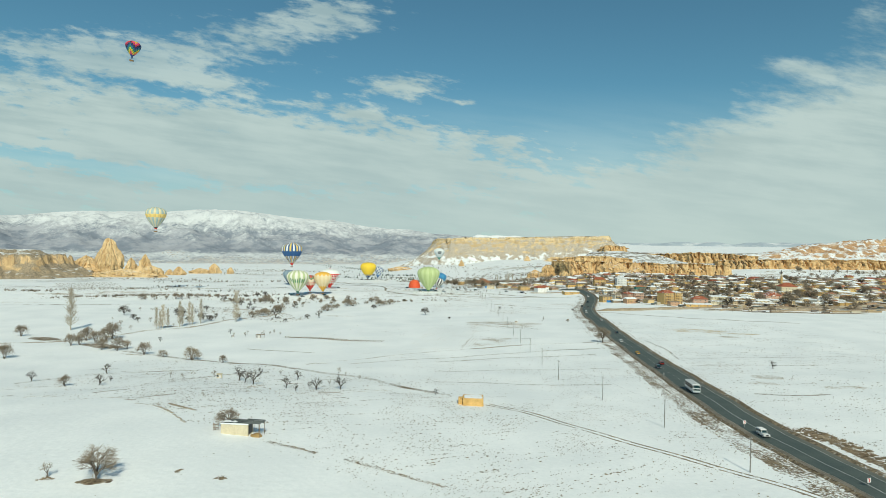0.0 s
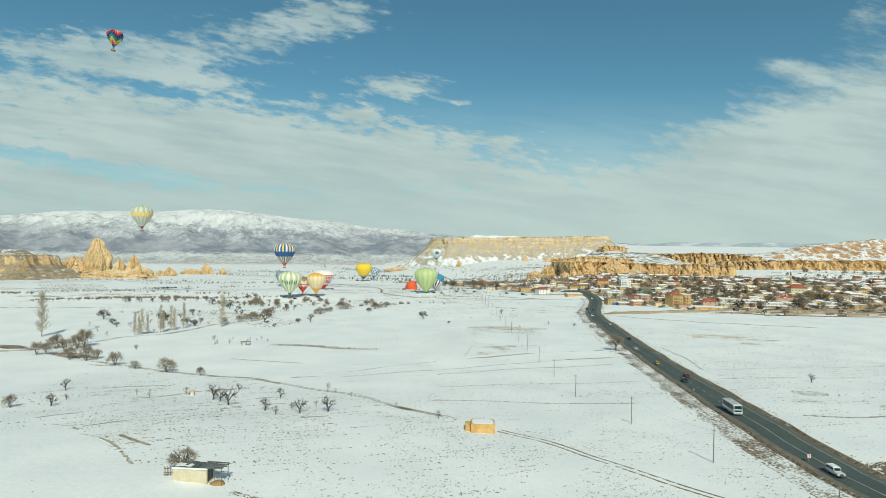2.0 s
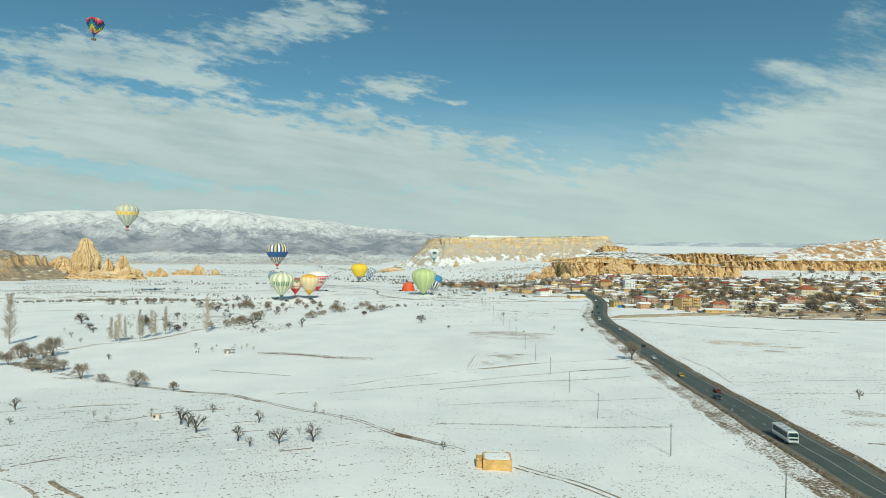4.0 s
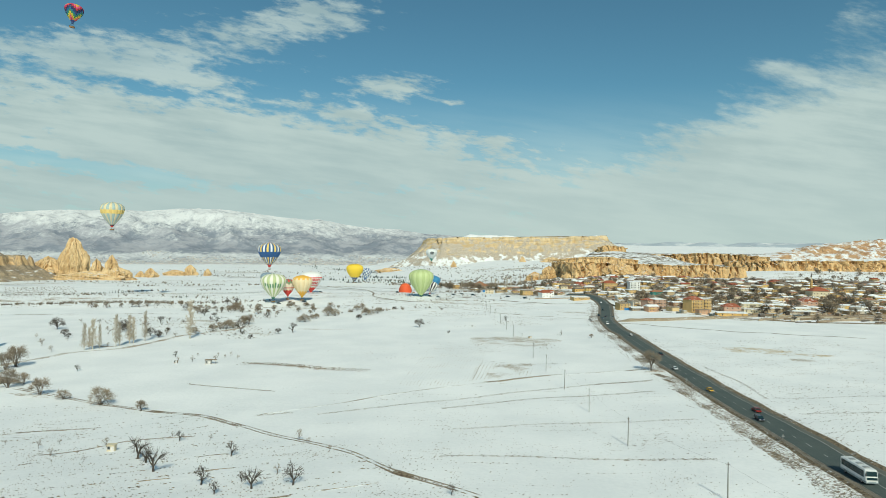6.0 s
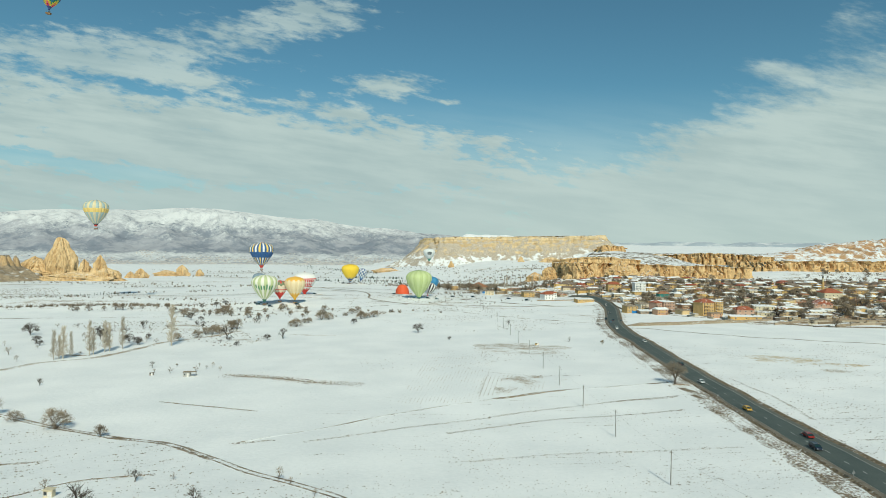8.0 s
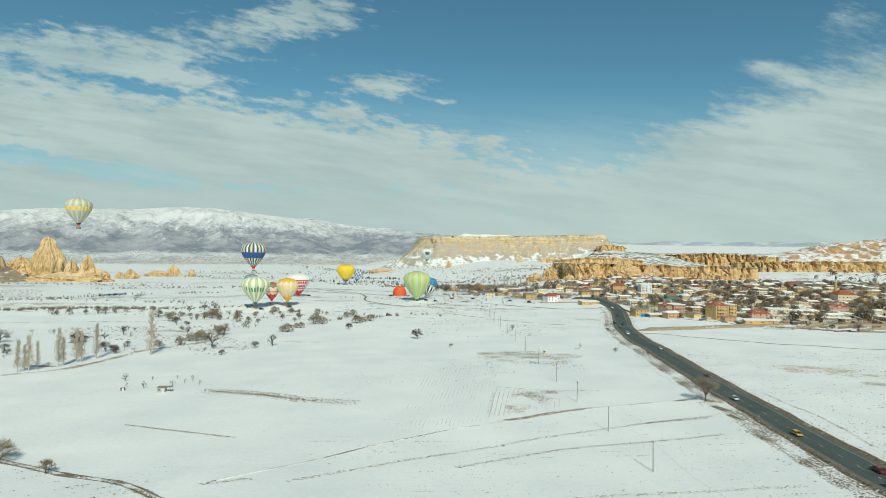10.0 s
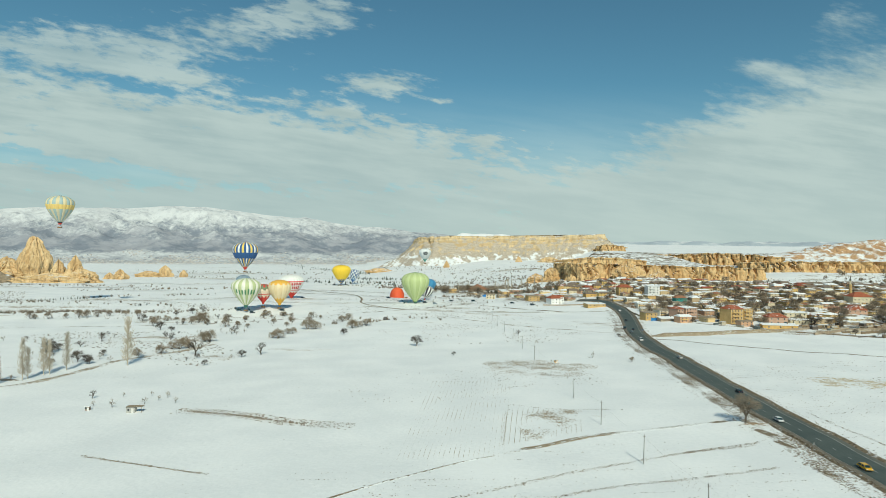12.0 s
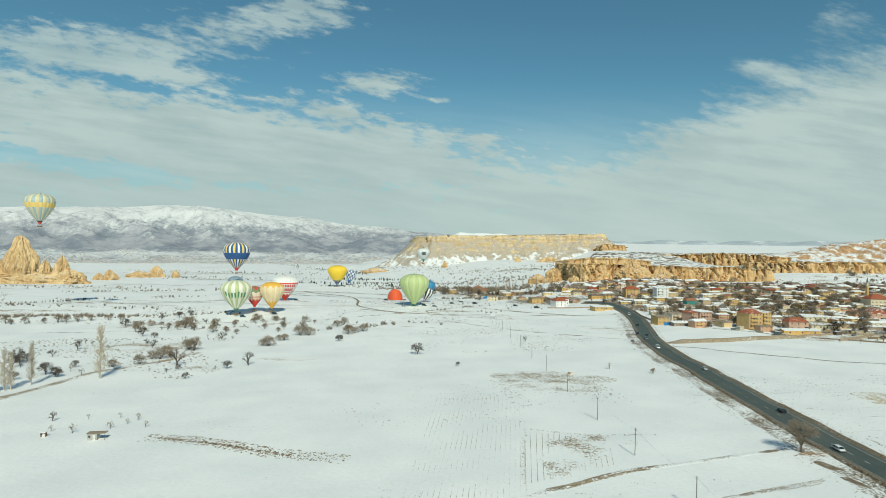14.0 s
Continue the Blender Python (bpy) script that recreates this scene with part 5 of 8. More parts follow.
def bare_tree(seed, high, trunk_h, stems, thick, spread, up, level, bark, twig, label, category="tree", kind_="bare_tree", flat=1.0):
    """A leafless tree or shrub whose limbs fork towards a rounded, uneven crown."""
    r = random.Random(seed)
    out = (([], []), ([], []))
    top = Vector((r.uniform(-0.15, 0.15) * trunk_h, r.uniform(-0.15, 0.15) * trunk_h, trunk_h))
    if trunk_h > 0:
        mid = Vector((top.x * 0.3, top.y * 0.7, trunk_h * 0.5))
        branch(*out[0], Vector((0, 0, -0.3)), mid, thick * 1.25, thick)
        branch(*out[0], mid, top, thick, thick * 0.85)
    heart = Vector((0, 0, trunk_h + (high - trunk_h) * (0.34 if trunk_h else 0.18)))
    reach = Vector((0.5 * high * spread, 0.5 * high * spread, (high - heart.z)))

    def spot(way, f):
        k = f * (1 + 0.30 * noise.noise(way * 1.8 + Vector((seed, 0, 0))))
        z = way.z * reach.z * k if way.z > 0 else way.z * (heart.z - trunk_h) * 0.8 * k
        return heart + Vector((way.x * reach.x * k, way.y * reach.y * k, z))

    def nudge(way, amount):
        return (way + Vector((r.gauss(0, 1), r.gauss(0, 1), r.gauss(0, 0.8))) * amount).normalized()

    for k in range(stems):
        a = 2 * math.pi * (k + 0.7 * r.random()) / stems
        way = Vector((math.cos(a), math.sin(a), r.uniform(*((-0.15, 1.9) if trunk_h > 0 else (0.12, 2.3))) * up)).normalized()
        foot = top if trunk_h > 0 else Vector((math.cos(a), math.sin(a), 0)) * 0.03 * high + Vector((0, 0, -0.2))
        p1 = spot(way, r.uniform(0.40, 0.55))
        bent(out[0], foot, p1, thick * 0.55, thick * 0.30, r)
        for _ in range(5):
            w2 = nudge(way, 0.42)
            p2 = spot(w2, r.uniform(0.62, 0.85))
            bent(out[0] if level > 1 else out[1], foot.lerp(p1, r.uniform(0.6, 1.0)), p2, thick * 0.22, thick * 0.12, r)
            for _ in range(5 if level > 1 else 3):
                w3 = nudge(w2, 0.26)
                p3 = spot(w3, r.uniform(0.85, 1.08))
                start = p1.lerp(p2, r.uniform(0.35, 1.0))
                bent(out[1], start, p3, thick * 0.10 + 0.012, 0.010, r)
                if level > 1:
                    for _ in range(2):
                        q = start.lerp(p3, r.uniform(0.3, 0.8))
                        branch(*out[1], q, q + nudge(w3, 0.7) * 0.14 * high, thick * 0.06 + 0.012, 0.010)
    base = tagged(empty(kind_), label, category)
    sheet("trunk", *out[0], M[bark], base)
    sheet("crown", *out[1], M[twig], base)
    return base


def poplar(seed, high):
    r = random.Random(seed)
    out = (([], []), ([], []))
    branch(*out[0], Vector((0, 0, -0.3)), Vector((0, 0, high * 0.85)), 0.16, 0.04)
    for k in range(110):
        z = high * (0.08 + 0.84 * (k / 110))
        a = r.uniform(0, 6.283)
        reach = 0.115 * high * (1.1 - 0.8 * z / high) * r.uniform(0.6, 1.2)
        tip = Vector((math.cos(a) * reach, math.sin(a) * reach, z + high * r.uniform(0.06, 0.14)))
        foot = Vector((0, 0, z))
        branch(*out[1], foot, tip, 0.05, 0.025)
        for _ in range(3):
            p = foot.lerp(tip, r.uniform(0.3, 0.9))
            branch(*out[1], p, p + Vector((r.uniform(-0.5, 0.5), r.uniform(-0.5, 0.5), r.uniform(0.5, 1.5))), 0.04, 0.02)
    base = tagged(empty("poplar"), "tall slim leafless poplar with pale twigs", "tree", "poplars by the ditch")
    sheet("trunk", *out[0], M["poplar"], base)
    sheet("crown", *out[1], M["poplar"], base)
    return base


def conifer(seed, high):
    """A young fir: layered drooping sprays round a stem."""
    r = random.Random(seed)
    stem, leaf = ([], []), ([], [])
    branch(*stem, Vector((0, 0, -0.3)), Vector((0, 0, high * 0.9)), 0.14, 0.03)
    for k in range(150):
        f = (k / 150) ** 0.8
        z, a = high * (0.08 + 0.9 * f), r.uniform(0, 6.283)
        reach = 0.30 * high * (1 - f) * r.uniform(0.6, 1.1) + 0.1
        p, q = Vector((0, 0, z)), Vector((math.cos(a) * reach, math.sin(a) * reach, z - reach * r.uniform(0.1, 0.45)))
        u = Vector((-math.sin(a), math.cos(a), 0)) * reach * 0.32
        b = len(leaf[0])
        leaf[0].extend([tuple(p), tuple(p.lerp(q, 0.55) + u), tuple(q), tuple(p.lerp(q, 0.55) - u)])
        leaf[1].append((b, b + 1, b + 2, b + 3))
    base = tagged(empty("fir_tree"), "dark green fir tree standing in snow", "tree", "firs on the fields")
    sheet("trunk", *stem, M["bark"], base)
    sheet("crown", *leaf, M["needle"], base)
    return base


KINDS = {
    "orchard": [bare_tree(s, 4.2, 0.7, 6, 0.22, 1.0, 1.0, 1, "darkbark", "darktwig", "leafless gnarled orchard tree standing in snow") for s in (1, 2, 3, 4)],
    "dark": [bare_tree(s, 5.5, 0.8, 9, 0.20, 0.98, 0.8, 2, "darkbark", "darktwig", "dark dense leafless tree in the snow") for s in (11, 12, 13)],
    "bush": [bare_tree(s, 5.0, 0.0, 12, 0.12, 1.15, 0.9, 2, "bark", "tantwig", "broad tan leafless bush in the snow", "bush", "bush") for s in (21, 22, 23)],
    "brown": [bare_tree(s, 5.0, 0.0, 10, 0.12, 1.0, 1.0, 2, "bark", "twig", "brown leafless bush at a field's edge", "bush", "bush") for s in (31, 32, 33)],
    "sapling": [bare_tree(s, 4.0, 0.8, 5, 0.09, 0.6, 1.2, 1, "bark", "twig", "thin leafless sapling in the snow", "tree", "sapling") for s in (41, 42, 43)],
    "poplar": [poplar(s, 14.0) for s in (51, 52)],
    "fir": [conifer(s, 6.0) for s in (61, 62)],
    "road": [bare_tree(71, 10.5, 2.0, 10, 0.40, 1.05, 0.8, 2, "bark", "twig", "large leafless tree beside the road"), bare_tree(72, 7.0, 0.7, 13, 0.24, 1.15, 0.8, 2, "bark", "twig", "broad leafless tree with many stems in snow")],
}
NATURAL = {"orchard": 4.2, "dark": 5.5, "bush": 5.0, "brown": 5.0, "sapling": 4.0, "poplar": 14.0, "fir": 6.0, "road": 10.5}
USED = set()
GROUPS = {"orchard": "orchard trees", "dark": "dark field trees", "bush": "bushes along the ditch", "brown": "bushes along the track", "sapling": "saplings in the fields", "poplar": "poplars by the ditch", "fir": "firs on the fields"}


def plant(kind_, x, y, high, pick=None, wide_=1.0):
    """Sets a plant of that height on the ground; the first of each kind is the pattern itself."""
    which = pick if pick is not None else rng.randrange(len(KINDS[kind_]))
    ob = KINDS[kind_][which]
    natural = 7.0 if (kind_ == "road" and which == 1) else NATURAL[kind_]
    k = high / natural
    m = Matrix.Translation((x, y, ground_z(x, y) + 0.05)) @ Matrix.Rotation(rng.uniform(0, 6.28), 4, "Z") @ Matrix.Diagonal((k * wide_, k * wide_, k, 1))
    if kind_ in GROUPS:
        ob["group"] = GROUPS[kind_]
    if (kind_, which) in USED:
        copy_thing(ob, m)
    else:
        ob.matrix_basis = m
        USED.add((kind_, which))


plant("road", 131.2, 359.5, 10.0, 0)
plant("road", -56.4, 120.6, 6.5, 1)
plant("road", -40, 151.6, 5.2, 1, 1.1)
for x, y, h in ((-58.9, 239, 6), (-55.5, 235.2, 3), (-50.8, 226.5, 4.1), (-36.7, 214.6, 4.2), (-32.4, 208.3, 2.7), (-36.4, 239, 3.9), (-29, 216.9, 3.4), (-25.9, 212, 3.3), (-17.8, 214.9, 3.6), (16, 209.6, 3.6), (-108.9, 234, 4.4), (-110.6, 246.6, 2.4), (-123.7, 271.9, 4.5), (-141.4, 248.4, 4.4), (-54.8, 257.2, 3.0), (-177.2, 590.8, 6), (-101.8, 535.3, 7.1),
                (-63.1, 530.9, 7.8), (-111.7, 426.7, 5.4), (-227.3, 597.1, 4.4), (-144.5, 387.8, 5), (110, 596, 4.6), (177, 262, 3.9)):
    plant("orchard", x, y, h)
for x, y, h in ((-22.2, 222.1, 2.6), (-58.6, 263.1, 2.1), (-46.5, 257.8, 2.8), (-21.8, 254.8, 3.4), (-18.8, 251.8, 2.8), (-12.4, 243.2, 2.9), (3.4, 227.7, 2.2), (-90.6, 255, 2.4), (-82.2, 244.7, 3.5), (-70.9, 237.5, 2.2), (-87.7, 259.9, 2.2), (-76.1, 245.3, 1.6), (-72.5, 253.3, 3.4), (-85.5, 307.9, 2.5), (-102.2, 260.6, 2.1), (-115.8, 271.3, 1.9),
                (-66.3, 122, 5.0), (-106, 413.7, 3.8), (-97.5, 410.1, 5.5), (-99.9, 427.1, 3.3), (-86.7, 412.8, 4.7), (-83, 417.9, 3.5), (-81, 422.1, 3.2), (-75.2, 412.9, 4.1), (-88.8, 426.8, 2.3), (-148.9, 520.5, 6.6), (-139.7, 511.2, 5.7), (-100.9, 625.5, 6.8), (-96.5, 621.7, 5.6), (-92.2, 629.2, 5.4), (-49.3, 715.8, 10.1), (-83.3, 711.3, 6.4),
                (-69.1, 720.2, 5.4), (-134.7, 531.5, 4.7), (-131, 527.5, 3.7), (-77.1, 517.2, 4.4), (-248.4, 582.2, 6.2), (-240.6, 594.6, 5.8), (-203.5, 468.5, 7.7), (-187.4, 447.9, 4.2), (-163.3, 463.5, 4.7), (-200.1, 491, 3.7), (130.5, 500, 3.2), (165, 232, 2.5)):
    plant("sapling", x, y, h, wide_=1.25)
for x, y, h in ((-188.4, 545.9, 7.9), (-156.4, 511.9, 4.5), (-149.2, 506.4, 5.2), (-164.7, 499.9, 4.4), (-96.9, 521.8, 3.4), (-86.7, 498.9, 4), (-72.1, 521.2, 5.6), (-159, 648.2, 6.9), (-148.1, 639.1, 5.5), (-164.4, 750.5, 5.9), (-158, 762.1, 7), (-175.7, 739.3, 5.4), (-192.3, 704.3, 4.8), (32, 557.7, 5), (-17.7, 610.1, 3.3), (-183.2, 533.4, 4),
                (-236.4, 550.5, 6.2), (-185.3, 543.9, 6.3), (-151.3, 530.5, 4.1), (-148.1, 506.3, 4.2), (51, 519, 3), (-17, 619.3, 3), (14.8, 690.6, 3.2), (180, 578, 3.3), (-199, 313.9, 3.6)):
    plant("dark", x, y, h, wide_=1.1)
for x, y, h in ((-122.4, 539.4, 5.5), (-121.5, 555.8, 4.6), (-116.7, 555.8, 5.1), (-119.1, 573.8, 4.4), (-106.2, 584.9, 7.4), (-110.6, 589.2, 5.9), (-62.8, 596.5, 5.8), (-67.5, 600.2, 4.2), (-55.4, 617.4, 4), (-59.1, 618.1, 3.8), (-47.1, 640.3, 6.7), (-40.7, 639, 6.3), (-22.4, 683.4, 4.6), (-17.3, 699.3, 5.2), (-12.6, 640.2, 4.2), (-7.6, 646.8, 4.7),
                (-1.5, 655.7, 5.1), (-133.3, 531.4, 3.4), (-121.1, 328.3, 3.7), (-102.3, 317.1, 3.9), (-112.7, 559.8, 4.2)):
    plant("bush", x, y, h * 1.05, wide_=1.15)
for x, y, h in ((-188.6, 369.1, 6.9), (-184.9, 371.8, 6.3), (-190.4, 391.1, 6), (-178.6, 391.1, 7.9), (-178.4, 399, 6.9), (-180, 380.4, 5), (-164.6, 355.4, 4.4), (-153.8, 350.2, 4.6), (-240.9, 411, 4.9), (-199, 325.7, 5.5), (-121.1, 233.3, 2.9), (-151.7, 357.9, 3.5), (-133.7, 336, 4.6), (-83.3, 304.6, 2.8), (-291, 722, 4.2), (-276, 721, 3.7),
                (-254, 727, 5.3), (-247, 727, 4.9), (-240, 731, 4), (-232, 736, 3.3), (-219, 738, 3.4), (-208, 736, 4), (-263, 724, 3.3), (-285, 718, 3.3), (146, 482, 2), (161, 470, 1.7)):
    plant("brown", x, y, h * 1.05, wide_=1.08)
r_ = random.Random(31)
for k in range(16):
    plant(r_.choice(("sapling", "orchard", "sapling", "dark")), r_.uniform(-200, -100), r_.uniform(500, 650), r_.uniform(2.2, 4.6), wide_=1.2)
for k in range(26):
    plant(r_.choice(("sapling", "brown")), r_.uniform(-125, -40), r_.uniform(655, 720), r_.uniform(2.0, 4.0), wide_=1.2)
for x, y, h in ((-151.4, 489.2, 18.9), (-156.6, 478.1, 13.2), (-127.3, 502.3, 18.7), (-171.1, 451.4, 15.7), (-167.6, 453.9, 13), (-164.9, 456.6, 12.6), (-159.2, 464.9, 14.1), (-158.3, 467.7, 12.9), (-154.8, 479.7, 12), (-169.6, 454, 9.5), (-227.2, 444.3, 21.8)):
    plant("poplar", x, y, h, wide_=rng.uniform(0.95, 1.3))
r_ = random.Random(12)
# groves in the middle distance
for ax, ay, bx, by, count, kinds, lo, hi in (
    (-200, 700, -60, 735, 26, "brown bush orchard sapling", 2.5, 4.5), (-190, 665, -120, 700, 10, "orchard brown", 3, 4.5), (-170, 580, -105, 640, 12, "sapling orchard", 2.5, 4.5), (-215, 500, -165, 580, 12, "dark sapling", 3, 5), 
    (90, 1000, 280, 960, 26, "bush sapling brown", 4, 8), (110, 930, 230, 880, 14, "bush sapling", 3, 5),
):
    for k in range(count):
        f = r_.random()
        plant(r_.choice(kinds.split()), ax + (bx - ax) * f + r_.gauss(0, 6), ay + (by - ay) * f + r_.gauss(0, 9), r_.uniform(lo, hi), wide_=r_.uniform(1.0, 1.4))


def scrub_belt(belts):
    """Hedges and thickets far off as one mesh of fine twigs; each bush is a loose fan of them."""
    verts, faces = [], []
    for ax, ay, bx, by, count, lo, hi, sx, sy in belts:
        for _ in range(count):
            f, h = r_.random(), r_.uniform(lo, hi)
            x, y = ax + (bx - ax) * f + r_.gauss(0, sx), ay + (by - ay) * f + r_.gauss(0, sy)
            z = float(ground_z(x, y))
            for k in range(26):
                a, lift = r_.uniform(0, 6.283), r_.uniform(0.25, 1.0) * h
                reach, foot = r_.uniform(0.1, 0.75) * h, r_.uniform(0, 0.25) * h
                px, py = x + foot * math.cos(a), y + foot * math.sin(a)
                qx, qy, t = x + reach * math.cos(a), y + reach * math.sin(a), 0.035 * h
                b = len(verts)
                verts.extend(((px - t, py, z), (px + t, py, z), (qx, qy, z + lift)))
                faces.append((b, b + 1, b + 2))
    return tagged(sheet("far_scrub", verts, faces, M["scrub"]), "brown leafless hedges and scrub on distant snowy fields", "scrub", kind="stuff")


M["scrub"] = surface("scrub_twigs", two_tone((0.11, 0.095, 0.075), (0.26, 0.215, 0.16), 0.05, 0.5), 0.95)
scrub_belt((
    (-395, 738, -282, 762, 110, 2.0, 4.0, 3, 3), (-282, 760, -205, 757, 60, 2.0, 4.2, 3, 3), (-205, 757, -120, 778, 50, 1.5, 3.5, 4, 4), (-440, 822, -330, 838, 80, 1.0, 2.4, 4, 4), (-330, 900, -200, 960, 46, 1.5, 3.5, 12, 8), (-420, 860, -180, 800, 50, 1.5, 3.5, 10, 10),
    (-600, 820, -430, 800, 60, 2, 4.5, 6, 5), (100, 1085, 215, 1075, 120, 4, 9, 16, 14), (60, 1130, 260, 1110, 90, 3, 7, 20, 20), (150, 1010, 250, 985, 50, 3, 7, 14, 12), (98, 914, 140, 922, 26, 2, 4.5, 6, 6), (54, 990, 142, 800, 30, 1.2, 2.8, 8, 8), (-60, 1200, 120, 1160, 60, 2, 4, 16, 16), (40, 860, 190, 800, 40, 1.0, 2.2, 14, 14), (-40, 660, 20, 690, 24, 2, 4.2, 5, 5), (200, 1420, 330, 1270, 70, 2.5, 5, 20, 20), (16, 1900, 320, 1420, 120, 2, 4.5, 40, 60), (330, 1420, 500, 1640, 60, 2, 4, 30, 30), (-380, 1040, -180, 1090, 60, 2, 4, 10, 10), (100, 1060, 300, 1080, 90, 3, 6, 12, 12), (0, 1110, 240, 1130, 90, 2.5, 5.5, 14, 10), (-40, 1300, 300, 1250, 110, 2, 5, 20, 16), (60, 780, 150, 760, 16, 1.5, 3, 5, 5), (-120, 700, 60, 700, 26, 1.5, 3.5, 6, 8),
    (-700, 1180, -300, 1120, 90, 2, 4, 20, 20), (-420, 1500, -100, 1420, 90, 2, 4, 30, 30), (-600, 1900, -100, 1750, 120, 2, 5, 40, 60), (560, 930, 930, 975, 150, 1.5, 4.0, 20, 20), (560, 940, 930, 985, 160, 1.0, 2.6, 26, 22), (180, 1500, 600, 1480, 140, 2, 5, 40, 60), (150, 1330, 420, 1250, 90, 2, 4, 20, 30),
))
for ax, ay, bx, by, count, lo, hi, sx, sy in ((-356, 842, -310, 890, 30, 3.5, 6, 3, 4), (-240, 800, -225, 805, 5, 4, 7, 3, 3), (100, 1075, 140, 1080, 14, 7, 11, 12, 8), (168, 985, 178, 980, 4, 9, 12, 4, 4), (212, 990, 222, 985, 5, 7, 10, 5, 5), (-480, 1560, -300, 1480, 20, 4, 7, 20, 20)):
    for k in range(count):
        f = r_.random()
        plant("fir", ax + (bx - ax) * f + r_.gauss(0, sx), ay + (by - ay) * f + r_.gauss(0, sy), r_.uniform(lo, hi))
for k in range(10):
    plant("poplar", r_.uniform(110, 290), r_.uniform(985, 1080), r_.uniform(10, 16))


def fir_belt(belts):
    """Belts of dark firs across the far plain as one mesh; each fir has three skirts."""
    verts, faces = [], []
    for ax, ay, bx, by, count, lo, hi, sx, sy in belts:
        for _ in range(count):
            f, h = r_.random(), r_.uniform(lo, hi)
            x, y = ax + (bx - ax) * f + r_.gauss(0, sx), ay + (by - ay) * f + r_.gauss(0, sy)
            z = float(ground_z(x, y))
            for z0, z1, w in ((0.08, 0.55, 0.26), (0.34, 0.78, 0.19), (0.6, 1.0, 0.12)):
                b = len(verts)
                for k in range(7):
                    a = 2 * math.pi * k / 7 + x
                    w_ = w * h * r_.uniform(0.8, 1.15)
                    verts.append((x + w_ * math.cos(a), y + w_ * math.sin(a), z + h * (z0 + r_.uniform(-0.03, 0.03))))
                verts.append((x, y, z + h * z1))
                faces += [(b + k, b + (k + 1) % 7, b + 7) for k in range(7)]
    return tagged(sheet("fir_belt", verts, faces, M["needle"]), "dark belts of small firs across the snowy plain", "firs", kind="stuff")


fir_belt(((-110, 1290, 40, 1240, 46, 3, 5.5, 16, 16), (20, 1190, 130, 1170, 40, 3, 5, 14, 12), (-68, 1472, 40, 1400, 60, 2.5, 5, 18, 20), (40, 1404, 120, 1330, 44, 3, 5, 14, 16), (-170, 2280, -70, 1880, 46, 3, 6, 8, 60), (-385, 3035, -170, 2280, 46, 3, 6, 10, 90), (-74, 1876, -4, 1675, 40, 3, 6, 8, 40)))


def tussocks(spots, name, label):
    """Tufts of dry grass and clods, x, y, size, as one mesh."""
    verts, faces = [], []
    for x, y, s in spots:
        z, b = ground_z(x, y) + 0.03, len(verts)
        k = 5
        for j in range(k):
            a = 2 * math.pi * j / k + x
            r = s * (0.7 + 0.5 * math.sin(j * 2.3 + y))
            verts.append((x + 1.5 * r * math.cos(a), y + 0.8 * r * math.sin(a), z))
        verts.append((x + 0.2 * s, y, z + 0.35 * s + 0.03))
        faces += [(b + j, b + (j + 1) % k, b + k) for j in range(k)]
        for j in range(4):
            a = x * 3 + j * 1.7
            q = len(verts)
            verts += [(x + 0.3 * s * math.cos(a), y + 0.3 * s * math.sin(a), z), (x + 0.3 * s * math.cos(a) + 0.12 * s, y + 0.3 * s * math.sin(a), z), (x + 0.8 * s * math.cos(a), y + 0.6 * s * math.sin(a), z + 0.9 * s)]
            faces.append((q, q + 1, q + 2))
    return tagged(sheet(name, verts, faces, M["grass"]), label, "dry grass", kind="stuff")


def scatter(count, x0, x1, y0, y1, lo, hi, clump=0.03, cut=0.0):
    out = []
    while len(out) < count:
        x, y = r_.uniform(x0, x1), r_.uniform(y0, y1)
        if x < 0 and y < 190 and x < (-38 + (150 - y) * 1.1 if y < 150 else -46 - (y - 150) * 0.85):
            if r_.random() < 0.97:
                continue
        if noise.noise(Vector((x * clump, y * clump, 4))) + r_.uniform(-0.3, 0.3) > cut:
            out.append((x, y, lo + (hi - lo) * r_.random() ** 2.2))
    return out


def beside(points, count, near, far, lo, hi):
    line = smooth_line(points, 2.0)
    side = across(line)
    out = []
    for _ in range(count):
        i = r_.randrange(len(line) - 1)
        q = line[i].lerp(line[i + 1], r_.random()) + side[i] * r_.uniform(near, far)
        out.append((q.x, q.y, lo + (hi - lo) * r_.random() ** 2.2))
    return out


def furrow_specks(inside, x0, x1, y0, y1, turn, gap, lo, hi, keep=0.35):
    """Short broken runs of clods along parallel ploughed lines."""
    c, s = math.cos(radians(turn)), math.sin(radians(turn))
    out, half = [], 0.75 * max(x1 - x0, y1 - y0)
    mx, my = (x0 + x1) / 2, (y0 + y1) / 2
    v = -half
    while v < half:
        u = -half
        while u < half:
            x, y = mx + c * u - s * v, my + s * u + c * v + 1.5 * noise.noise(Vector((u * 0.03, v * 0.1, 2)))
            if x0 < x < x1 and y0 < y < y1 and inside(x, y) and noise.noise(Vector((u * 0.06, v * 0.9, 5))) + r_.uniform(-0.25, 0.25) > keep:
                out.append((x + r_.gauss(0, 0.1), y + r_.gauss(0, 0.25), lo + (hi - lo) * r_.random() ** 2))
            u += r_.uniform(0.3, 1.1)
        v += gap * r_.uniform(0.7, 1.3)
    return out


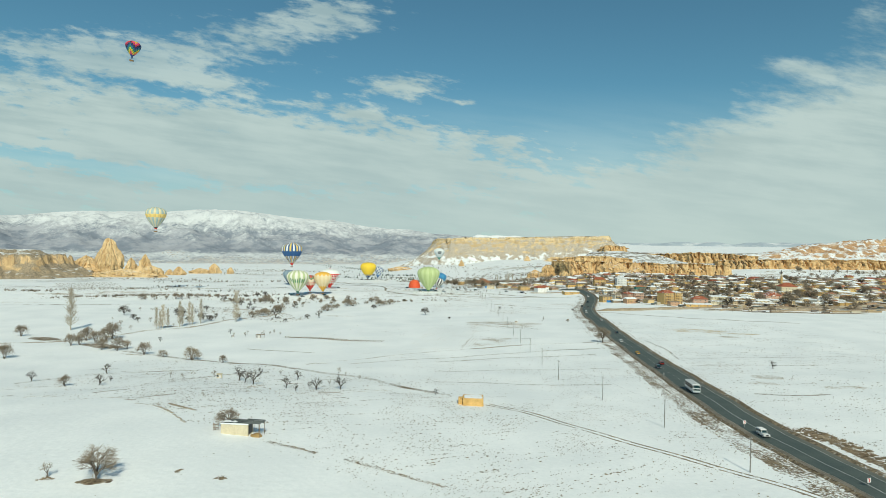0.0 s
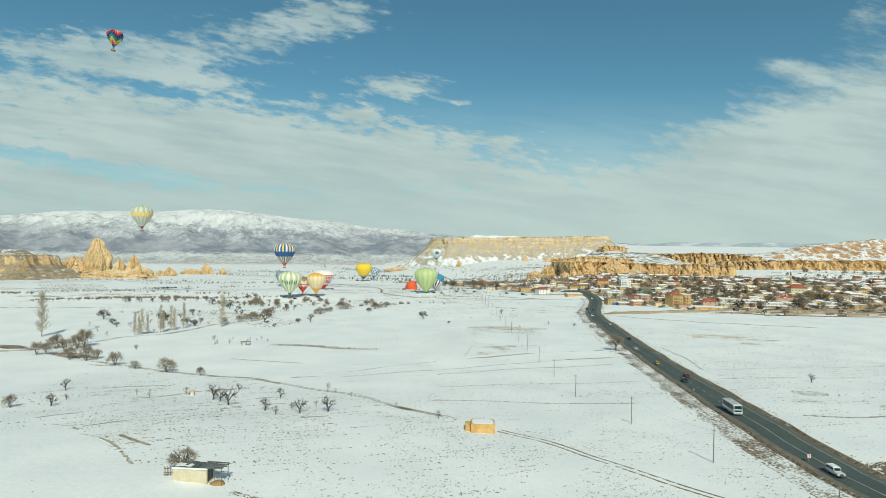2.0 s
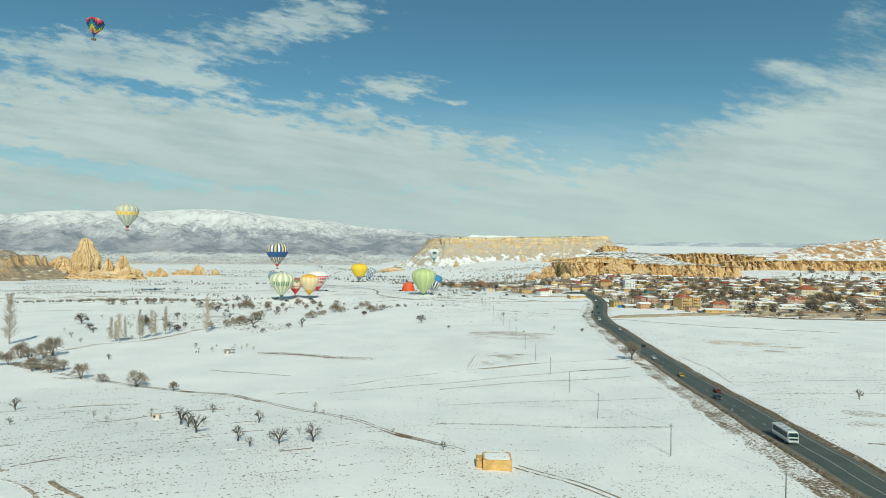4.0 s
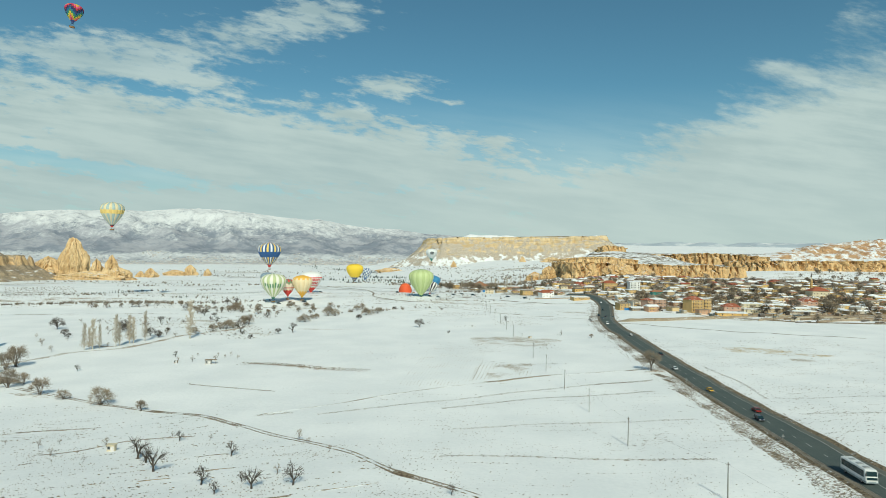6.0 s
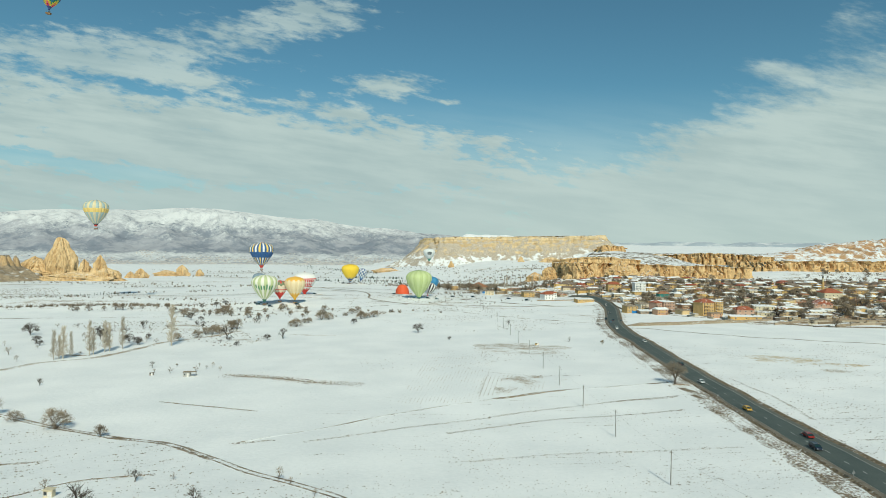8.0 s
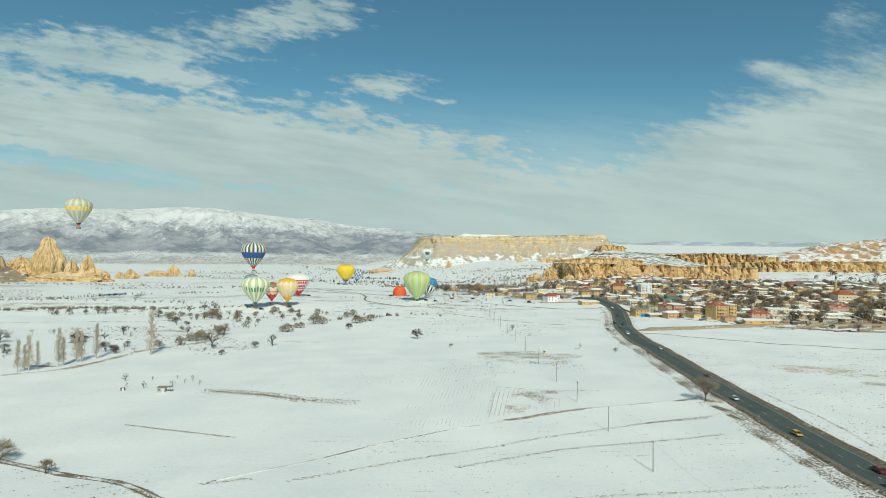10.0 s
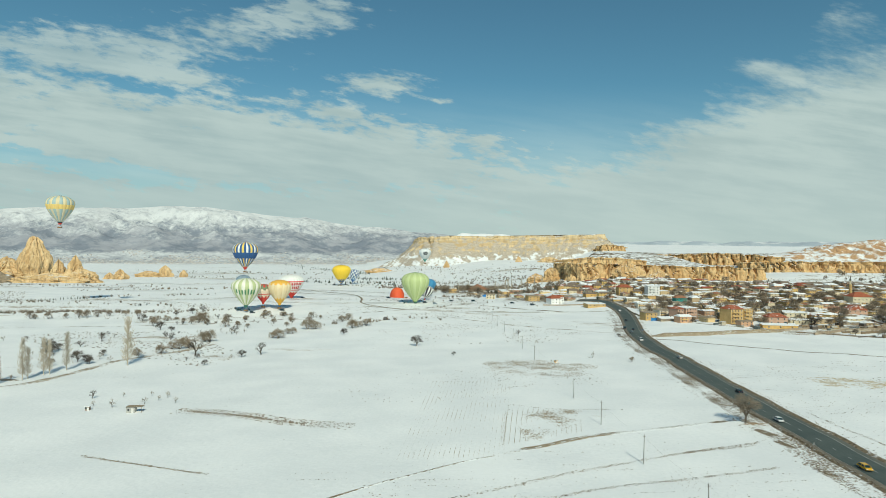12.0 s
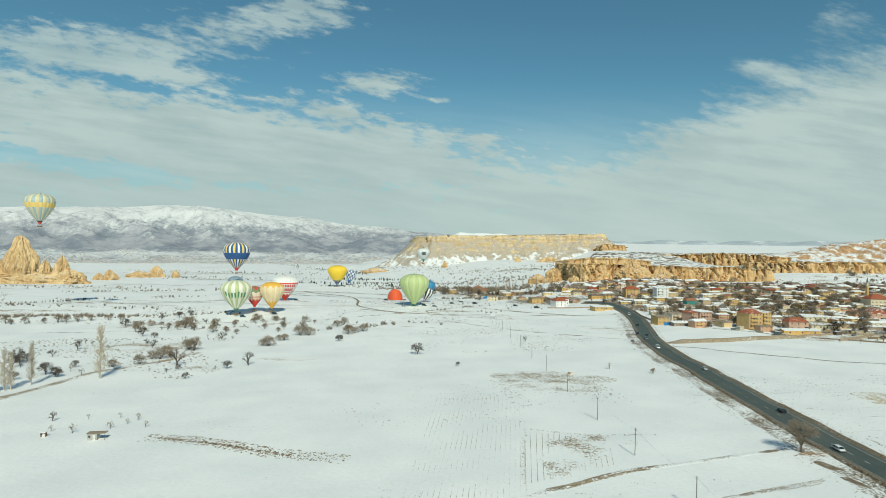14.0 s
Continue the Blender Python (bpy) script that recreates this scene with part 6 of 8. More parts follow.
BANK_X = (-150, -120, -89, -74, -64, -53, -45, -28.6, -8.5, 1.5, 20, 60)
BANK_Y = (206, 207, 198, 183, 174, 158, 150, 143, 133, 128, 118, 95)
TRACK_X = (-151, -129, -104, -82, -62, -44, -23.5, -5.6, 10.3, 23, 35, 52, 68, 90)
TRACK_Y = (349, 336, 319.5, 305.4, 294, 277, 256.8, 240.8, 220.4, 207.3, 194, 171.8, 146.5, 112)


def road_x(y):
    return np.interp(y, [p[1] for p in ROAD[:20]], [p[0] for p in ROAD[:20]])


def in_orchard(x, y):
    return np.interp(x, BANK_X, BANK_Y) + 1.5 < y < np.interp(x, TRACK_X, TRACK_Y) - 3


def in_rows(x, y):
    """The field of stubs between the poplars and the far hedge."""
    low = np.interp(x, (-235, -209, -140, -116, -85, -75), (600, 579, 548, 505, 496, 520))
    return low < y < np.interp(x, (-235, -215, -133, -81, -75), (626, 644, 635, 545, 530))


tussocks(furrow_specks(in_orchard, -140, 60, 112, 320, 22, 3.2, 0.05, 0.30, 0.10) + furrow_specks(in_orchard, -140, 60, 112, 320, 24, 7.0, 0.08, 0.42, 0.22), "dry_grass", "broken lines of clods and dry grass across the orchard slope")
tussocks(furrow_specks(lambda x, y: x > road_x(y) + 9, 120, 300, 140, 470, 8, 5.0, 0.06, 0.34, 0.22) + furrow_specks(lambda x, y: np.interp(x, (-20, 23, 90), (262, 214, 130)) < y and x < road_x(y) - 14, -20, 140, 150, 345, -3, 5.0, 0.05, 0.28, 0.24), "dry_grass", "broken lines of clods across the roadside fields")
tussocks([(-33.2 + r_.gauss(0, 0.5), 121.1 + r_.gauss(0, 0.3), r_.uniform(0.4, 0.8)) for _ in range(10)] + [(-42.6 + r_.gauss(0, 0.5), 124.1 + r_.gauss(0, 0.4), r_.uniform(0.1, 0.3)) for _ in range(14)]
         + [(-66.3 + r_.gauss(0, 0.6), 121.6 + r_.gauss(0, 0.4), r_.uniform(0.2, 0.5)) for _ in range(16)], "dry_grass", "small mounds of brown grass in smooth snow")
tussocks(beside([(-71.1, 400), (-56.2, 394.5), (-42.4, 387), (-32.8, 380.6), (-20.3, 373.6), (-4.5, 367)], 1100, -4.0, 4.0, 0.08, 0.42) + beside([(-66, 398.5), (-56.2, 393.6), (-42.4, 386.4), (-32.8, 380.2), (-20.3, 373)], 500, -0.9, 0.9, 0.12, 0.5), "dry_grass", "strip of weeds and clods between two snowy fields")
tussocks(scatter(7000, -75, 100, 95, 200, 0.04, 0.22, 0.07, 0.15) + scatter(300, -75, 100, 95, 200, 0.1, 0.36, 0.06, 0.22) + scatter(2500, -110, 20, 190, 250, 0.04, 0.22, 0.06, 0.1) + scatter(2500, 0, 105, 185, 320, 0.04, 0.18, 0.05, 0.15), "dry_grass", "brown grass tufts and clods poking through snow")
tussocks([(x + r_.gauss(0, 0.9), y + r_.gauss(0, 0.7), r_.uniform(0.28, 0.85)) for y in np.arange(490, 645, 4.2) for x in np.arange(-238, -72, 3.6) if r_.random() < 0.75 and in_rows(x, y) and noise.noise(Vector((x * 0.03, y * 0.03, 9))) > -0.25]
         + [(-523 + 70 * k / 17 + (115 - 5 * k / 17) * f / 30 + r_.gauss(0, 1.0), 977 + 36 * k / 17 - (195 + 15 * k / 17) * f / 30 + r_.gauss(0, 1.0), r_.uniform(0.5, 1.1)) for k in range(18) for f in range(31) if r_.random() < 0.85]
         + scatter(600, -420, -150, 720, 830, 0.4, 0.9, 0.02) + scatter(260, -30, 60, 400, 470, 0.1, 0.3), "dry_grass", "rows of dry stubs in a snowy field")
tussocks(beside([p for p in ROAD if p[1] < 740], 2200, -20, -9.0, 0.08, 0.38) + beside([p for p in ROAD if p[1] < 740], 1800, 5.8, 10, 0.10, 0.34) + beside([p for p in ROAD if p[1] < 500], 1200, 12, 45, 0.07, 0.28) + scatter(3400, 128, 300, 170, 460, 0.08, 0.34, 0.04, 0.1),
         "dry_grass", "brown dry grass along the road's verges")
rows_of = (
    ([(20, 268.3), (55.7, 273.6), (80, 274.4), (106.5, 273.5)], 240), ([(23, 295.8), (51.8, 308), (81.6, 313.4), (113, 318.3)], 420), ([(-20, 288), (24.6, 308.6), (47, 318.3), (71, 326.2), (94.5, 332.4), (119, 337)], 520), ([(92.6, 332), (100, 334), (112, 337), (121.6, 339)], 160),
    ([(39, 337), (53, 343.5), (72, 351), (90.5, 354.6), (108.7, 359), (130, 363.5)], 380), ([(17, 239.8), (36, 239), (54.3, 236.2), (72.5, 233.7), (89, 231.5)], 300), ([(-82, 351), (-66.6, 343), (-53.4, 335.6), (-41, 329.3)], 160), 
    ([(133.4, 208.4), (147, 204), (160, 204.3)], 220), ([(-41, 288.5), (-28.6, 291)], 50), ([(150.3, 302.3), (168.5, 299.4), (193.2, 299.8), (244.5, 301.2)], 200), ([(145.8, 275.3), (169.1, 273.6), (208.8, 271.7)], 160), ([(162.5, 369.6), (160.2, 345.8), (157.9, 327.9), (150.1, 300)], 220),
    ([(-28.6, 143.2), (-20.5, 139.4), (-16.6, 137)], 110), ([(-10, 134), (-5.4, 131.4), (1.5, 127.7), (12, 121.5)], 150), ([(-113.2, 271.9), (-104.7, 277.3), (-85.5, 280)], 160), ([(-143.8, 241.4), (-138.3, 252.7), (-126.2, 266.7)], 160), ([(-87.8, 245.3), (-78.4, 249.7), (-70.2, 258.9), (-52, 262)], 160), ([(68, 715), (94, 684), (117, 655), (139, 633), (161, 617), (182, 597)], 320),
    ([(54.6, 393), (70, 386), (96, 382)], 70), ([(54.6, 393), (47, 367), (40.4, 341)], 50),
)
for pts, count in rows_of:
    tussocks(beside(pts, int(count * 2.4), -0.7, 0.7, 0.05, 0.26), "dry_grass", "row of clods and weeds along a field's edge")
tussocks(beside([(119, 164), (119.5, 150), (120, 138), (118, 124)], 520, -3.2, 3.4, 0.2, 1.0) + beside([(123, 321), (118.5, 286), (113, 260), (105, 222.4), (98.4, 192.7), (93, 169), (92.2, 157), (92.6, 146), (93, 136), (92.6, 126), (91, 116)], 1300, -1.2, 1.2, 0.1, 0.5), "dry_grass", "dark clods and weeds beside the road")
tussocks(beside([p for p in ROAD if p[1] < 700], 3200, ROAD_RIGHT + 0.4, ROAD_RIGHT + 2.0, 0.12, 0.5) + beside([p for p in ROAD if p[1] < 700], 900, -ROAD_HALF - 1.8, -ROAD_HALF - 0.8, 0.08, 0.3), "dry_grass", "dead brown grass along the asphalt's edge")
tussocks(scatter(260, 122, 145, 104, 150, 0.12, 0.5, 0.05, -0.1), "dry_grass", "clods of bare earth beside the road")
tussocks(scatter(900, 40, 170, 560, 720, 0.2, 0.6, 0.03, 0.1) + scatter(700, -40, 110, 700, 900, 0.3, 0.8, 0.02, 0.1) + scatter(400, 60, 110, 425, 480, 0.15, 0.4), "dry_grass", "brown weeds on snowy fields")


# ---- the village ----
def window_mesh(w=1.05, h=1.35):
    """A window with its frame, proud of the wall that it is set on; faces -y."""
    bm = bmesh.new()
    box(bm, -w / 2, w / 2, -0.10, 0.02, 0, h)
    bm.faces.ensure_lookup_table()
    front = min(bm.faces, key=lambda f: f.calc_center_median().y)
    bmesh.ops.inset_individual(bm, faces=[front], thickness=0.11, depth=-0.06)
    front.material_index = 1
    me = bpy.data.meshes.new("window")
    bm.to_mesh(me)
    bm.free()
    me.materials.append(M["frame"])
    me.materials.append(M["pane"])
    return me


WINDOW, WIDE_WINDOW = window_mesh(), window_mesh(1.9, 1.4)


def set_windows(base, w, d, z, count, mesh=None, side=0):
    """Windows in one row: on the front (0), the right (1) or the left (2) wall."""
    span = w if side == 0 else d
    for k in range(count):
        at = -span / 2 + span * (k + 0.5) / count
        ob = new("window", mesh or WINDOW)
        ob.parent = base
        if side == 0:
            ob.matrix_basis = Matrix.Translation((at, -d / 2, z))
        else:
            s = 1 if side == 1 else -1
            ob.matrix_basis = Matrix.Translation((s * w / 2, at, z)) @ Matrix.Rotation(s * math.pi / 2, 4, "Z")


def hip(bm, w, d, z, high, eave=0.5, ridge=0.45):
    """A hipped roof with its underside."""
    a, b = w / 2 + eave, d / 2 + eave
    r = a * ridge
    low = [bm.verts.new(p) for p in ((-a, -b, z), (a, -b, z), (a, b, z), (-a, b, z))]
    mid = [bm.verts.new((v.co.x, v.co.y, z + 0.18)) for v in low]
    top = [bm.verts.new((-r, 0, z + high)), bm.verts.new((r, 0, z + high))]
    bm.faces.new(low[::-1])
    for i in range(4):
        bm.faces.new((low[i], low[(i + 1) % 4], mid[(i + 1) % 4], mid[i]))
    bm.faces.new((mid[0], mid[1], top[1], top[0]))
    bm.faces.new((mid[1], mid[2], top[1]))
    bm.faces.new((mid[2], mid[3], top[0], top[1]))
    bm.faces.new((mid[3], mid[0], top[0]))


def house(label, w, d, storeys, roof, wall="plaster", cols=3, balconies=0, group="houses of the village", annex=False, sides=True, roofmat=None):
    """A village house: wall, roof, door, windows, chimney, and a balcony where it has one."""
    h = 2.95 * storeys + 0.3
    base = tagged(empty("house"), label, "house", group)
    bm = bmesh.new()
    box(bm, -w / 2, w / 2, -d / 2, d / 2, -2.5, h)
    if annex:
        box(bm, w / 2 - 0.01, w / 2 + 3.6, -d / 2 + 0.8, d / 2 - 1.5, -2.5, h * 0.55)
    part("wall", bm, M[wall], base)
    bm = bmesh.new()
    if roof == "hip":
        hip(bm, w, d, h, 0.24 * min(w, d) + 0.4)
        part("roof", bm, M[roofmat or "rooftile"], base)
    elif roof == "gable":
        e = 0.45
        prism(bm, [(-w / 2 - e, h), (w / 2 + e, h), (w / 2 + e, h + 0.18), (0, h + 0.26 * w), (-w / 2 - e, h + 0.18)], -d / 2 - e, d / 2 + e)
        part("roof", bm, M[roofmat or "rooftile"], base)
    elif roof == "long":
        e, g = 0.5, 0.22 * d
        prism(bm, [(-d / 2 - e, h), (d / 2 + e, h), (d / 2 + e, h + 0.2), (0, h + 0.2 + g), (-d / 2 - e, h + 0.2)], -w / 2 - e, w / 2 + e)
        bmesh.ops.rotate(bm, verts=bm.verts[:], cent=(0, 0, 0), matrix=Matrix.Rotation(math.pi / 2, 3, "Z"))
        part("roof", bm, M[roofmat or "flatroof"], base)
    else:
        e, up = 0.45, 1.5 if roof == "lean" else 0.9
        verts = [bm.verts.new((sx * (w / 2 + e), sy * (d / 2 + e), h + dz + (up if sy > 0 else 0.0))) for dz in (0, 0.3) for sx, sy in ((-1, -1), (1, -1), (1, 1), (-1, 1))]
        for q in ((3, 2, 1, 0), (4, 5, 6, 7), (0, 1, 5, 4), (1, 2, 6, 5), (2, 3, 7, 6), (3, 0, 4, 7)):
            bm.faces.new([verts[k] for k in q])
        part("roof", bm, M["flatroof"], base)
        bm = bmesh.new()
        for x in (-w / 2, w / 2 - 0.25):
            verts = [bm.verts.new((x + dx, y, z)) for dx in (0, 0.25) for y, z in ((-d / 2, h - 0.05), (d / 2, h - 0.05), (d / 2, h + up * 0.95))]
            for q in ((0, 2, 1), (3, 4, 5), (0, 1, 4, 3), (1, 2, 5, 4), (2, 0, 3, 5)):
                bm.faces.new([verts[k] for k in q])
        box(bm, -w / 2 + 0.25, w / 2 - 0.25, d / 2 - 0.25, d / 2, h - 0.05, h + up * 0.9)
        part("gable_wall", bm, M[wall], base)
    for s in range(storeys):
        z = 0.3 + 2.95 * s + 0.95
        set_windows(base, w, d, z, cols)
        if sides:
            set_windows(base, w, d, z, max(1, cols - 2), None, 1 if not annex else 2)
    bm = bmesh.new()
    box(bm, -0.5, 0.5, -0.09, 0.02, 0, 2.1, 0.02)
    part("door", bm, M["wood"], base).matrix_basis = Matrix.Translation((w * 0.5 / cols * (0 if cols % 2 == 0 else 2) - 0.0, -d / 2, 0.0))
    bm = bmesh.new()
    box(bm, -0.3, 0.3, -0.3, 0.3, h - 0.5, h + 2.1, 0.04)
    box(bm, -0.4, 0.4, -0.4, 0.4, h + 2.1, h + 2.25)
    part("chimney", bm, M["stone"], base).matrix_basis = Matrix.Translation((w * 0.27, d * 0.15, 0))
    for k in range(balconies):
        bm = bmesh.new()
        z = 0.3 + 2.95 * (k + 1)
        box(bm, -w * 0.42, w * 0.1, -d / 2 - 1.3, -d / 2, z - 0.15, z)
        box(bm, -w * 0.42, w * 0.1, -d / 2 - 1.3, -d / 2 - 1.2, z, z + 0.9)
        for x in (-w * 0.42, w * 0.1 - 0.1):
            box(bm, x, x + 0.1, -d / 2 - 1.2, -d / 2, z, z + 0.9)
        part("balcony", bm, M[wall], base)
    return base


def put(ob, x, y, turn=0.0, scale=1.0, sink=0.0):
    ob.matrix_basis = Matrix.Translation((x, y, ground_z(x, y) - sink)) @ Matrix.Rotation(radians(turn), 4, "Z") @ Matrix.Diagonal((scale, scale, scale, 1))
    return ob


PATTERNS = [
    house("plastered two-storey village house with a flat snowy roof", 11, 9, 2, "flat"),
    house("low plastered village house with a long snowy roof", 13, 8, 1, "long", cols=3, annex=True, sides=False),
    house("two-storey village house with a hipped tiled roof under snow", 11, 10, 2, "hip"),
    house("small village house with a snowy gabled roof", 8.5, 11, 1, "gable", cols=2, sides=False),
    house("two-storey village house with a balcony and snowy roof", 12, 9, 2, "long", cols=3, balconies=1),
    house("single-storey house with a hipped red-tiled roof, partly snowy", 12, 9, 1, "hip", cols=3),
    house("two-storey house with a snowy gabled roof", 9, 11, 2, "gable", cols=2, sides=False),
    house("long low stone house with a sloping snowy roof", 16, 7, 1, "lean", "stone", cols=4, sides=False),
    house("three-storey plastered house with balconies and flat roof", 11, 10, 3, "flat", cols=3, balconies=2),
]
TAKEN = []


def clear_of(x, y, gap):
    return all((x - a) ** 2 + (y - b) ** 2 > (gap + c) ** 2 for a, b, c in TAKEN)


def special(ob, x, y, turn=0.0, room=9.0):
    TAKEN.append((x, y, room))
    return put(ob, x, y, turn)


special(house("four-storey ochre apartment house with red hipped roof and balconies", 13, 12, 4, "hip", "ochre", 4, 3, roofmat="redtile"), 300, 628, 14, 8)
special(house("four-storey ochre apartment wing with a snowy flat roof", 10, 12, 4, "flat", "ochre", 3, 3), 313, 633, 14, 8)
special(house("pink plastered house with a red hipped roof", 15, 11, 2, "hip", "pink", 3, roofmat="redtile"), 335, 622, -12, 9)
special(house("long cream house with a snowy flat roof", 20, 10, 2, "flat", "cream", 5), 372, 650, -8, 10)
special(house("pale stone house with a flat snowy roof", 19, 9, 1, "flat", "cream", 4), 357, 622, -10, 9)
special(house("low ochre stone store with a flat roof", 26, 7, 1, "flat", "adobe", 3, sides=False), 322, 600, -14, 8)
special(house("pink and cream twin house with a tower-like front", 14, 11, 3, "flat", "pink", 4, 2), 283, 668, 20, 9)
special(house("narrow pink house with a red pointed roof", 7, 10, 3, "hip", "pink", 2, roofmat="redtile"), 271, 664, 20, 5)
special(house("ochre two-storey house with a snowy flat roof", 12, 9, 2, "flat", "ochre", 3), 247, 668, 10, 7)
special(house("yellow house with a bright red hipped roof", 16, 12, 3, "hip", "ochre", 4, 1, roofmat="redtile"), 300, 838, -6, 10)
special(house("white four-storey house with balconies and flat roof", 13, 12, 4, "flat", "white", 3, 3), 322, 812, -6, 10)
special(house("low yellow house with a flat snowy roof", 20, 11, 1, "flat", "ochre", 4), 237, 770, 5, 11)
special(house("white house with a red gabled roof", 13, 12, 2, "hip", "white", 3, roofmat="redtile"), 207, 815, 12, 9)
special(house("small red-roofed wing of a white house", 8, 9, 2, "gable", "white", 2, roofmat="redtile"), 217, 828, 12, 5)
special(house("yellow two-storey house with a flat roof", 14, 10, 2, "flat", "ochre", 3), 192, 850, 8, 8)
special(house("yellow house beside dark firs", 10, 9, 2, "flat", "ochre", 2), 178, 935, 4, 7)
special(house("small yellow house among bare trees", 10, 8, 2, "flat", "ochre", 2), 118, 1000, 0, 7)
special(house("teal-painted house with a snowy roof", 12, 9, 2, "hip", "teal", 4), 327, 760, -4, 8)
special(house("pink house with a red gabled roof", 18, 11, 2, "gable", "pink", 4, roofmat="redtile"), 452, 672, -10, 10)
special(house("long low barracks with a snowy roof and red wall", 40, 9, 1, "flat", "pink", 7), 205, 1010, -3, 16)
special(house("long low stone barn with a snowy roof", 30, 9, 1, "gable", "stone", 5), 160, 1030, -3, 14)

r_ = random.Random(5)


def edge(x, table):
    for (a, p), (b, q) in zip(table, table[1:]):
        if x <= b:
            return p + (q - p) * (x - a) / (b - a)
    return table[-1][1]


ROAD_LINE = smooth_line(ROAD, 2.0)


def road_mid(y):
    return min(ROAD_LINE, key=lambda p: abs(p.y - min(y, 800)))


FRONT = [(255, 655), (282, 615), (310, 608), (369, 614), (462, 604), (560, 628), (700, 720), (950, 880)]
BACK = [(255, 985), (330, 1010), (450, 985), (540, 925), (640, 905), (720, 915), (950, 945)]
count, BEHIND = 0, []
for i in range(42):
    for j in range(31):
        x = 262 + i * 16.5 + r_.uniform(-5.5, 5.5) + (j % 2) * 8
        y = 600 + j * 14 + r_.uniform(-5, 5)
        f, b = edge(x, FRONT), edge(x, BACK)
        mid = road_mid(y)
        if not (f < y < b) or abs(x - mid.x) < 15 and y < 810 or x > 0.93 * y + 40:
            continue
        if r_.random() < 0.04 + 0.16 * (y - f) / (b - f) or not clear_of(x, y, 4.6):
            continue
        k = r_.choices(range(len(PATTERNS)), (6, 6, 3, 4, 4, 3, 3, 4, 1))[0]
        ob = PATTERNS[k]
        m = Matrix.Translation((x, y, ground_z(x, y))) @ Matrix.Rotation(radians(r_.gauss(4, 13) + (90 if r_.random() < 0.15 else 0)), 4, "Z") @ Matrix.Diagonal((r_.uniform(0.85, 1.25), r_.uniform(0.8, 1.05), r_.uniform(0.66, 0.9), 1))
        TAKEN.append((x, y, 4.4))
        if y > 830 or x > 620 or count > 265:
            BEHIND.append((x, y, ground_z(x, y), r_.uniform(9, 14), r_.uniform(7, 10), r_.uniform(2.8, 5.0), radians(r_.gauss(4, 13))))
            continue
        if "put" in ob:
            copy_thing(ob, m)
        else:
            ob.matrix_basis = m
            ob["put"] = 1
        count += 1
for x, y in ((150, 890), (168, 905), (226, 860), (232, 835), (205, 880), (190, 905), (240, 880), (215, 905), (245, 905), (258, 930), (235, 945), (270, 960), (290, 975), (250, 985), (225, 975), (262, 1005), (190, 965), (140, 960)):
    if clear_of(x, y, 7):
        copy_thing(PATTERNS[r_.choice((0, 1, 3, 5, 7))], Matrix.Translation((x, y, ground_z(x, y))) @ Matrix.Rotation(radians(r_.gauss(5, 15)), 4, "Z"))
        TAKEN.append((x, y, 6))


for k in range(420):
    x, y = r_.uniform(262, 640), r_.uniform(605, 900)
    if edge(x, FRONT) - 6 < y < edge(x, BACK) and clear_of(x, y, 1.2) and abs(x - road_mid(y).x) > 14:
        plant(r_.choice(("dark", "brown", "brown", "orchard", "sapling")), x, y, r_.uniform(4.0, 7.5), wide_=1.15)
        TAKEN.append((x, y, 3.5))


def snowy_roofs(n, place):
    """Snow on most slopes, red or grey tiles where it has slid off."""
    pick = n.add("ShaderNodeNewGeometry").outputs["Random Per Island"]
    tile = n.mix(n.step(n.math("FRACT", n.math("MULTIPLY", pick, 7.13)), 0.80, 0.82), (0.22, 0.17, 0.13), (0.32, 0.09, 0.05))
    f = n.math("MULTIPLY_ADD", n.noise(place, 0.25, 5.0, 0.6), 0.9, n.math("MULTIPLY", pick, 0.55))
    return n.mix(n.step(f, 0.60, 0.72), snow_colour(n, place), tile)


def roofs_stuff(spots):
    """Pitched roofs with eaves for the houses behind."""
    verts, faces = [], []
    for x, y, z, w, d, h, turn in spots:
        c, s, b, g = math.cos(turn), math.sin(turn), len(verts), r_.uniform(0.12, 0.24) * d
        for px, py, pz in ((-1, -1, 0), (1, -1, 0), (1, 1, 0), (-1, 1, 0), (-1, -1, 0.25), (1, -1, 0.25), (1, 1, 0.25), (-1, 1, 0.25), (-0.8, 0.1, 0.25 + g), (0.8, 0.1, 0.25 + g)):
            px, py = px * (w / 2 + 0.5), py * (d / 2 + 0.5)
            verts.append((x + c * px - s * py, y + s * px + c * py, z + h + 0.02 + pz))
        faces += [tuple(b + k for k in q) for q in ((3, 2, 1, 0), (0, 1, 5, 4), (1, 2, 6, 5), (2, 3, 7, 6), (3, 0, 4, 7), (4, 5, 9, 8), (5, 6, 9), (6, 7, 8, 9), (7, 4, 8))]
    M["roofs"] = surface("roofs_behind", snowy_roofs, 0.85, bump=0.05, grain=1.0)
    return tagged(sheet("roofs_behind", verts, faces, M["roofs"]), "snowy roofs of crowded houses below the cliff", "roofs", kind="stuff")


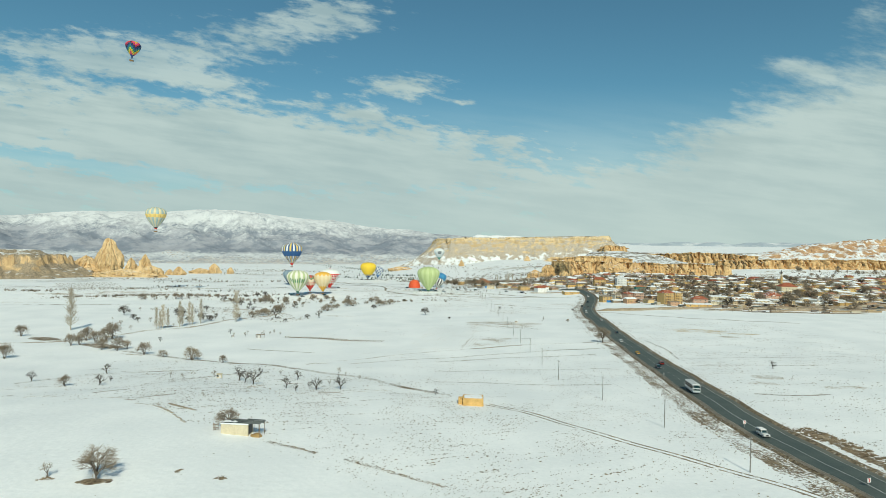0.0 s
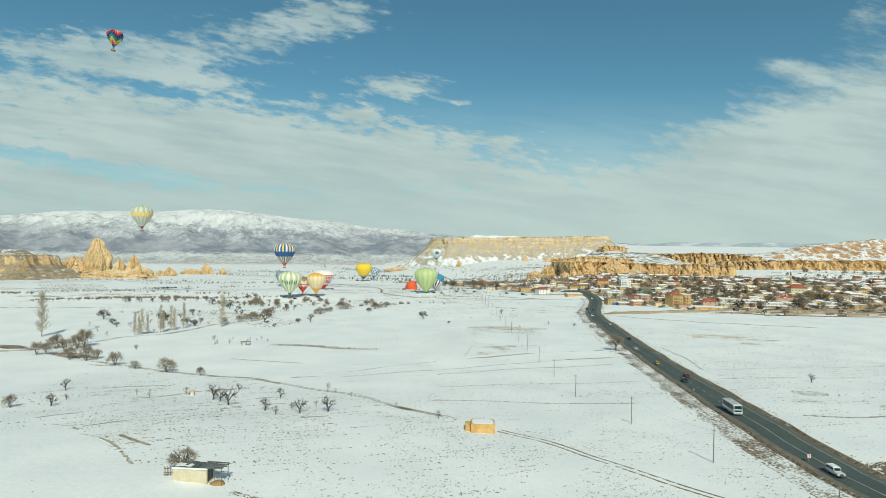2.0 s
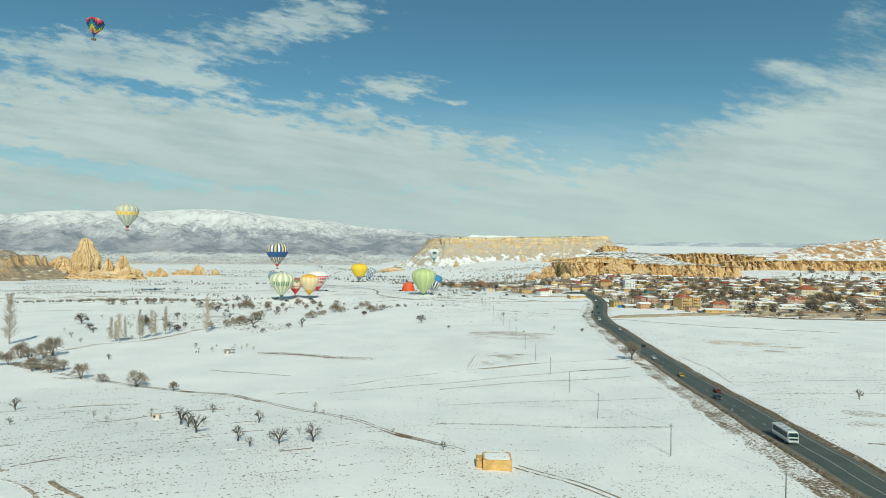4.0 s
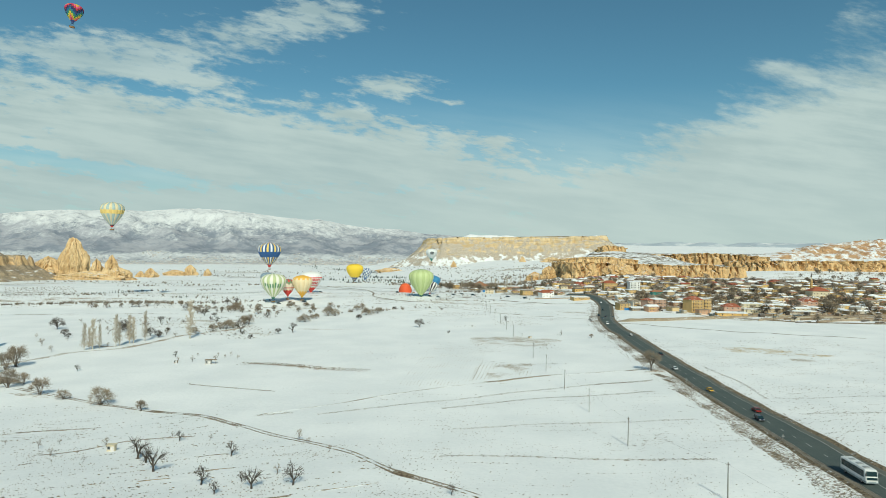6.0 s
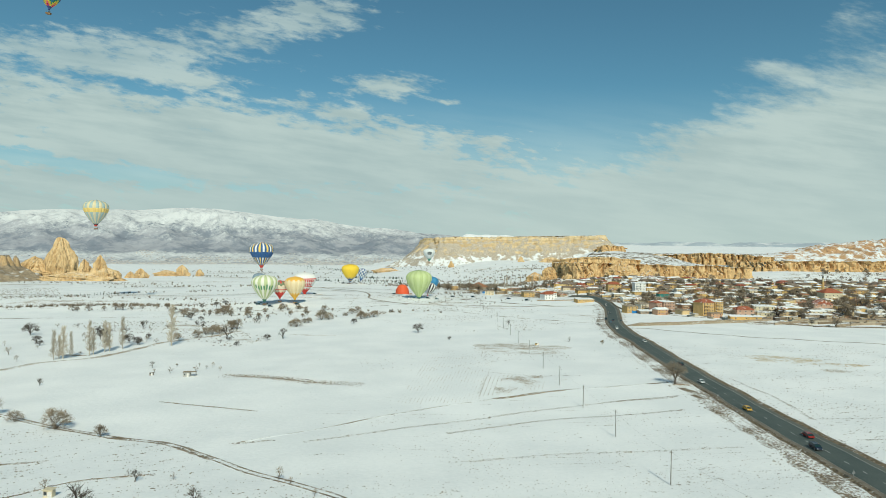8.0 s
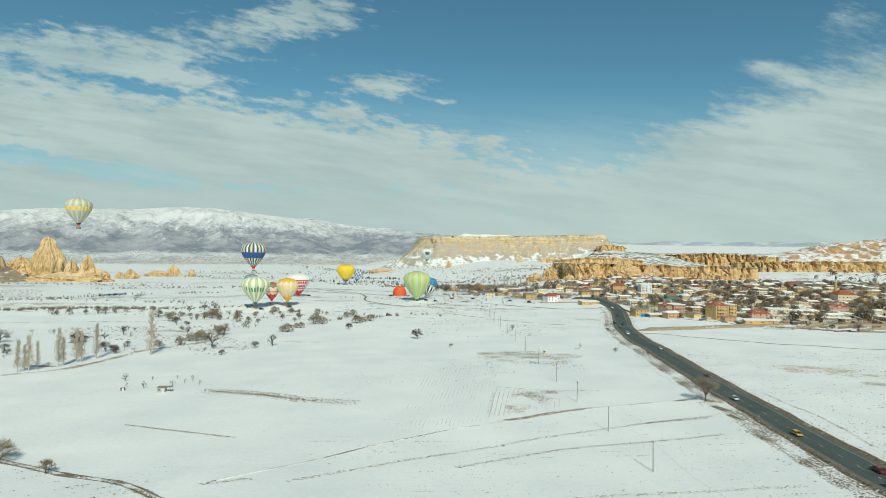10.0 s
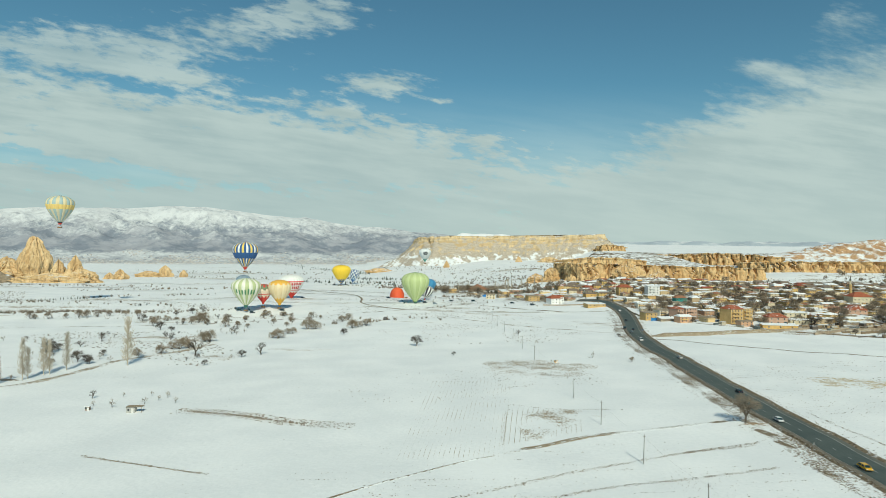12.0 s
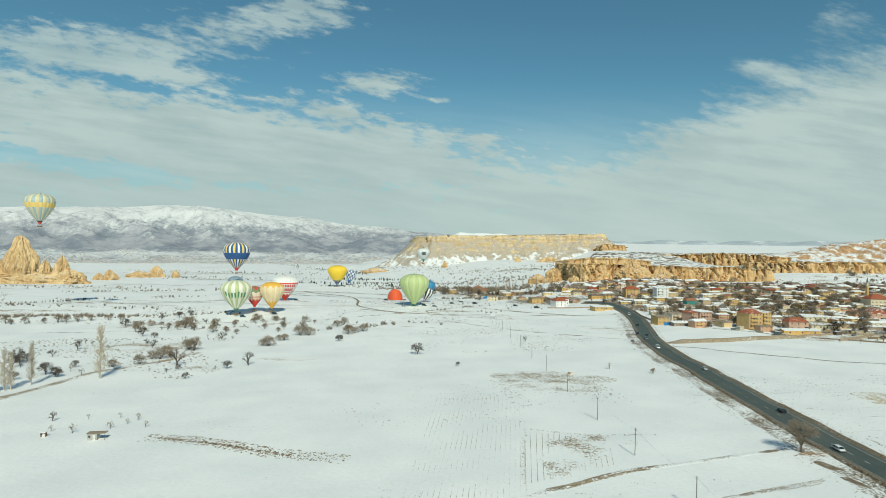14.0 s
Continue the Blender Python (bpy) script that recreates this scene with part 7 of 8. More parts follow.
def sheds_stuff():
    """Yard walls, lean-to sheds and woodpiles squeezed between the houses."""
    out = []
    for _ in range(1150):
        x, y = r_.uniform(258, 860), r_.uniform(590, 1000)
        if edge(x, FRONT) - (50 if x > 345 else 22) < y < edge(x, BACK) + 8 and abs(x - road_mid(y).x) > 14 and x < 0.93 * y + 40:
            z = float(ground_z(x, y))
            if r_.random() < 0.55:
                out.append((x, y, z, r_.uniform(5, 14), 0.6, r_.uniform(1.0, 2.2), radians(r_.gauss(4, 14) + (90 if r_.random() < 0.35 else 0))))
            else:
                out.append((x, y, z, r_.uniform(2.5, 5.5), r_.uniform(2.5, 4.5), r_.uniform(1.8, 3.0), radians(r_.gauss(4, 14))))
    for _ in range(150):
        x = r_.uniform(360, 720)
        y = edge(x, FRONT) - r_.uniform(4, 52)
        out.append((x, y, float(ground_z(x, y)), r_.uniform(8, 26), 0.7, r_.uniform(0.8, 2.0), radians(r_.gauss(8, 8))))
    M["clutter"] = surface("yard_clutter", island_draw([(0.20, 0.15, 0.10), (0.32, 0.24, 0.15), (0.12, 0.10, 0.085), (0.40, 0.29, 0.16), (0.26, 0.19, 0.13), (0.46, 0.40, 0.30), (0.10, 0.12, 0.12)]), 0.95)
    boxes_stuff("sheds_and_yard_walls", out, M["clutter"], "brown yard walls and small sheds between the houses", "sheds")


sheds_stuff()
M["rows"] = surface("houses_behind", island_draw(WALLS), 0.9)
roofs_stuff(BEHIND)
boxes_stuff("houses_behind", BEHIND, M["rows"], "crowded ochre houses with snowy roofs below the cliff", "houses", True)
for ob in PATTERNS:
    if "put" in ob:
        del ob["put"]
for k in range(210):
    x, y = r_.uniform(262, 760), r_.uniform(605, 1000)
    if edge(x, FRONT) - 8 < y < edge(x, BACK) and clear_of(x, y, 1.5) and abs(x - road_mid(y).x) > 12:
        plant(r_.choice(("dark", "bush", "brown", "brown")), x, y, r_.uniform(3.5, 7.0))
for x, y, h in ((335.5, 640.4, 6), (285.6, 679.8, 9), (276.7, 683.1, 7), (366.7, 674.2, 5), (417.3, 691.7, 6), (284, 702, 7), (300, 720, 8), (410, 745, 8), (258, 815, 9), (250, 830, 7)):
    plant("fir", x, y, h)


for k in range(30):
    x = r_.uniform(560, 950)
    plant(r_.choice(("brown", "bush")), x, r_.uniform(905, 1020), r_.uniform(2.5, 6))
for k in range(14):
    x = r_.uniform(330, 560)
    plant(r_.choice(("dark", "brown", "sapling")), x, r_.uniform(545, 600), r_.uniform(3, 7))


def mosque(x, y):
    base = tagged(empty("mosque", Matrix.Translation((x, y, ground_z(x, y))) @ Matrix.Rotation(radians(-10), 4, "Z")), "ochre stone mosque with red roof and slim minaret", "mosque")
    bm = bmesh.new()
    box(bm, -10, 10, -8, 8, -3, 9.5)
    part("wall", bm, M["cream"], base)
    bm = bmesh.new()
    hip(bm, 20, 16, 9.5, 5.0, 0.6, 0.25)
    part("roof", bm, M["redtile"], base, "red tiled hipped roof")
    set_windows(base, 20, 16, 2.0, 5, WIDE_WINDOW)
    set_windows(base, 20, 16, 5.8, 5)
    bm = bmesh.new()
    rod(bm, (0, 0, -2), (0, 0, 22), 1.7, 1.35, 14)
    part("minaret", bm, M["ochre"], base, "slim pale stone minaret").matrix_basis = Matrix.Translation((-2.0, 9.8, 0))
    bm = bmesh.new()
    rod(bm, (0, 0, 21.4), (0, 0, 22.6), 1.1, 1.7, 14)
    rod(bm, (0, 0, 22.6), (0, 0, 26), 0.85, 0.8, 14)
    part("balcony", bm, M["cream"], base).matrix_basis = Matrix.Translation((-2.0, 9.8, 0))
    bm = bmesh.new()
    rod(bm, (0, 0, 26), (0, 0, 31.5), 1.0, 0.05, 14)
    part("spire", bm, M["darkmetal"], base, "dark pointed metal spire").matrix_basis = Matrix.Translation((-2.0, 9.8, 0))


mosque(522, 745)


def stone_wall(pts, high, label):
    line = smooth_line(pts, 3.0)
    side = across(line)
    bm = bmesh.new()
    prev = None
    for p, s in zip(line, side):
        z = ground_z(p.x, p.y)
        ring = [bm.verts.new(q) for q in ((*(p - s * 0.4).xy, z - 1), (*(p + s * 0.4).xy, z - 1), (*(p + s * 0.35).xy, z + high + 0.2 * noise.noise(p * 0.3)), (*(p - s * 0.35).xy, z + high))]
        if prev:
            for k in range(4):
                bm.faces.new((prev[k], prev[(k + 1) % 4], ring[(k + 1) % 4], ring[k]))
        prev = ring
    bmesh.ops.recalc_face_normals(bm, faces=bm.faces[:])
    tagged(part("stone_wall", bm, M["stone"]), label, "wall", "village walls")


stone_wall([(300, 588), (325, 592), (350, 600), (372, 625)], 1.6, "rough brown stone wall below the houses")
stone_wall([(375, 560), (420, 572), (470, 566), (520, 580)], 2.0, "rough brown stone terrace wall in snow")
stone_wall([(330, 572), (380, 590), (440, 588), (500, 592)], 1.8, "rough brown stone terrace wall in snow")
stone_wall([(430, 598), (480, 602), (530, 612)], 1.5, "rough brown stone yard wall")
stone_wall([(520, 610), (560, 618), (610, 640)], 2.2, "rough brown stone wall on a bank")
stone_wall([(250, 690), (254, 720), (262, 750)], 1.4, "rough stone yard wall beside the road")
stone_wall([(190, 800), (225, 790), (250, 782)], 1.2, "low rough stone yard wall")
bm = bmesh.new()
box(bm, -5.5, 5.5, -0.15, 0.15, 0, 2.2, 0.03)
box(bm, -5.7, 5.7, -0.3, 0.3, 2.2, 2.35)
ob = part("blue_fence", bm, M["tarp"])
ob.matrix_basis = Matrix.Translation((250, 658, ground_z(250, 658)))
tagged(ob, "bright blue sheet fence before an ochre house", "fence")
bm = bmesh.new()
prism(bm, [(-5, 0), (5, 0), (5, 1.8), (0, 3.2), (-5, 1.8)], -3, 3)
ob = part("tent", bm, M["tarp"])
ob.matrix_basis = Matrix.Translation((152, 925, ground_z(152, 925)))
tagged(ob, "blue tarpaulin tent in the snow", "tent")


# ---- sheds and huts ----
def mud_shed():
    base = tagged(empty("mud_brick_shed", pose(27.6, 197.0, ground_z(27.6, 197.0), 0, 0, -8)), "ochre mud-brick shed with snow on its flat roof", "shed")
    bm = bmesh.new()
    box(bm, -3.4, 3.4, -2.9, 2.9, -0.4, 2.6, 0.08)
    bmesh.ops.subdivide_edges(bm, edges=bm.edges[:], cuts=5, use_grid_fill=True)
    for v in bm.verts:
        k = noise.noise_vector(v.co * 0.9) * 0.13 + noise.noise_vector(v.co * 3.1) * 0.05
        v.co += k + Vector((0, 0, -0.25 * max(0, noise.noise(Vector((v.co.x * 0.8, v.co.y * 0.8, 3))))) if v.co.z > 2 else Vector())
    part("wall", bm, M["adobe"], base)
    bm = bmesh.new()
    bmesh.ops.create_grid(bm, x_segments=14, y_segments=10, size=1.0, matrix=Matrix.Diagonal((3.15, 2.6, 1, 1)))
    for v in bm.verts:
        v.co.z = 2.70 + 0.14 * noise.noise(v.co * 0.9) - 0.25 * max(0, (abs(v.co.x) / 3.15) ** 6 + (abs(v.co.y) / 2.6) ** 6 - 0.4)
    part("roof", bm, M["flatroof"], base, "earth roof under patchy snow", True)
    bm = bmesh.new()
    box(bm, -4.9, -3.45, -1.9, 2.5, -0.4, 2.1, 0.06)
    bmesh.ops.subdivide_edges(bm, edges=bm.edges[:], cuts=4, use_grid_fill=True)
    for v in bm.verts:
        v.co += noise.noise_vector(v.co * 1.1) * 0.16
        if v.co.z > 1.5:
            v.co.z += 0.55 * noise.noise(Vector((v.co.y * 0.9, v.co.x, 7.0))) - 0.15
    part("ruined_wall", bm, M["adobe"], base, "crumbling lower wall of a fallen lean-to")
    bm = bmesh.new()
    for k in range(34):
        p = Vector((rng.uniform(-5.4, -2.2), rng.uniform(-3.4, -2.6), rng.uniform(-0.1, 0.25)))
        bmesh.ops.create_icosphere(bm, subdivisions=1, radius=rng.uniform(0.12, 0.38), matrix=Matrix.Translation(p) @ Matrix.Diagonal((1.2, 1, 0.7, 1)))
    tagged(part("rubble", bm, M["adobe"], base), kind="stuff")



mud_shed()


def field_hut():
    base = tagged(empty("field_hut", pose(-36.8, 148.1, ground_z(-36.8, 148.1), 0, 0, -11)), "cream field hut with a dark flat roof and open porch", "hut")
    bm = bmesh.new()
    box(bm, -3.4, 3.3, -1.5, 1.5, -0.8, 2.5, 0.05)
    box(bm, -3.46, 0.2, -1.56, 1.4, -0.8, 2.56, 0.04)
    part("wall", bm, M["cream"], base)
    bm = bmesh.new()
    box(bm, -3.6, 3.45, -1.5, 1.65, 2.56, 2.68)
    for k in range(12):
        x, y = rng.uniform(-2.0, 2.4), rng.uniform(-0.6, 0.9)
        box(bm, x, x + rng.uniform(0.4, 1.4), y, y + rng.uniform(0.3, 0.7), 2.66, rng.uniform(2.8, 3.0))
    part("roof", bm, M["felt"], base, "dark grey sheeting weighted with stones")
    bm = bmesh.new()
    box(bm, -3.62, 3.5, -1.72, -1.5, 2.40, 2.72, 0.05)
    part("eave", bm, M["snow"], base, "pale eave with snow on it")
    bm = bmesh.new()
    for k in range(9):
        y = -1.5 + 0.36 * k
        rod(bm, (2.0, y, 2.9 + rng.uniform(-0.08, 0.1)), (6.6 + rng.uniform(-0.6, 0.3), y + rng.uniform(-0.2, 0.2), 2.78 + rng.uniform(-0.1, 0.15)), 0.16, 0.12, 5)
    part("porch_roof", bm, M["felt"], base, "ragged dark sheeting over the porch")
    bm = bmesh.new()
    bmesh.ops.create_grid(bm, x_segments=12, y_segments=6, size=1.0, matrix=Matrix.Translation((-1.6, -0.3, 2.72)) @ Matrix.Diagonal((1.7, 1.0, 1, 1)))
    for v in bm.verts:
        v.co.z += 0.12 * noise.noise(v.co) + 0.06
    part("roof_snow", bm, M["snow"], base, "patch of snow on the roof")
    post = None
    for x, y in ((6.2, -1.4), (6.2, 1.4), (4.8, -1.4), (4.8, 1.4)):
        if post is None:
            bm = bmesh.new()
            rod(bm, (0, 0, -0.8), (0, 0, 2.76), 0.07, 0.06, 6)
            post = part("post", bm, M["wood"], base)
            post.matrix_basis = Matrix.Translation((x, y, 0))
        else:
            twin(post, Matrix.Translation((x, y, 0)))
    # Thin dark slab on the wall stands in for the doorway's shade.
    bm = bmesh.new()
    box(bm, 3.3, 3.36, -1.1, 1.1, 0.1, 2.3)
    part("door", bm, M["darkmetal"], base, "dark panel in place of the shade inside an open doorway")
    heap = bmesh.new()
    bmesh.ops.create_icosphere(heap, subdivisions=3, radius=1.0, matrix=Matrix.Diagonal((1.4, 0.9, 0.7, 1)))
    for v in heap.verts:
        v.co += noise.noise_vector(v.co * 1.6) * 0.22
    ob = part("straw_heap", heap, M["straw"])
    ob.matrix_basis = pose(-31.9, 146.4, ground_z(-31.9, 146.4) + 0.05)
    tagged(ob, "brown straw heap under the hut's porch", "straw heap")
    bm = bmesh.new()
    for k in range(5):
        rod(bm, (k * 0.28, 0, -0.4), (k * 0.28, 0.05, 1.8 - 0.1 * (k % 2)), 0.06, 0.05, 5)
    box(bm, -0.1, 1.25, -0.05, 0.05, 0.5, 0.62)
    box(bm, -0.1, 1.25, -0.05, 0.05, 1.3, 1.42)
    ob = part("wooden_gate", bm, M["wood"])
    ob.matrix_basis = pose(-42.8, 149.2, ground_z(-42.8, 149.2), 0, 0, 10)
    tagged(ob, "grey wooden gate beside the hut", "gate")


field_hut()


def kiosk(x, y, w, d, h, wall, roof, label, porch=False):
    base = tagged(empty("garden_hut", pose(x, y, ground_z(x, y))), label, "hut", "huts in the fields")
    bm = bmesh.new()
    box(bm, -w / 2, w / 2, -d / 2, d / 2, -0.3, h, 0.04)
    part("wall", bm, M[wall], base)
    bm = bmesh.new()
    box(bm, -w / 2 - 0.2, w / 2 + (2.6 if porch else 0.2), -d / 2 - 0.25, d / 2 + 0.25, h, h + 0.14, 0.03)
    part("roof", bm, M[roof], base)
    bm = bmesh.new()
    box(bm, -0.4, 0.4, -0.06, 0.05, 0, min(1.9, h * 0.8))
    part("door", bm, M["frame"], base).matrix_basis = Matrix.Translation((w * 0.22, -d / 2, 0))
    ob = new("window", WINDOW)
    ob.parent = base
    ob.matrix_basis = Matrix.Translation((-w * 0.25, -d / 2, h * 0.35)) @ Matrix.Diagonal((0.7, 1, 0.6, 1))
    if porch:
        bm = bmesh.new()
        rod(bm, (0, 0, -0.3), (0, 0, h), 0.06, 0.06, 5)
        post = part("post", bm, M["wood"], base)
        post.matrix_basis = Matrix.Translation((w / 2 + 2.4, -d / 2, 0))
        twin(post, Matrix.Translation((w / 2 + 2.4, d / 2, 0)))


kiosk(-87, 401, 3.0, 2.4, 2.1, "plaster_grey", "flatroof", "grey field hut with a porch and snowy roof", True)
kiosk(-69.2, 248.7, 1.9, 1.4, 1.6, "cream", "cream", "tiny cream hut with a white door in the orchard")
kiosk(-105, 407, 1.5, 1.3, 1.5, "wood", "snow", "tiny wooden hut in a snowy field")
kiosk(104, 487, 1.9, 1.6, 1.3, "adobe", "snow", "small tan box hut at a field's edge")


# ---- poles, wires, signs ----
def pole_mesh():
    base = tagged(empty("utility_pole"), "slim grey wooden utility pole in the snow", "utility pole", "poles across the fields")
    bm = bmesh.new()
    rod(bm, (0, 0, -1), (0, 0, 8.3), 0.14, 0.10, 8)
    part("shaft", bm, M["polewood"], base)
    bm = bmesh.new()
    box(bm, -0.45, 0.45, -0.05, 0.05, 7.7, 7.8)
    part("crossarm", bm, M["polewood"], base)
    pin = None
    for x in (-0.4, 0.4):
        if pin is None:
            bm = bmesh.new()
            rod(bm, (0, 0, 7.8), (0, 0, 7.98), 0.05, 0.03, 6)
            pin = part("insulator", bm, M["frame"], base)
            pin.matrix_basis = Matrix.Translation((x, 0, 0))
        else:
            twin(pin, Matrix.Translation((x, 0, 0)))
    return base


POLES = [(82.8, 130.6), (79.6, 167), (74.8, 204.5), (71.2, 247.6), (74.8, 289.2), (77.3, 325.5), (80.2, 363.5), (83.7, 401), (88.7, 447.5), (94.5, 497), (98.1, 537), (101.1, 575), (104.3, 615), (106.5, 650), (108.7, 682.4), (110.5, 715), (112.5, 745)]
pole = pole_mesh()
for i, (x, y) in enumerate(POLES):
    m = pose(x, y, ground_z(x, y), rng.uniform(-0.8, 0.8), rng.uniform(0, 1.2), rng.uniform(-8, 8))
    if i:
        copy_thing(pole, m)
    else:
        pole.matrix_basis = m
for (x0, y0), (x1, y1) in zip(POLES, POLES[1:]):
    a, b = Vector((x0, y0, ground_z(x0, y0) + 7.9)), Vector((x1, y1, ground_z(x1, y1) + 7.9))
    cu = bpy.data.curves.new("wire", "CURVE")
    cu.dimensions, cu.bevel_depth, cu.bevel_resolution = "3D", 0.012, 0
    sp = cu.splines.new("POLY")
    sp.points.add(10)
    for k in range(11):
        f = k / 10
        p = a.lerp(b, f)
        sp.points[k].co = (p.x, p.y, p.z - 1.2 * 4 * f * (1 - f), 1)
    cu.materials.append(M["darkmetal"])
    tagged(new("power_wire", cu), "thin dark wire sagging between poles", "wire", "wires between the poles")
bm = bmesh.new()
rod(bm, (0, 0, -0.5), (0.6, 0.3, 3.9), 0.13, 0.08, 6)
rod(bm, (0, 0, 0), (-2.6, 1.8, 0.25), 0.10, 0.05, 5)
ob = part("broken_tree", bm, M["bark"])
ob.matrix_basis = pose(129, 497, ground_z(129, 497))
tagged(ob, "broken bare trunk with a fallen limb", "tree")


def road_sign(x, y, kind_, turn):
    words = {"chevron": "white road sign with a red chevron on a post", "triangle": "grey back of a triangular road sign on a post"}
    base = tagged(empty("road_sign", pose(x, y, ground_z(x, y) + 0.2, 0, 0, turn)), words[kind_], "road sign", "signs along the road")
    bm = bmesh.new()
    rod(bm, (0, 0.05, -0.5), (0, 0.05, 2.3), 0.045, 0.045, 8)
    part("post", bm, M["metal"], base)
    bm = bmesh.new()
    if kind_ == "chevron":
        box(bm, -0.5, 0.5, -0.03, 0.0, 1.35, 2.35, 0.01)
        part("board", bm, M["signwhite"], base)
        bm = bmesh.new()
        for s in (1, -1):
            q = [(-0.32, 1.85 + s * 0.42), (0.0, 1.85 + s * 0.42), (0.36, 1.85), (0.04, 1.85)]
            vs = [bm.verts.new((x_, -0.034, z_)) for x_, z_ in q]
            bm.faces.new(vs if s > 0 else vs[::-1])
        part("chevron", bm, M["signred"], base, "red chevron")
    else:
        prism(bm, [(-0.55, 1.45), (0.55, 1.45), (0, 2.4)], -0.03, 0.0)
        part("board", bm, M["metal"], base)


road_sign(102.6, 164.6, "chevron", 12)
road_sign(102.0, 118.8, "chevron", 12)
road_sign(115.8, 243.8, "triangle", 8)
road_sign(133.2, 330, "triangle", 8)


# ---- vehicles ----
def wheel_part(base, spots, r, width):
    """Wheels with a tyre and a rim."""
    first = None
    for x, y in spots:
        m = Matrix.Translation((x, y, r))
        if first is None:
            bm = bmesh.new()
            bmesh.ops.create_cone(bm, cap_ends=True, segments=18, radius1=r, radius2=r, depth=width, matrix=Matrix.Rotation(math.pi / 2, 4, "X"))
            first = part("wheel", bm, M["rubber"], base)
            bm = bmesh.new()
            bmesh.ops.create_cone(bm, cap_ends=True, segments=14, radius1=r * 0.58, radius2=r * 0.58, depth=width + 0.03, matrix=Matrix.Rotation(math.pi / 2, 4, "X"))
            part("rim", bm, M["metal"], first)
            first.matrix_basis = m
        else:
            other = twin(first, m)
            twin(first.children[0], Matrix.Identity(4), other)


def car(kind_, tone, label, m):
    """A car that faces +x: body, roof, glass, wheels, lamps, bumper."""
    shapes = {
        "saloon": (4.5, 1.75, 0.92, 1.45, (-2.0, -1.25, 0.75, 1.45)),
        "estate": (4.5, 1.80, 0.98, 1.55, (-2.2, -2.0, 0.65, 1.35)),
        "van": (5.0, 1.95, 1.10, 2.05, (-2.45, -2.4, 0.9, 1.6)),
        "pickup": (5.0, 1.85, 1.05, 1.85, (-2.4, -2.35, 0.55, 1.05)),
    }
    length, wide_, belt, top, (x0, x1, x2, x3) = shapes[kind_]
    base = tagged(empty("car" if kind_ != "van" else "van", m), label, "car", "vehicles on the road")
    bm = bmesh.new()
    prism(bm, [(-length / 2, 0.35), (length / 2 - 0.05, 0.35), (length / 2, 0.62), (length / 2 - 0.15, belt - 0.18), (x3, belt), (x0, belt), (-length / 2, belt - 0.05)], -wide_ / 2, wide_ / 2)
    bmesh.ops.bevel(bm, geom=bm.edges[:], offset=0.07, segments=2, affect="EDGES")
    part("body", bm, tone, base, smooth=False)
    bm = bmesh.new()
    a, b = wide_ / 2 - 0.05, wide_ / 2 - 0.20
    low = [bm.verts.new(p) for p in ((x0, -a, belt - 0.02), (x3, -a, belt - 0.02), (x3, a, belt - 0.02), (x0, a, belt - 0.02))]
    up = [bm.verts.new(p) for p in ((x1, -b, top - 0.06), (x2, -b, top - 0.06), (x2, b, top - 0.06), (x1, b, top - 0.06))]
    for i in range(4):
        bm.faces.new((low[i], low[(i + 1) % 4], up[(i + 1) % 4], up[i]))
    bm.faces.new(up)
    bmesh.ops.recalc_face_normals(bm, faces=bm.faces[:])
    part("glass", bm, M["carglass"], base, "dark window glass")
    bm = bmesh.new()
    box(bm, x1 - 0.04, x2 + 0.04, -b - 0.03, b + 0.03, top - 0.07, top, 0.03)
    for x, dx in ((x0, x1), (x3, x2), ((x1 + x2) / 2, (x1 + x2) / 2)):
        for s in (-1, 1):
            rod(bm, (x, s * (a + 0.01), belt), (dx, s * (b + 0.01), top - 0.04), 0.05, 0.05, 5)
    part("roof", bm, tone, base)
    wheel_part(base, [(sx * length * 0.30, sy * (wide_ / 2 - 0.08)) for sx in (-1, 1) for sy in (-1, 1)], 0.33, 0.22)
    for s in (-1, 1):
        bm = bmesh.new()
        box(bm, length / 2 - 0.12, length / 2 + 0.015, s * wide_ * 0.36 - 0.17, s * wide_ * 0.36 + 0.17, 0.60, 0.76, 0.03)
        part("headlamp", bm, M["lamp_white"], base)
        bm = bmesh.new()
        box(bm, -length / 2 - 0.015, -length / 2 + 0.1, s * wide_ * 0.38 - 0.15, s * wide_ * 0.38 + 0.15, 0.62, 0.82, 0.03)
        part("tail_lamp", bm, M["lamp_red"], base)
    bm = bmesh.new()
    box(bm, length / 2 - 0.08, length / 2 + 0.05, -wide_ / 2 + 0.08, wide_ / 2 - 0.08, 0.33, 0.50, 0.04)
    part("bumper", bm, M["darkmetal"], base)
    return base


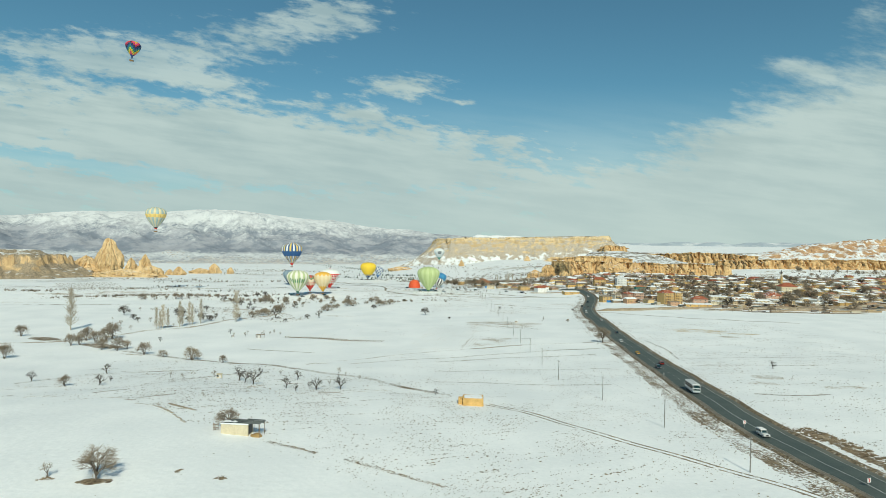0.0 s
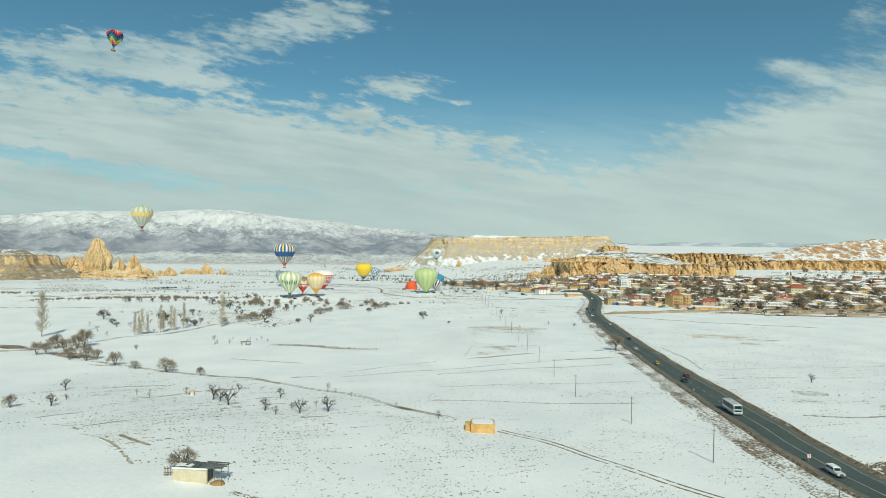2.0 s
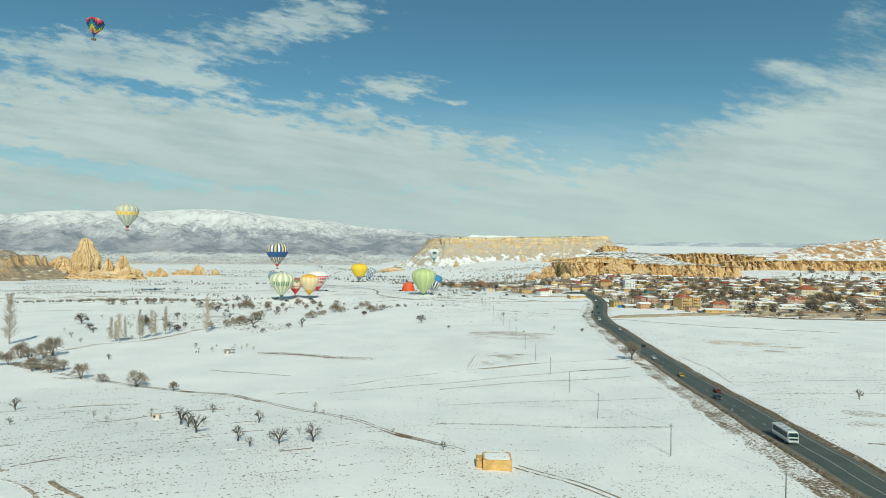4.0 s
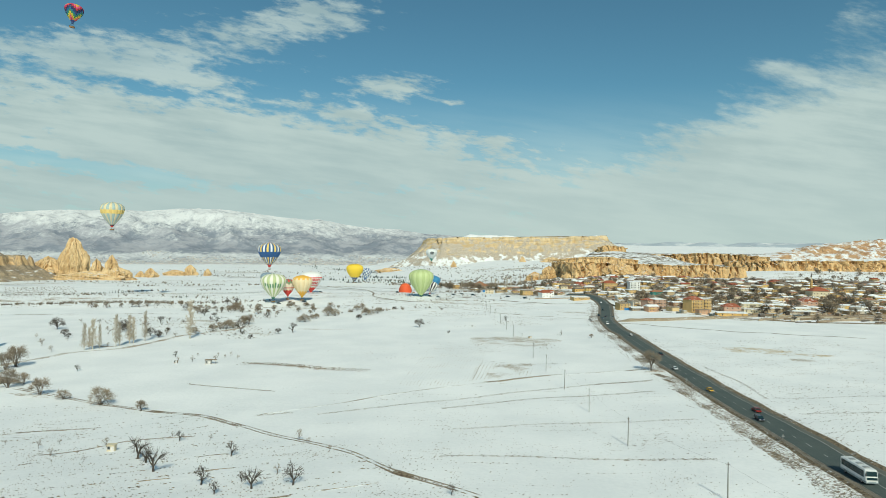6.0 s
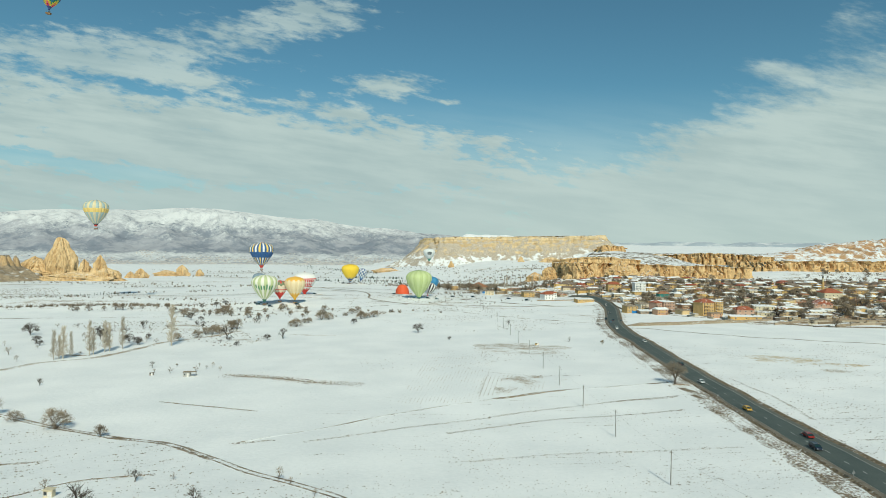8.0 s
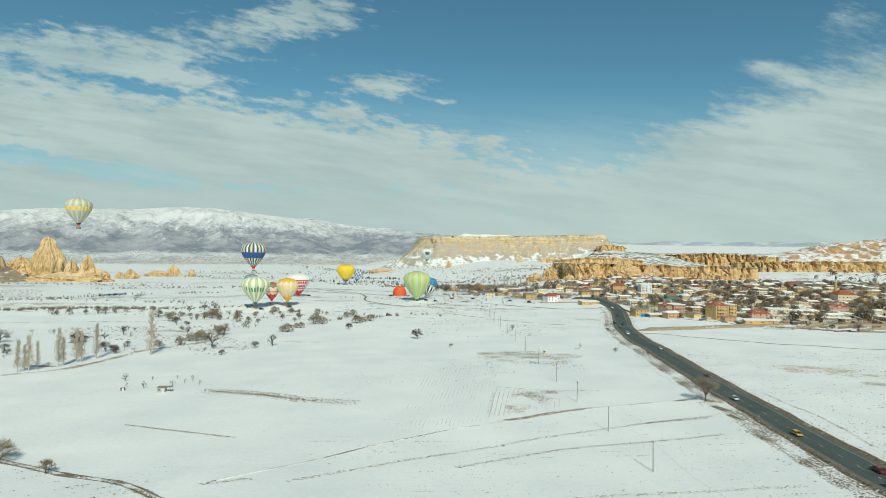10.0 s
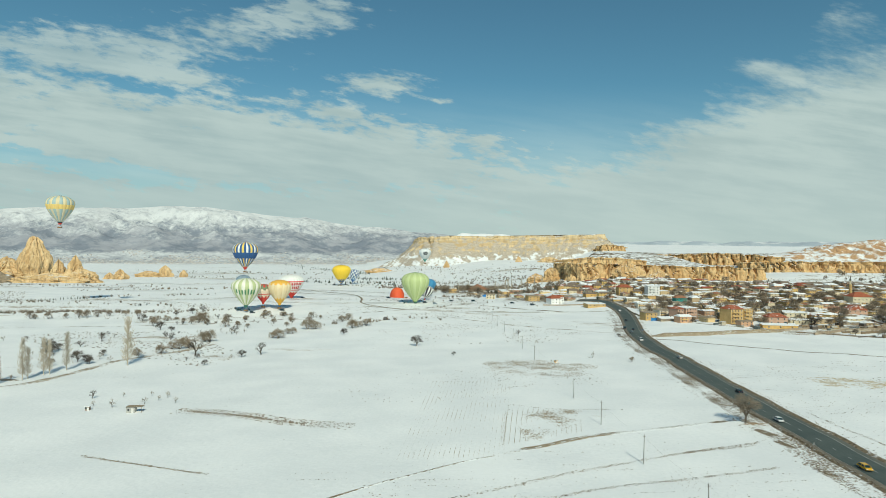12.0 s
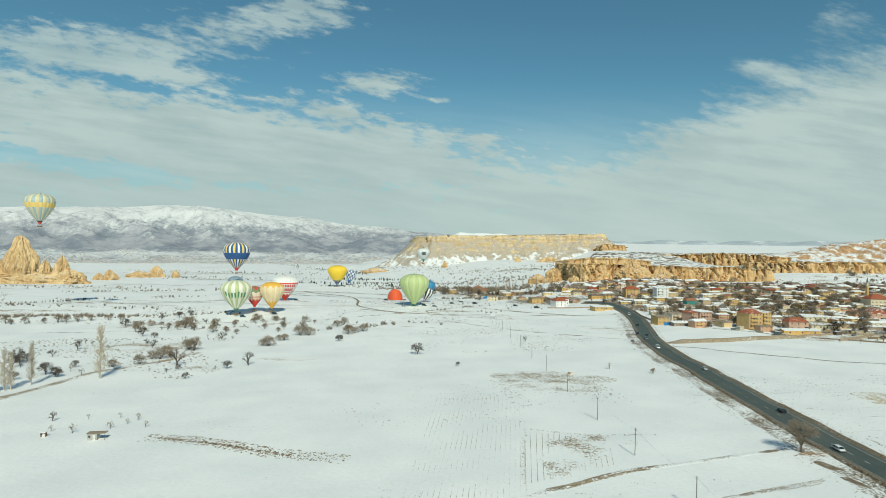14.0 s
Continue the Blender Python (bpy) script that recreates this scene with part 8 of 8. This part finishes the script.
def bus(m):
    base = tagged(empty("coach", m), "white touring coach with dark windows on the road", "bus", "vehicles on the road")
    white = lacquer("coach_white", (0.74, 0.75, 0.74))
    bm = bmesh.new()
    prism(bm, [(-6, 0.45), (5.85, 0.45), (6, 0.9), (5.95, 1.7), (5.55, 3.15), (5.2, 3.3), (-5.8, 3.3), (-6, 3.1)], -1.25, 1.25)
    bmesh.ops.bevel(bm, geom=bm.edges[:], offset=0.12, segments=2, affect="EDGES")
    part("body", bm, white, base)
    for s in (-1, 1):
        bm = bmesh.new()
        n_ = 7
        for k in range(n_):
            x = -5.5 + k * 10.5 / n_
            box(bm, x + 0.04, x + 10.5 / n_ - 0.04, s * 1.25 - 0.03, s * 1.25 + 0.03, 1.6, 2.95)
        tagged(part("side_glass", bm, M["carglass"], base, "row of dark side windows"))
    bm = bmesh.new()
    vs = [bm.verts.new(p) for p in ((6.0, -1.08, 1.25), (6.0, 1.08, 1.25), (5.62, 1.05, 3.0), (5.62, -1.05, 3.0))]
    bm.faces.new(vs)
    bmesh.ops.translate(bm, verts=bm.verts[:], vec=(0.03, 0, 0))
    part("windscreen", bm, M["carglass"], base, "large dark windscreen")
    for x in (-3.2, 0.4, 3.4):
        bm = bmesh.new()
        box(bm, x - 0.6, x + 0.6, -0.6, 0.6, 3.29, 3.46, 0.05)
        part("roof_hatch", bm, M["metal"], base)
    wheel_part(base, [(x, y) for x in (-3.6, 3.9) for y in (-1.12, 1.12)], 0.5, 0.3)
    for s in (-1, 1):
        bm = bmesh.new()
        rod(bm, (5.8, s * 1.2, 2.9), (6.35, s * 1.42, 2.75), 0.04, 0.04, 5)
        box(bm, 6.25, 6.4, s * 1.42 - 0.12, s * 1.42 + 0.12, 2.1, 2.75, 0.04)
        part("mirror", bm, M["darkmetal"], base)
        bm = bmesh.new()
        box(bm, 5.85, 6.03, s * 0.95 - 0.18, s * 0.95 + 0.18, 0.7, 0.95, 0.04)
        part("headlamp", bm, M["lamp_white"], base)
    bm = bmesh.new()
    box(bm, -6.03, 6.02, -1.27, 1.27, 0.62, 0.9)
    part("stripe", bm, lacquer("coach_grey", (0.35, 0.40, 0.42)), base, "grey stripe along the skirt")


def offroader(tone, label, m):
    """A boxy hardtop off-road car that faces +x."""
    base = tagged(empty("car", m), label, "car", "vehicles on the road")
    bm = bmesh.new()
    box(bm, -2.3, 2.25, -0.85, 0.85, 0.5, 1.12, 0.05)
    part("body", bm, tone, base)
    bm = bmesh.new()
    prism(bm, [(-2.32, 1.1), (0.75, 1.1), (0.5, 1.9), (0.3, 2.02), (-2.25, 2.02)], -0.82, 0.82)
    bmesh.ops.bevel(bm, geom=bm.edges[:], offset=0.05, segments=2, affect="EDGES")
    part("hardtop", bm, tone, base, "white ribbed hardtop")
    bm = bmesh.new()
    vs = [bm.verts.new(p) for p in ((0.76, -0.7, 1.22), (0.76, 0.7, 1.22), (0.56, 0.66, 1.82), (0.56, -0.66, 1.82))]
    bm.faces.new(vs)
    part("windscreen", bm, M["carglass"], base, "flat dark windscreen")
    for s in (-1, 1):
        bm = bmesh.new()
        for a, b in ((-2.1, -1.0), (-0.85, -0.15), (-0.05, 0.5)):
            box(bm, a, b, s * 0.83 - 0.015, s * 0.83 + 0.015, 1.28, 1.78)
        part("side_glass", bm, M["carglass"], base, "dark side windows")
        bm = bmesh.new()
        box(bm, 1.0, 2.2, s * 0.85 - 0.1, s * 0.85 + 0.06, 0.82, 1.0, 0.04)
        part("wing", bm, tone, base)
        bm = bmesh.new()
        bmesh.ops.create_cone(bm, cap_ends=True, segments=12, radius1=0.12, radius2=0.11, depth=0.06, matrix=Matrix.Translation((2.28, s * 0.6, 0.86)) @ Matrix.Rotation(math.pi / 2, 4, "Y"))
        part("headlamp", bm, M["lamp_white"], base)
    bm = bmesh.new()
    box(bm, 2.24, 2.28, -0.4, 0.4, 0.66, 1.02, 0.01)
    part("grille", bm, M["darkmetal"], base, "dark radiator grille")
    bm = bmesh.new()
    box(bm, 2.26, 2.42, -0.88, 0.88, 0.46, 0.62, 0.03)
    part("bumper", bm, M["darkmetal"], base)
    bm = bmesh.new()
    for k in range(6):
        box(bm, -2.0 + k * 0.4, -1.95 + k * 0.4, -0.7, 0.7, 2.015, 2.05)
    part("roof_rib", bm, tone, base)
    wheel_part(base, [(x, y) for x in (-1.35, 1.4) for y in (-0.74, 0.74)], 0.40, 0.24)


def on_road(y, off, away):
    """A pose on the road; off: metres to the right of its middle; away: it drives off into the distance."""
    p, turn, s = road_at(y)
    q = p + s * off
    return Matrix.Translation((q.x, q.y, ground_z(q.x, q.y) + ROAD_LIFT + 0.02)) @ Matrix.Rotation(turn + (0 if away else math.pi), 4, "Z")


DARK, REDP, YELP, WHITEP, SILVER = lacquer("dark_blue_paint", (0.02, 0.03, 0.05)), lacquer("red_paint", (0.30, 0.03, 0.025)), lacquer("taxi_yellow", (0.75, 0.42, 0.03)), lacquer("white_paint", (0.76, 0.76, 0.75)), lacquer("silver_blue_paint", (0.22, 0.28, 0.33))
bus(on_road(211, -4.3, False) @ Matrix.Diagonal((0.84, 1.06, 1.06, 1)))
offroader(WHITEP, "boxy white off-road car driving on the asphalt road", on_road(156, -4.3, False))
car("estate", DARK, "dark blue estate car on the road", on_road(266, -4.3, False))
car("saloon", REDP, "dark red saloon car on the road", on_road(279, 0.3, True))
car("saloon", YELP, "yellow taxi on the road", on_road(311, -4.3, False))
car("saloon", WHITEP, "white saloon car on the road", on_road(357, -4.3, False))
car("saloon", DARK, "black saloon car driving away", on_road(401, 0.3, True))
car("saloon", WHITEP, "white saloon car on the road", on_road(484, 0.3, True))
car("van", WHITEP, "white van coming out of the village", on_road(553, -4.3, False))
car("saloon", SILVER, "silver saloon car on the road", on_road(592, -4.3, False))
car("estate", DARK, "dark estate car near the village", on_road(662, -4.3, False))
car("van", WHITEP, "white van at the village's edge", on_road(725, -4.3, False))
for x, y, turn, tone, k, words in ((207, 612, 65, DARK, "saloon", "dark saloon car parked beside the road"), (211, 604, 60, SILVER, "estate", "grey estate car parked beside the road"), (203, 619, 70, DARK, "van", "dark van parked beside the road"), (262, 640, 10, WHITEP, "van", "white van parked beside a house"),
                                   (62, 822, 0, DARK, "van", "dark van parked beside a balloon"), (40, 815, 20, WHITEP, "van", "white van parked beside a balloon"), (72, 812, -10, SILVER, "pickup", "grey pickup parked beside a balloon"), (24, 893, 0, DARK, "van", "dark van parked near a balloon"),
                                   (95, 845, 5, DARK, "pickup", "dark pickup parked on the snow"), (120, 842, 0, DARK, "van", "dark van parked on the snow"), (108, 860, 30, WHITEP, "van", "white van parked on the snow"), (-110, 752, 10, DARK, "pickup", "dark pickup parked beside a balloon"),
                                   (-125, 765, 30, SILVER, "van", "grey van parked beside a balloon"), (-84, 765, 0, DARK, "van", "dark van parked beside a balloon"), (-78, 889, 0, DARK, "pickup", "dark pickup parked beside a balloon"), (-58, 1183, 0, DARK, "van", "dark van parked beside a balloon"), (178, 800, 15, DARK, "van", "dark van parked on a snowy track"), (160, 818, 15, DARK, "pickup", "dark pickup parked on a snowy track")):
    car(k, tone, words, pose(x, y, ground_z(x, y) + 0.15, 0, 0, turn))
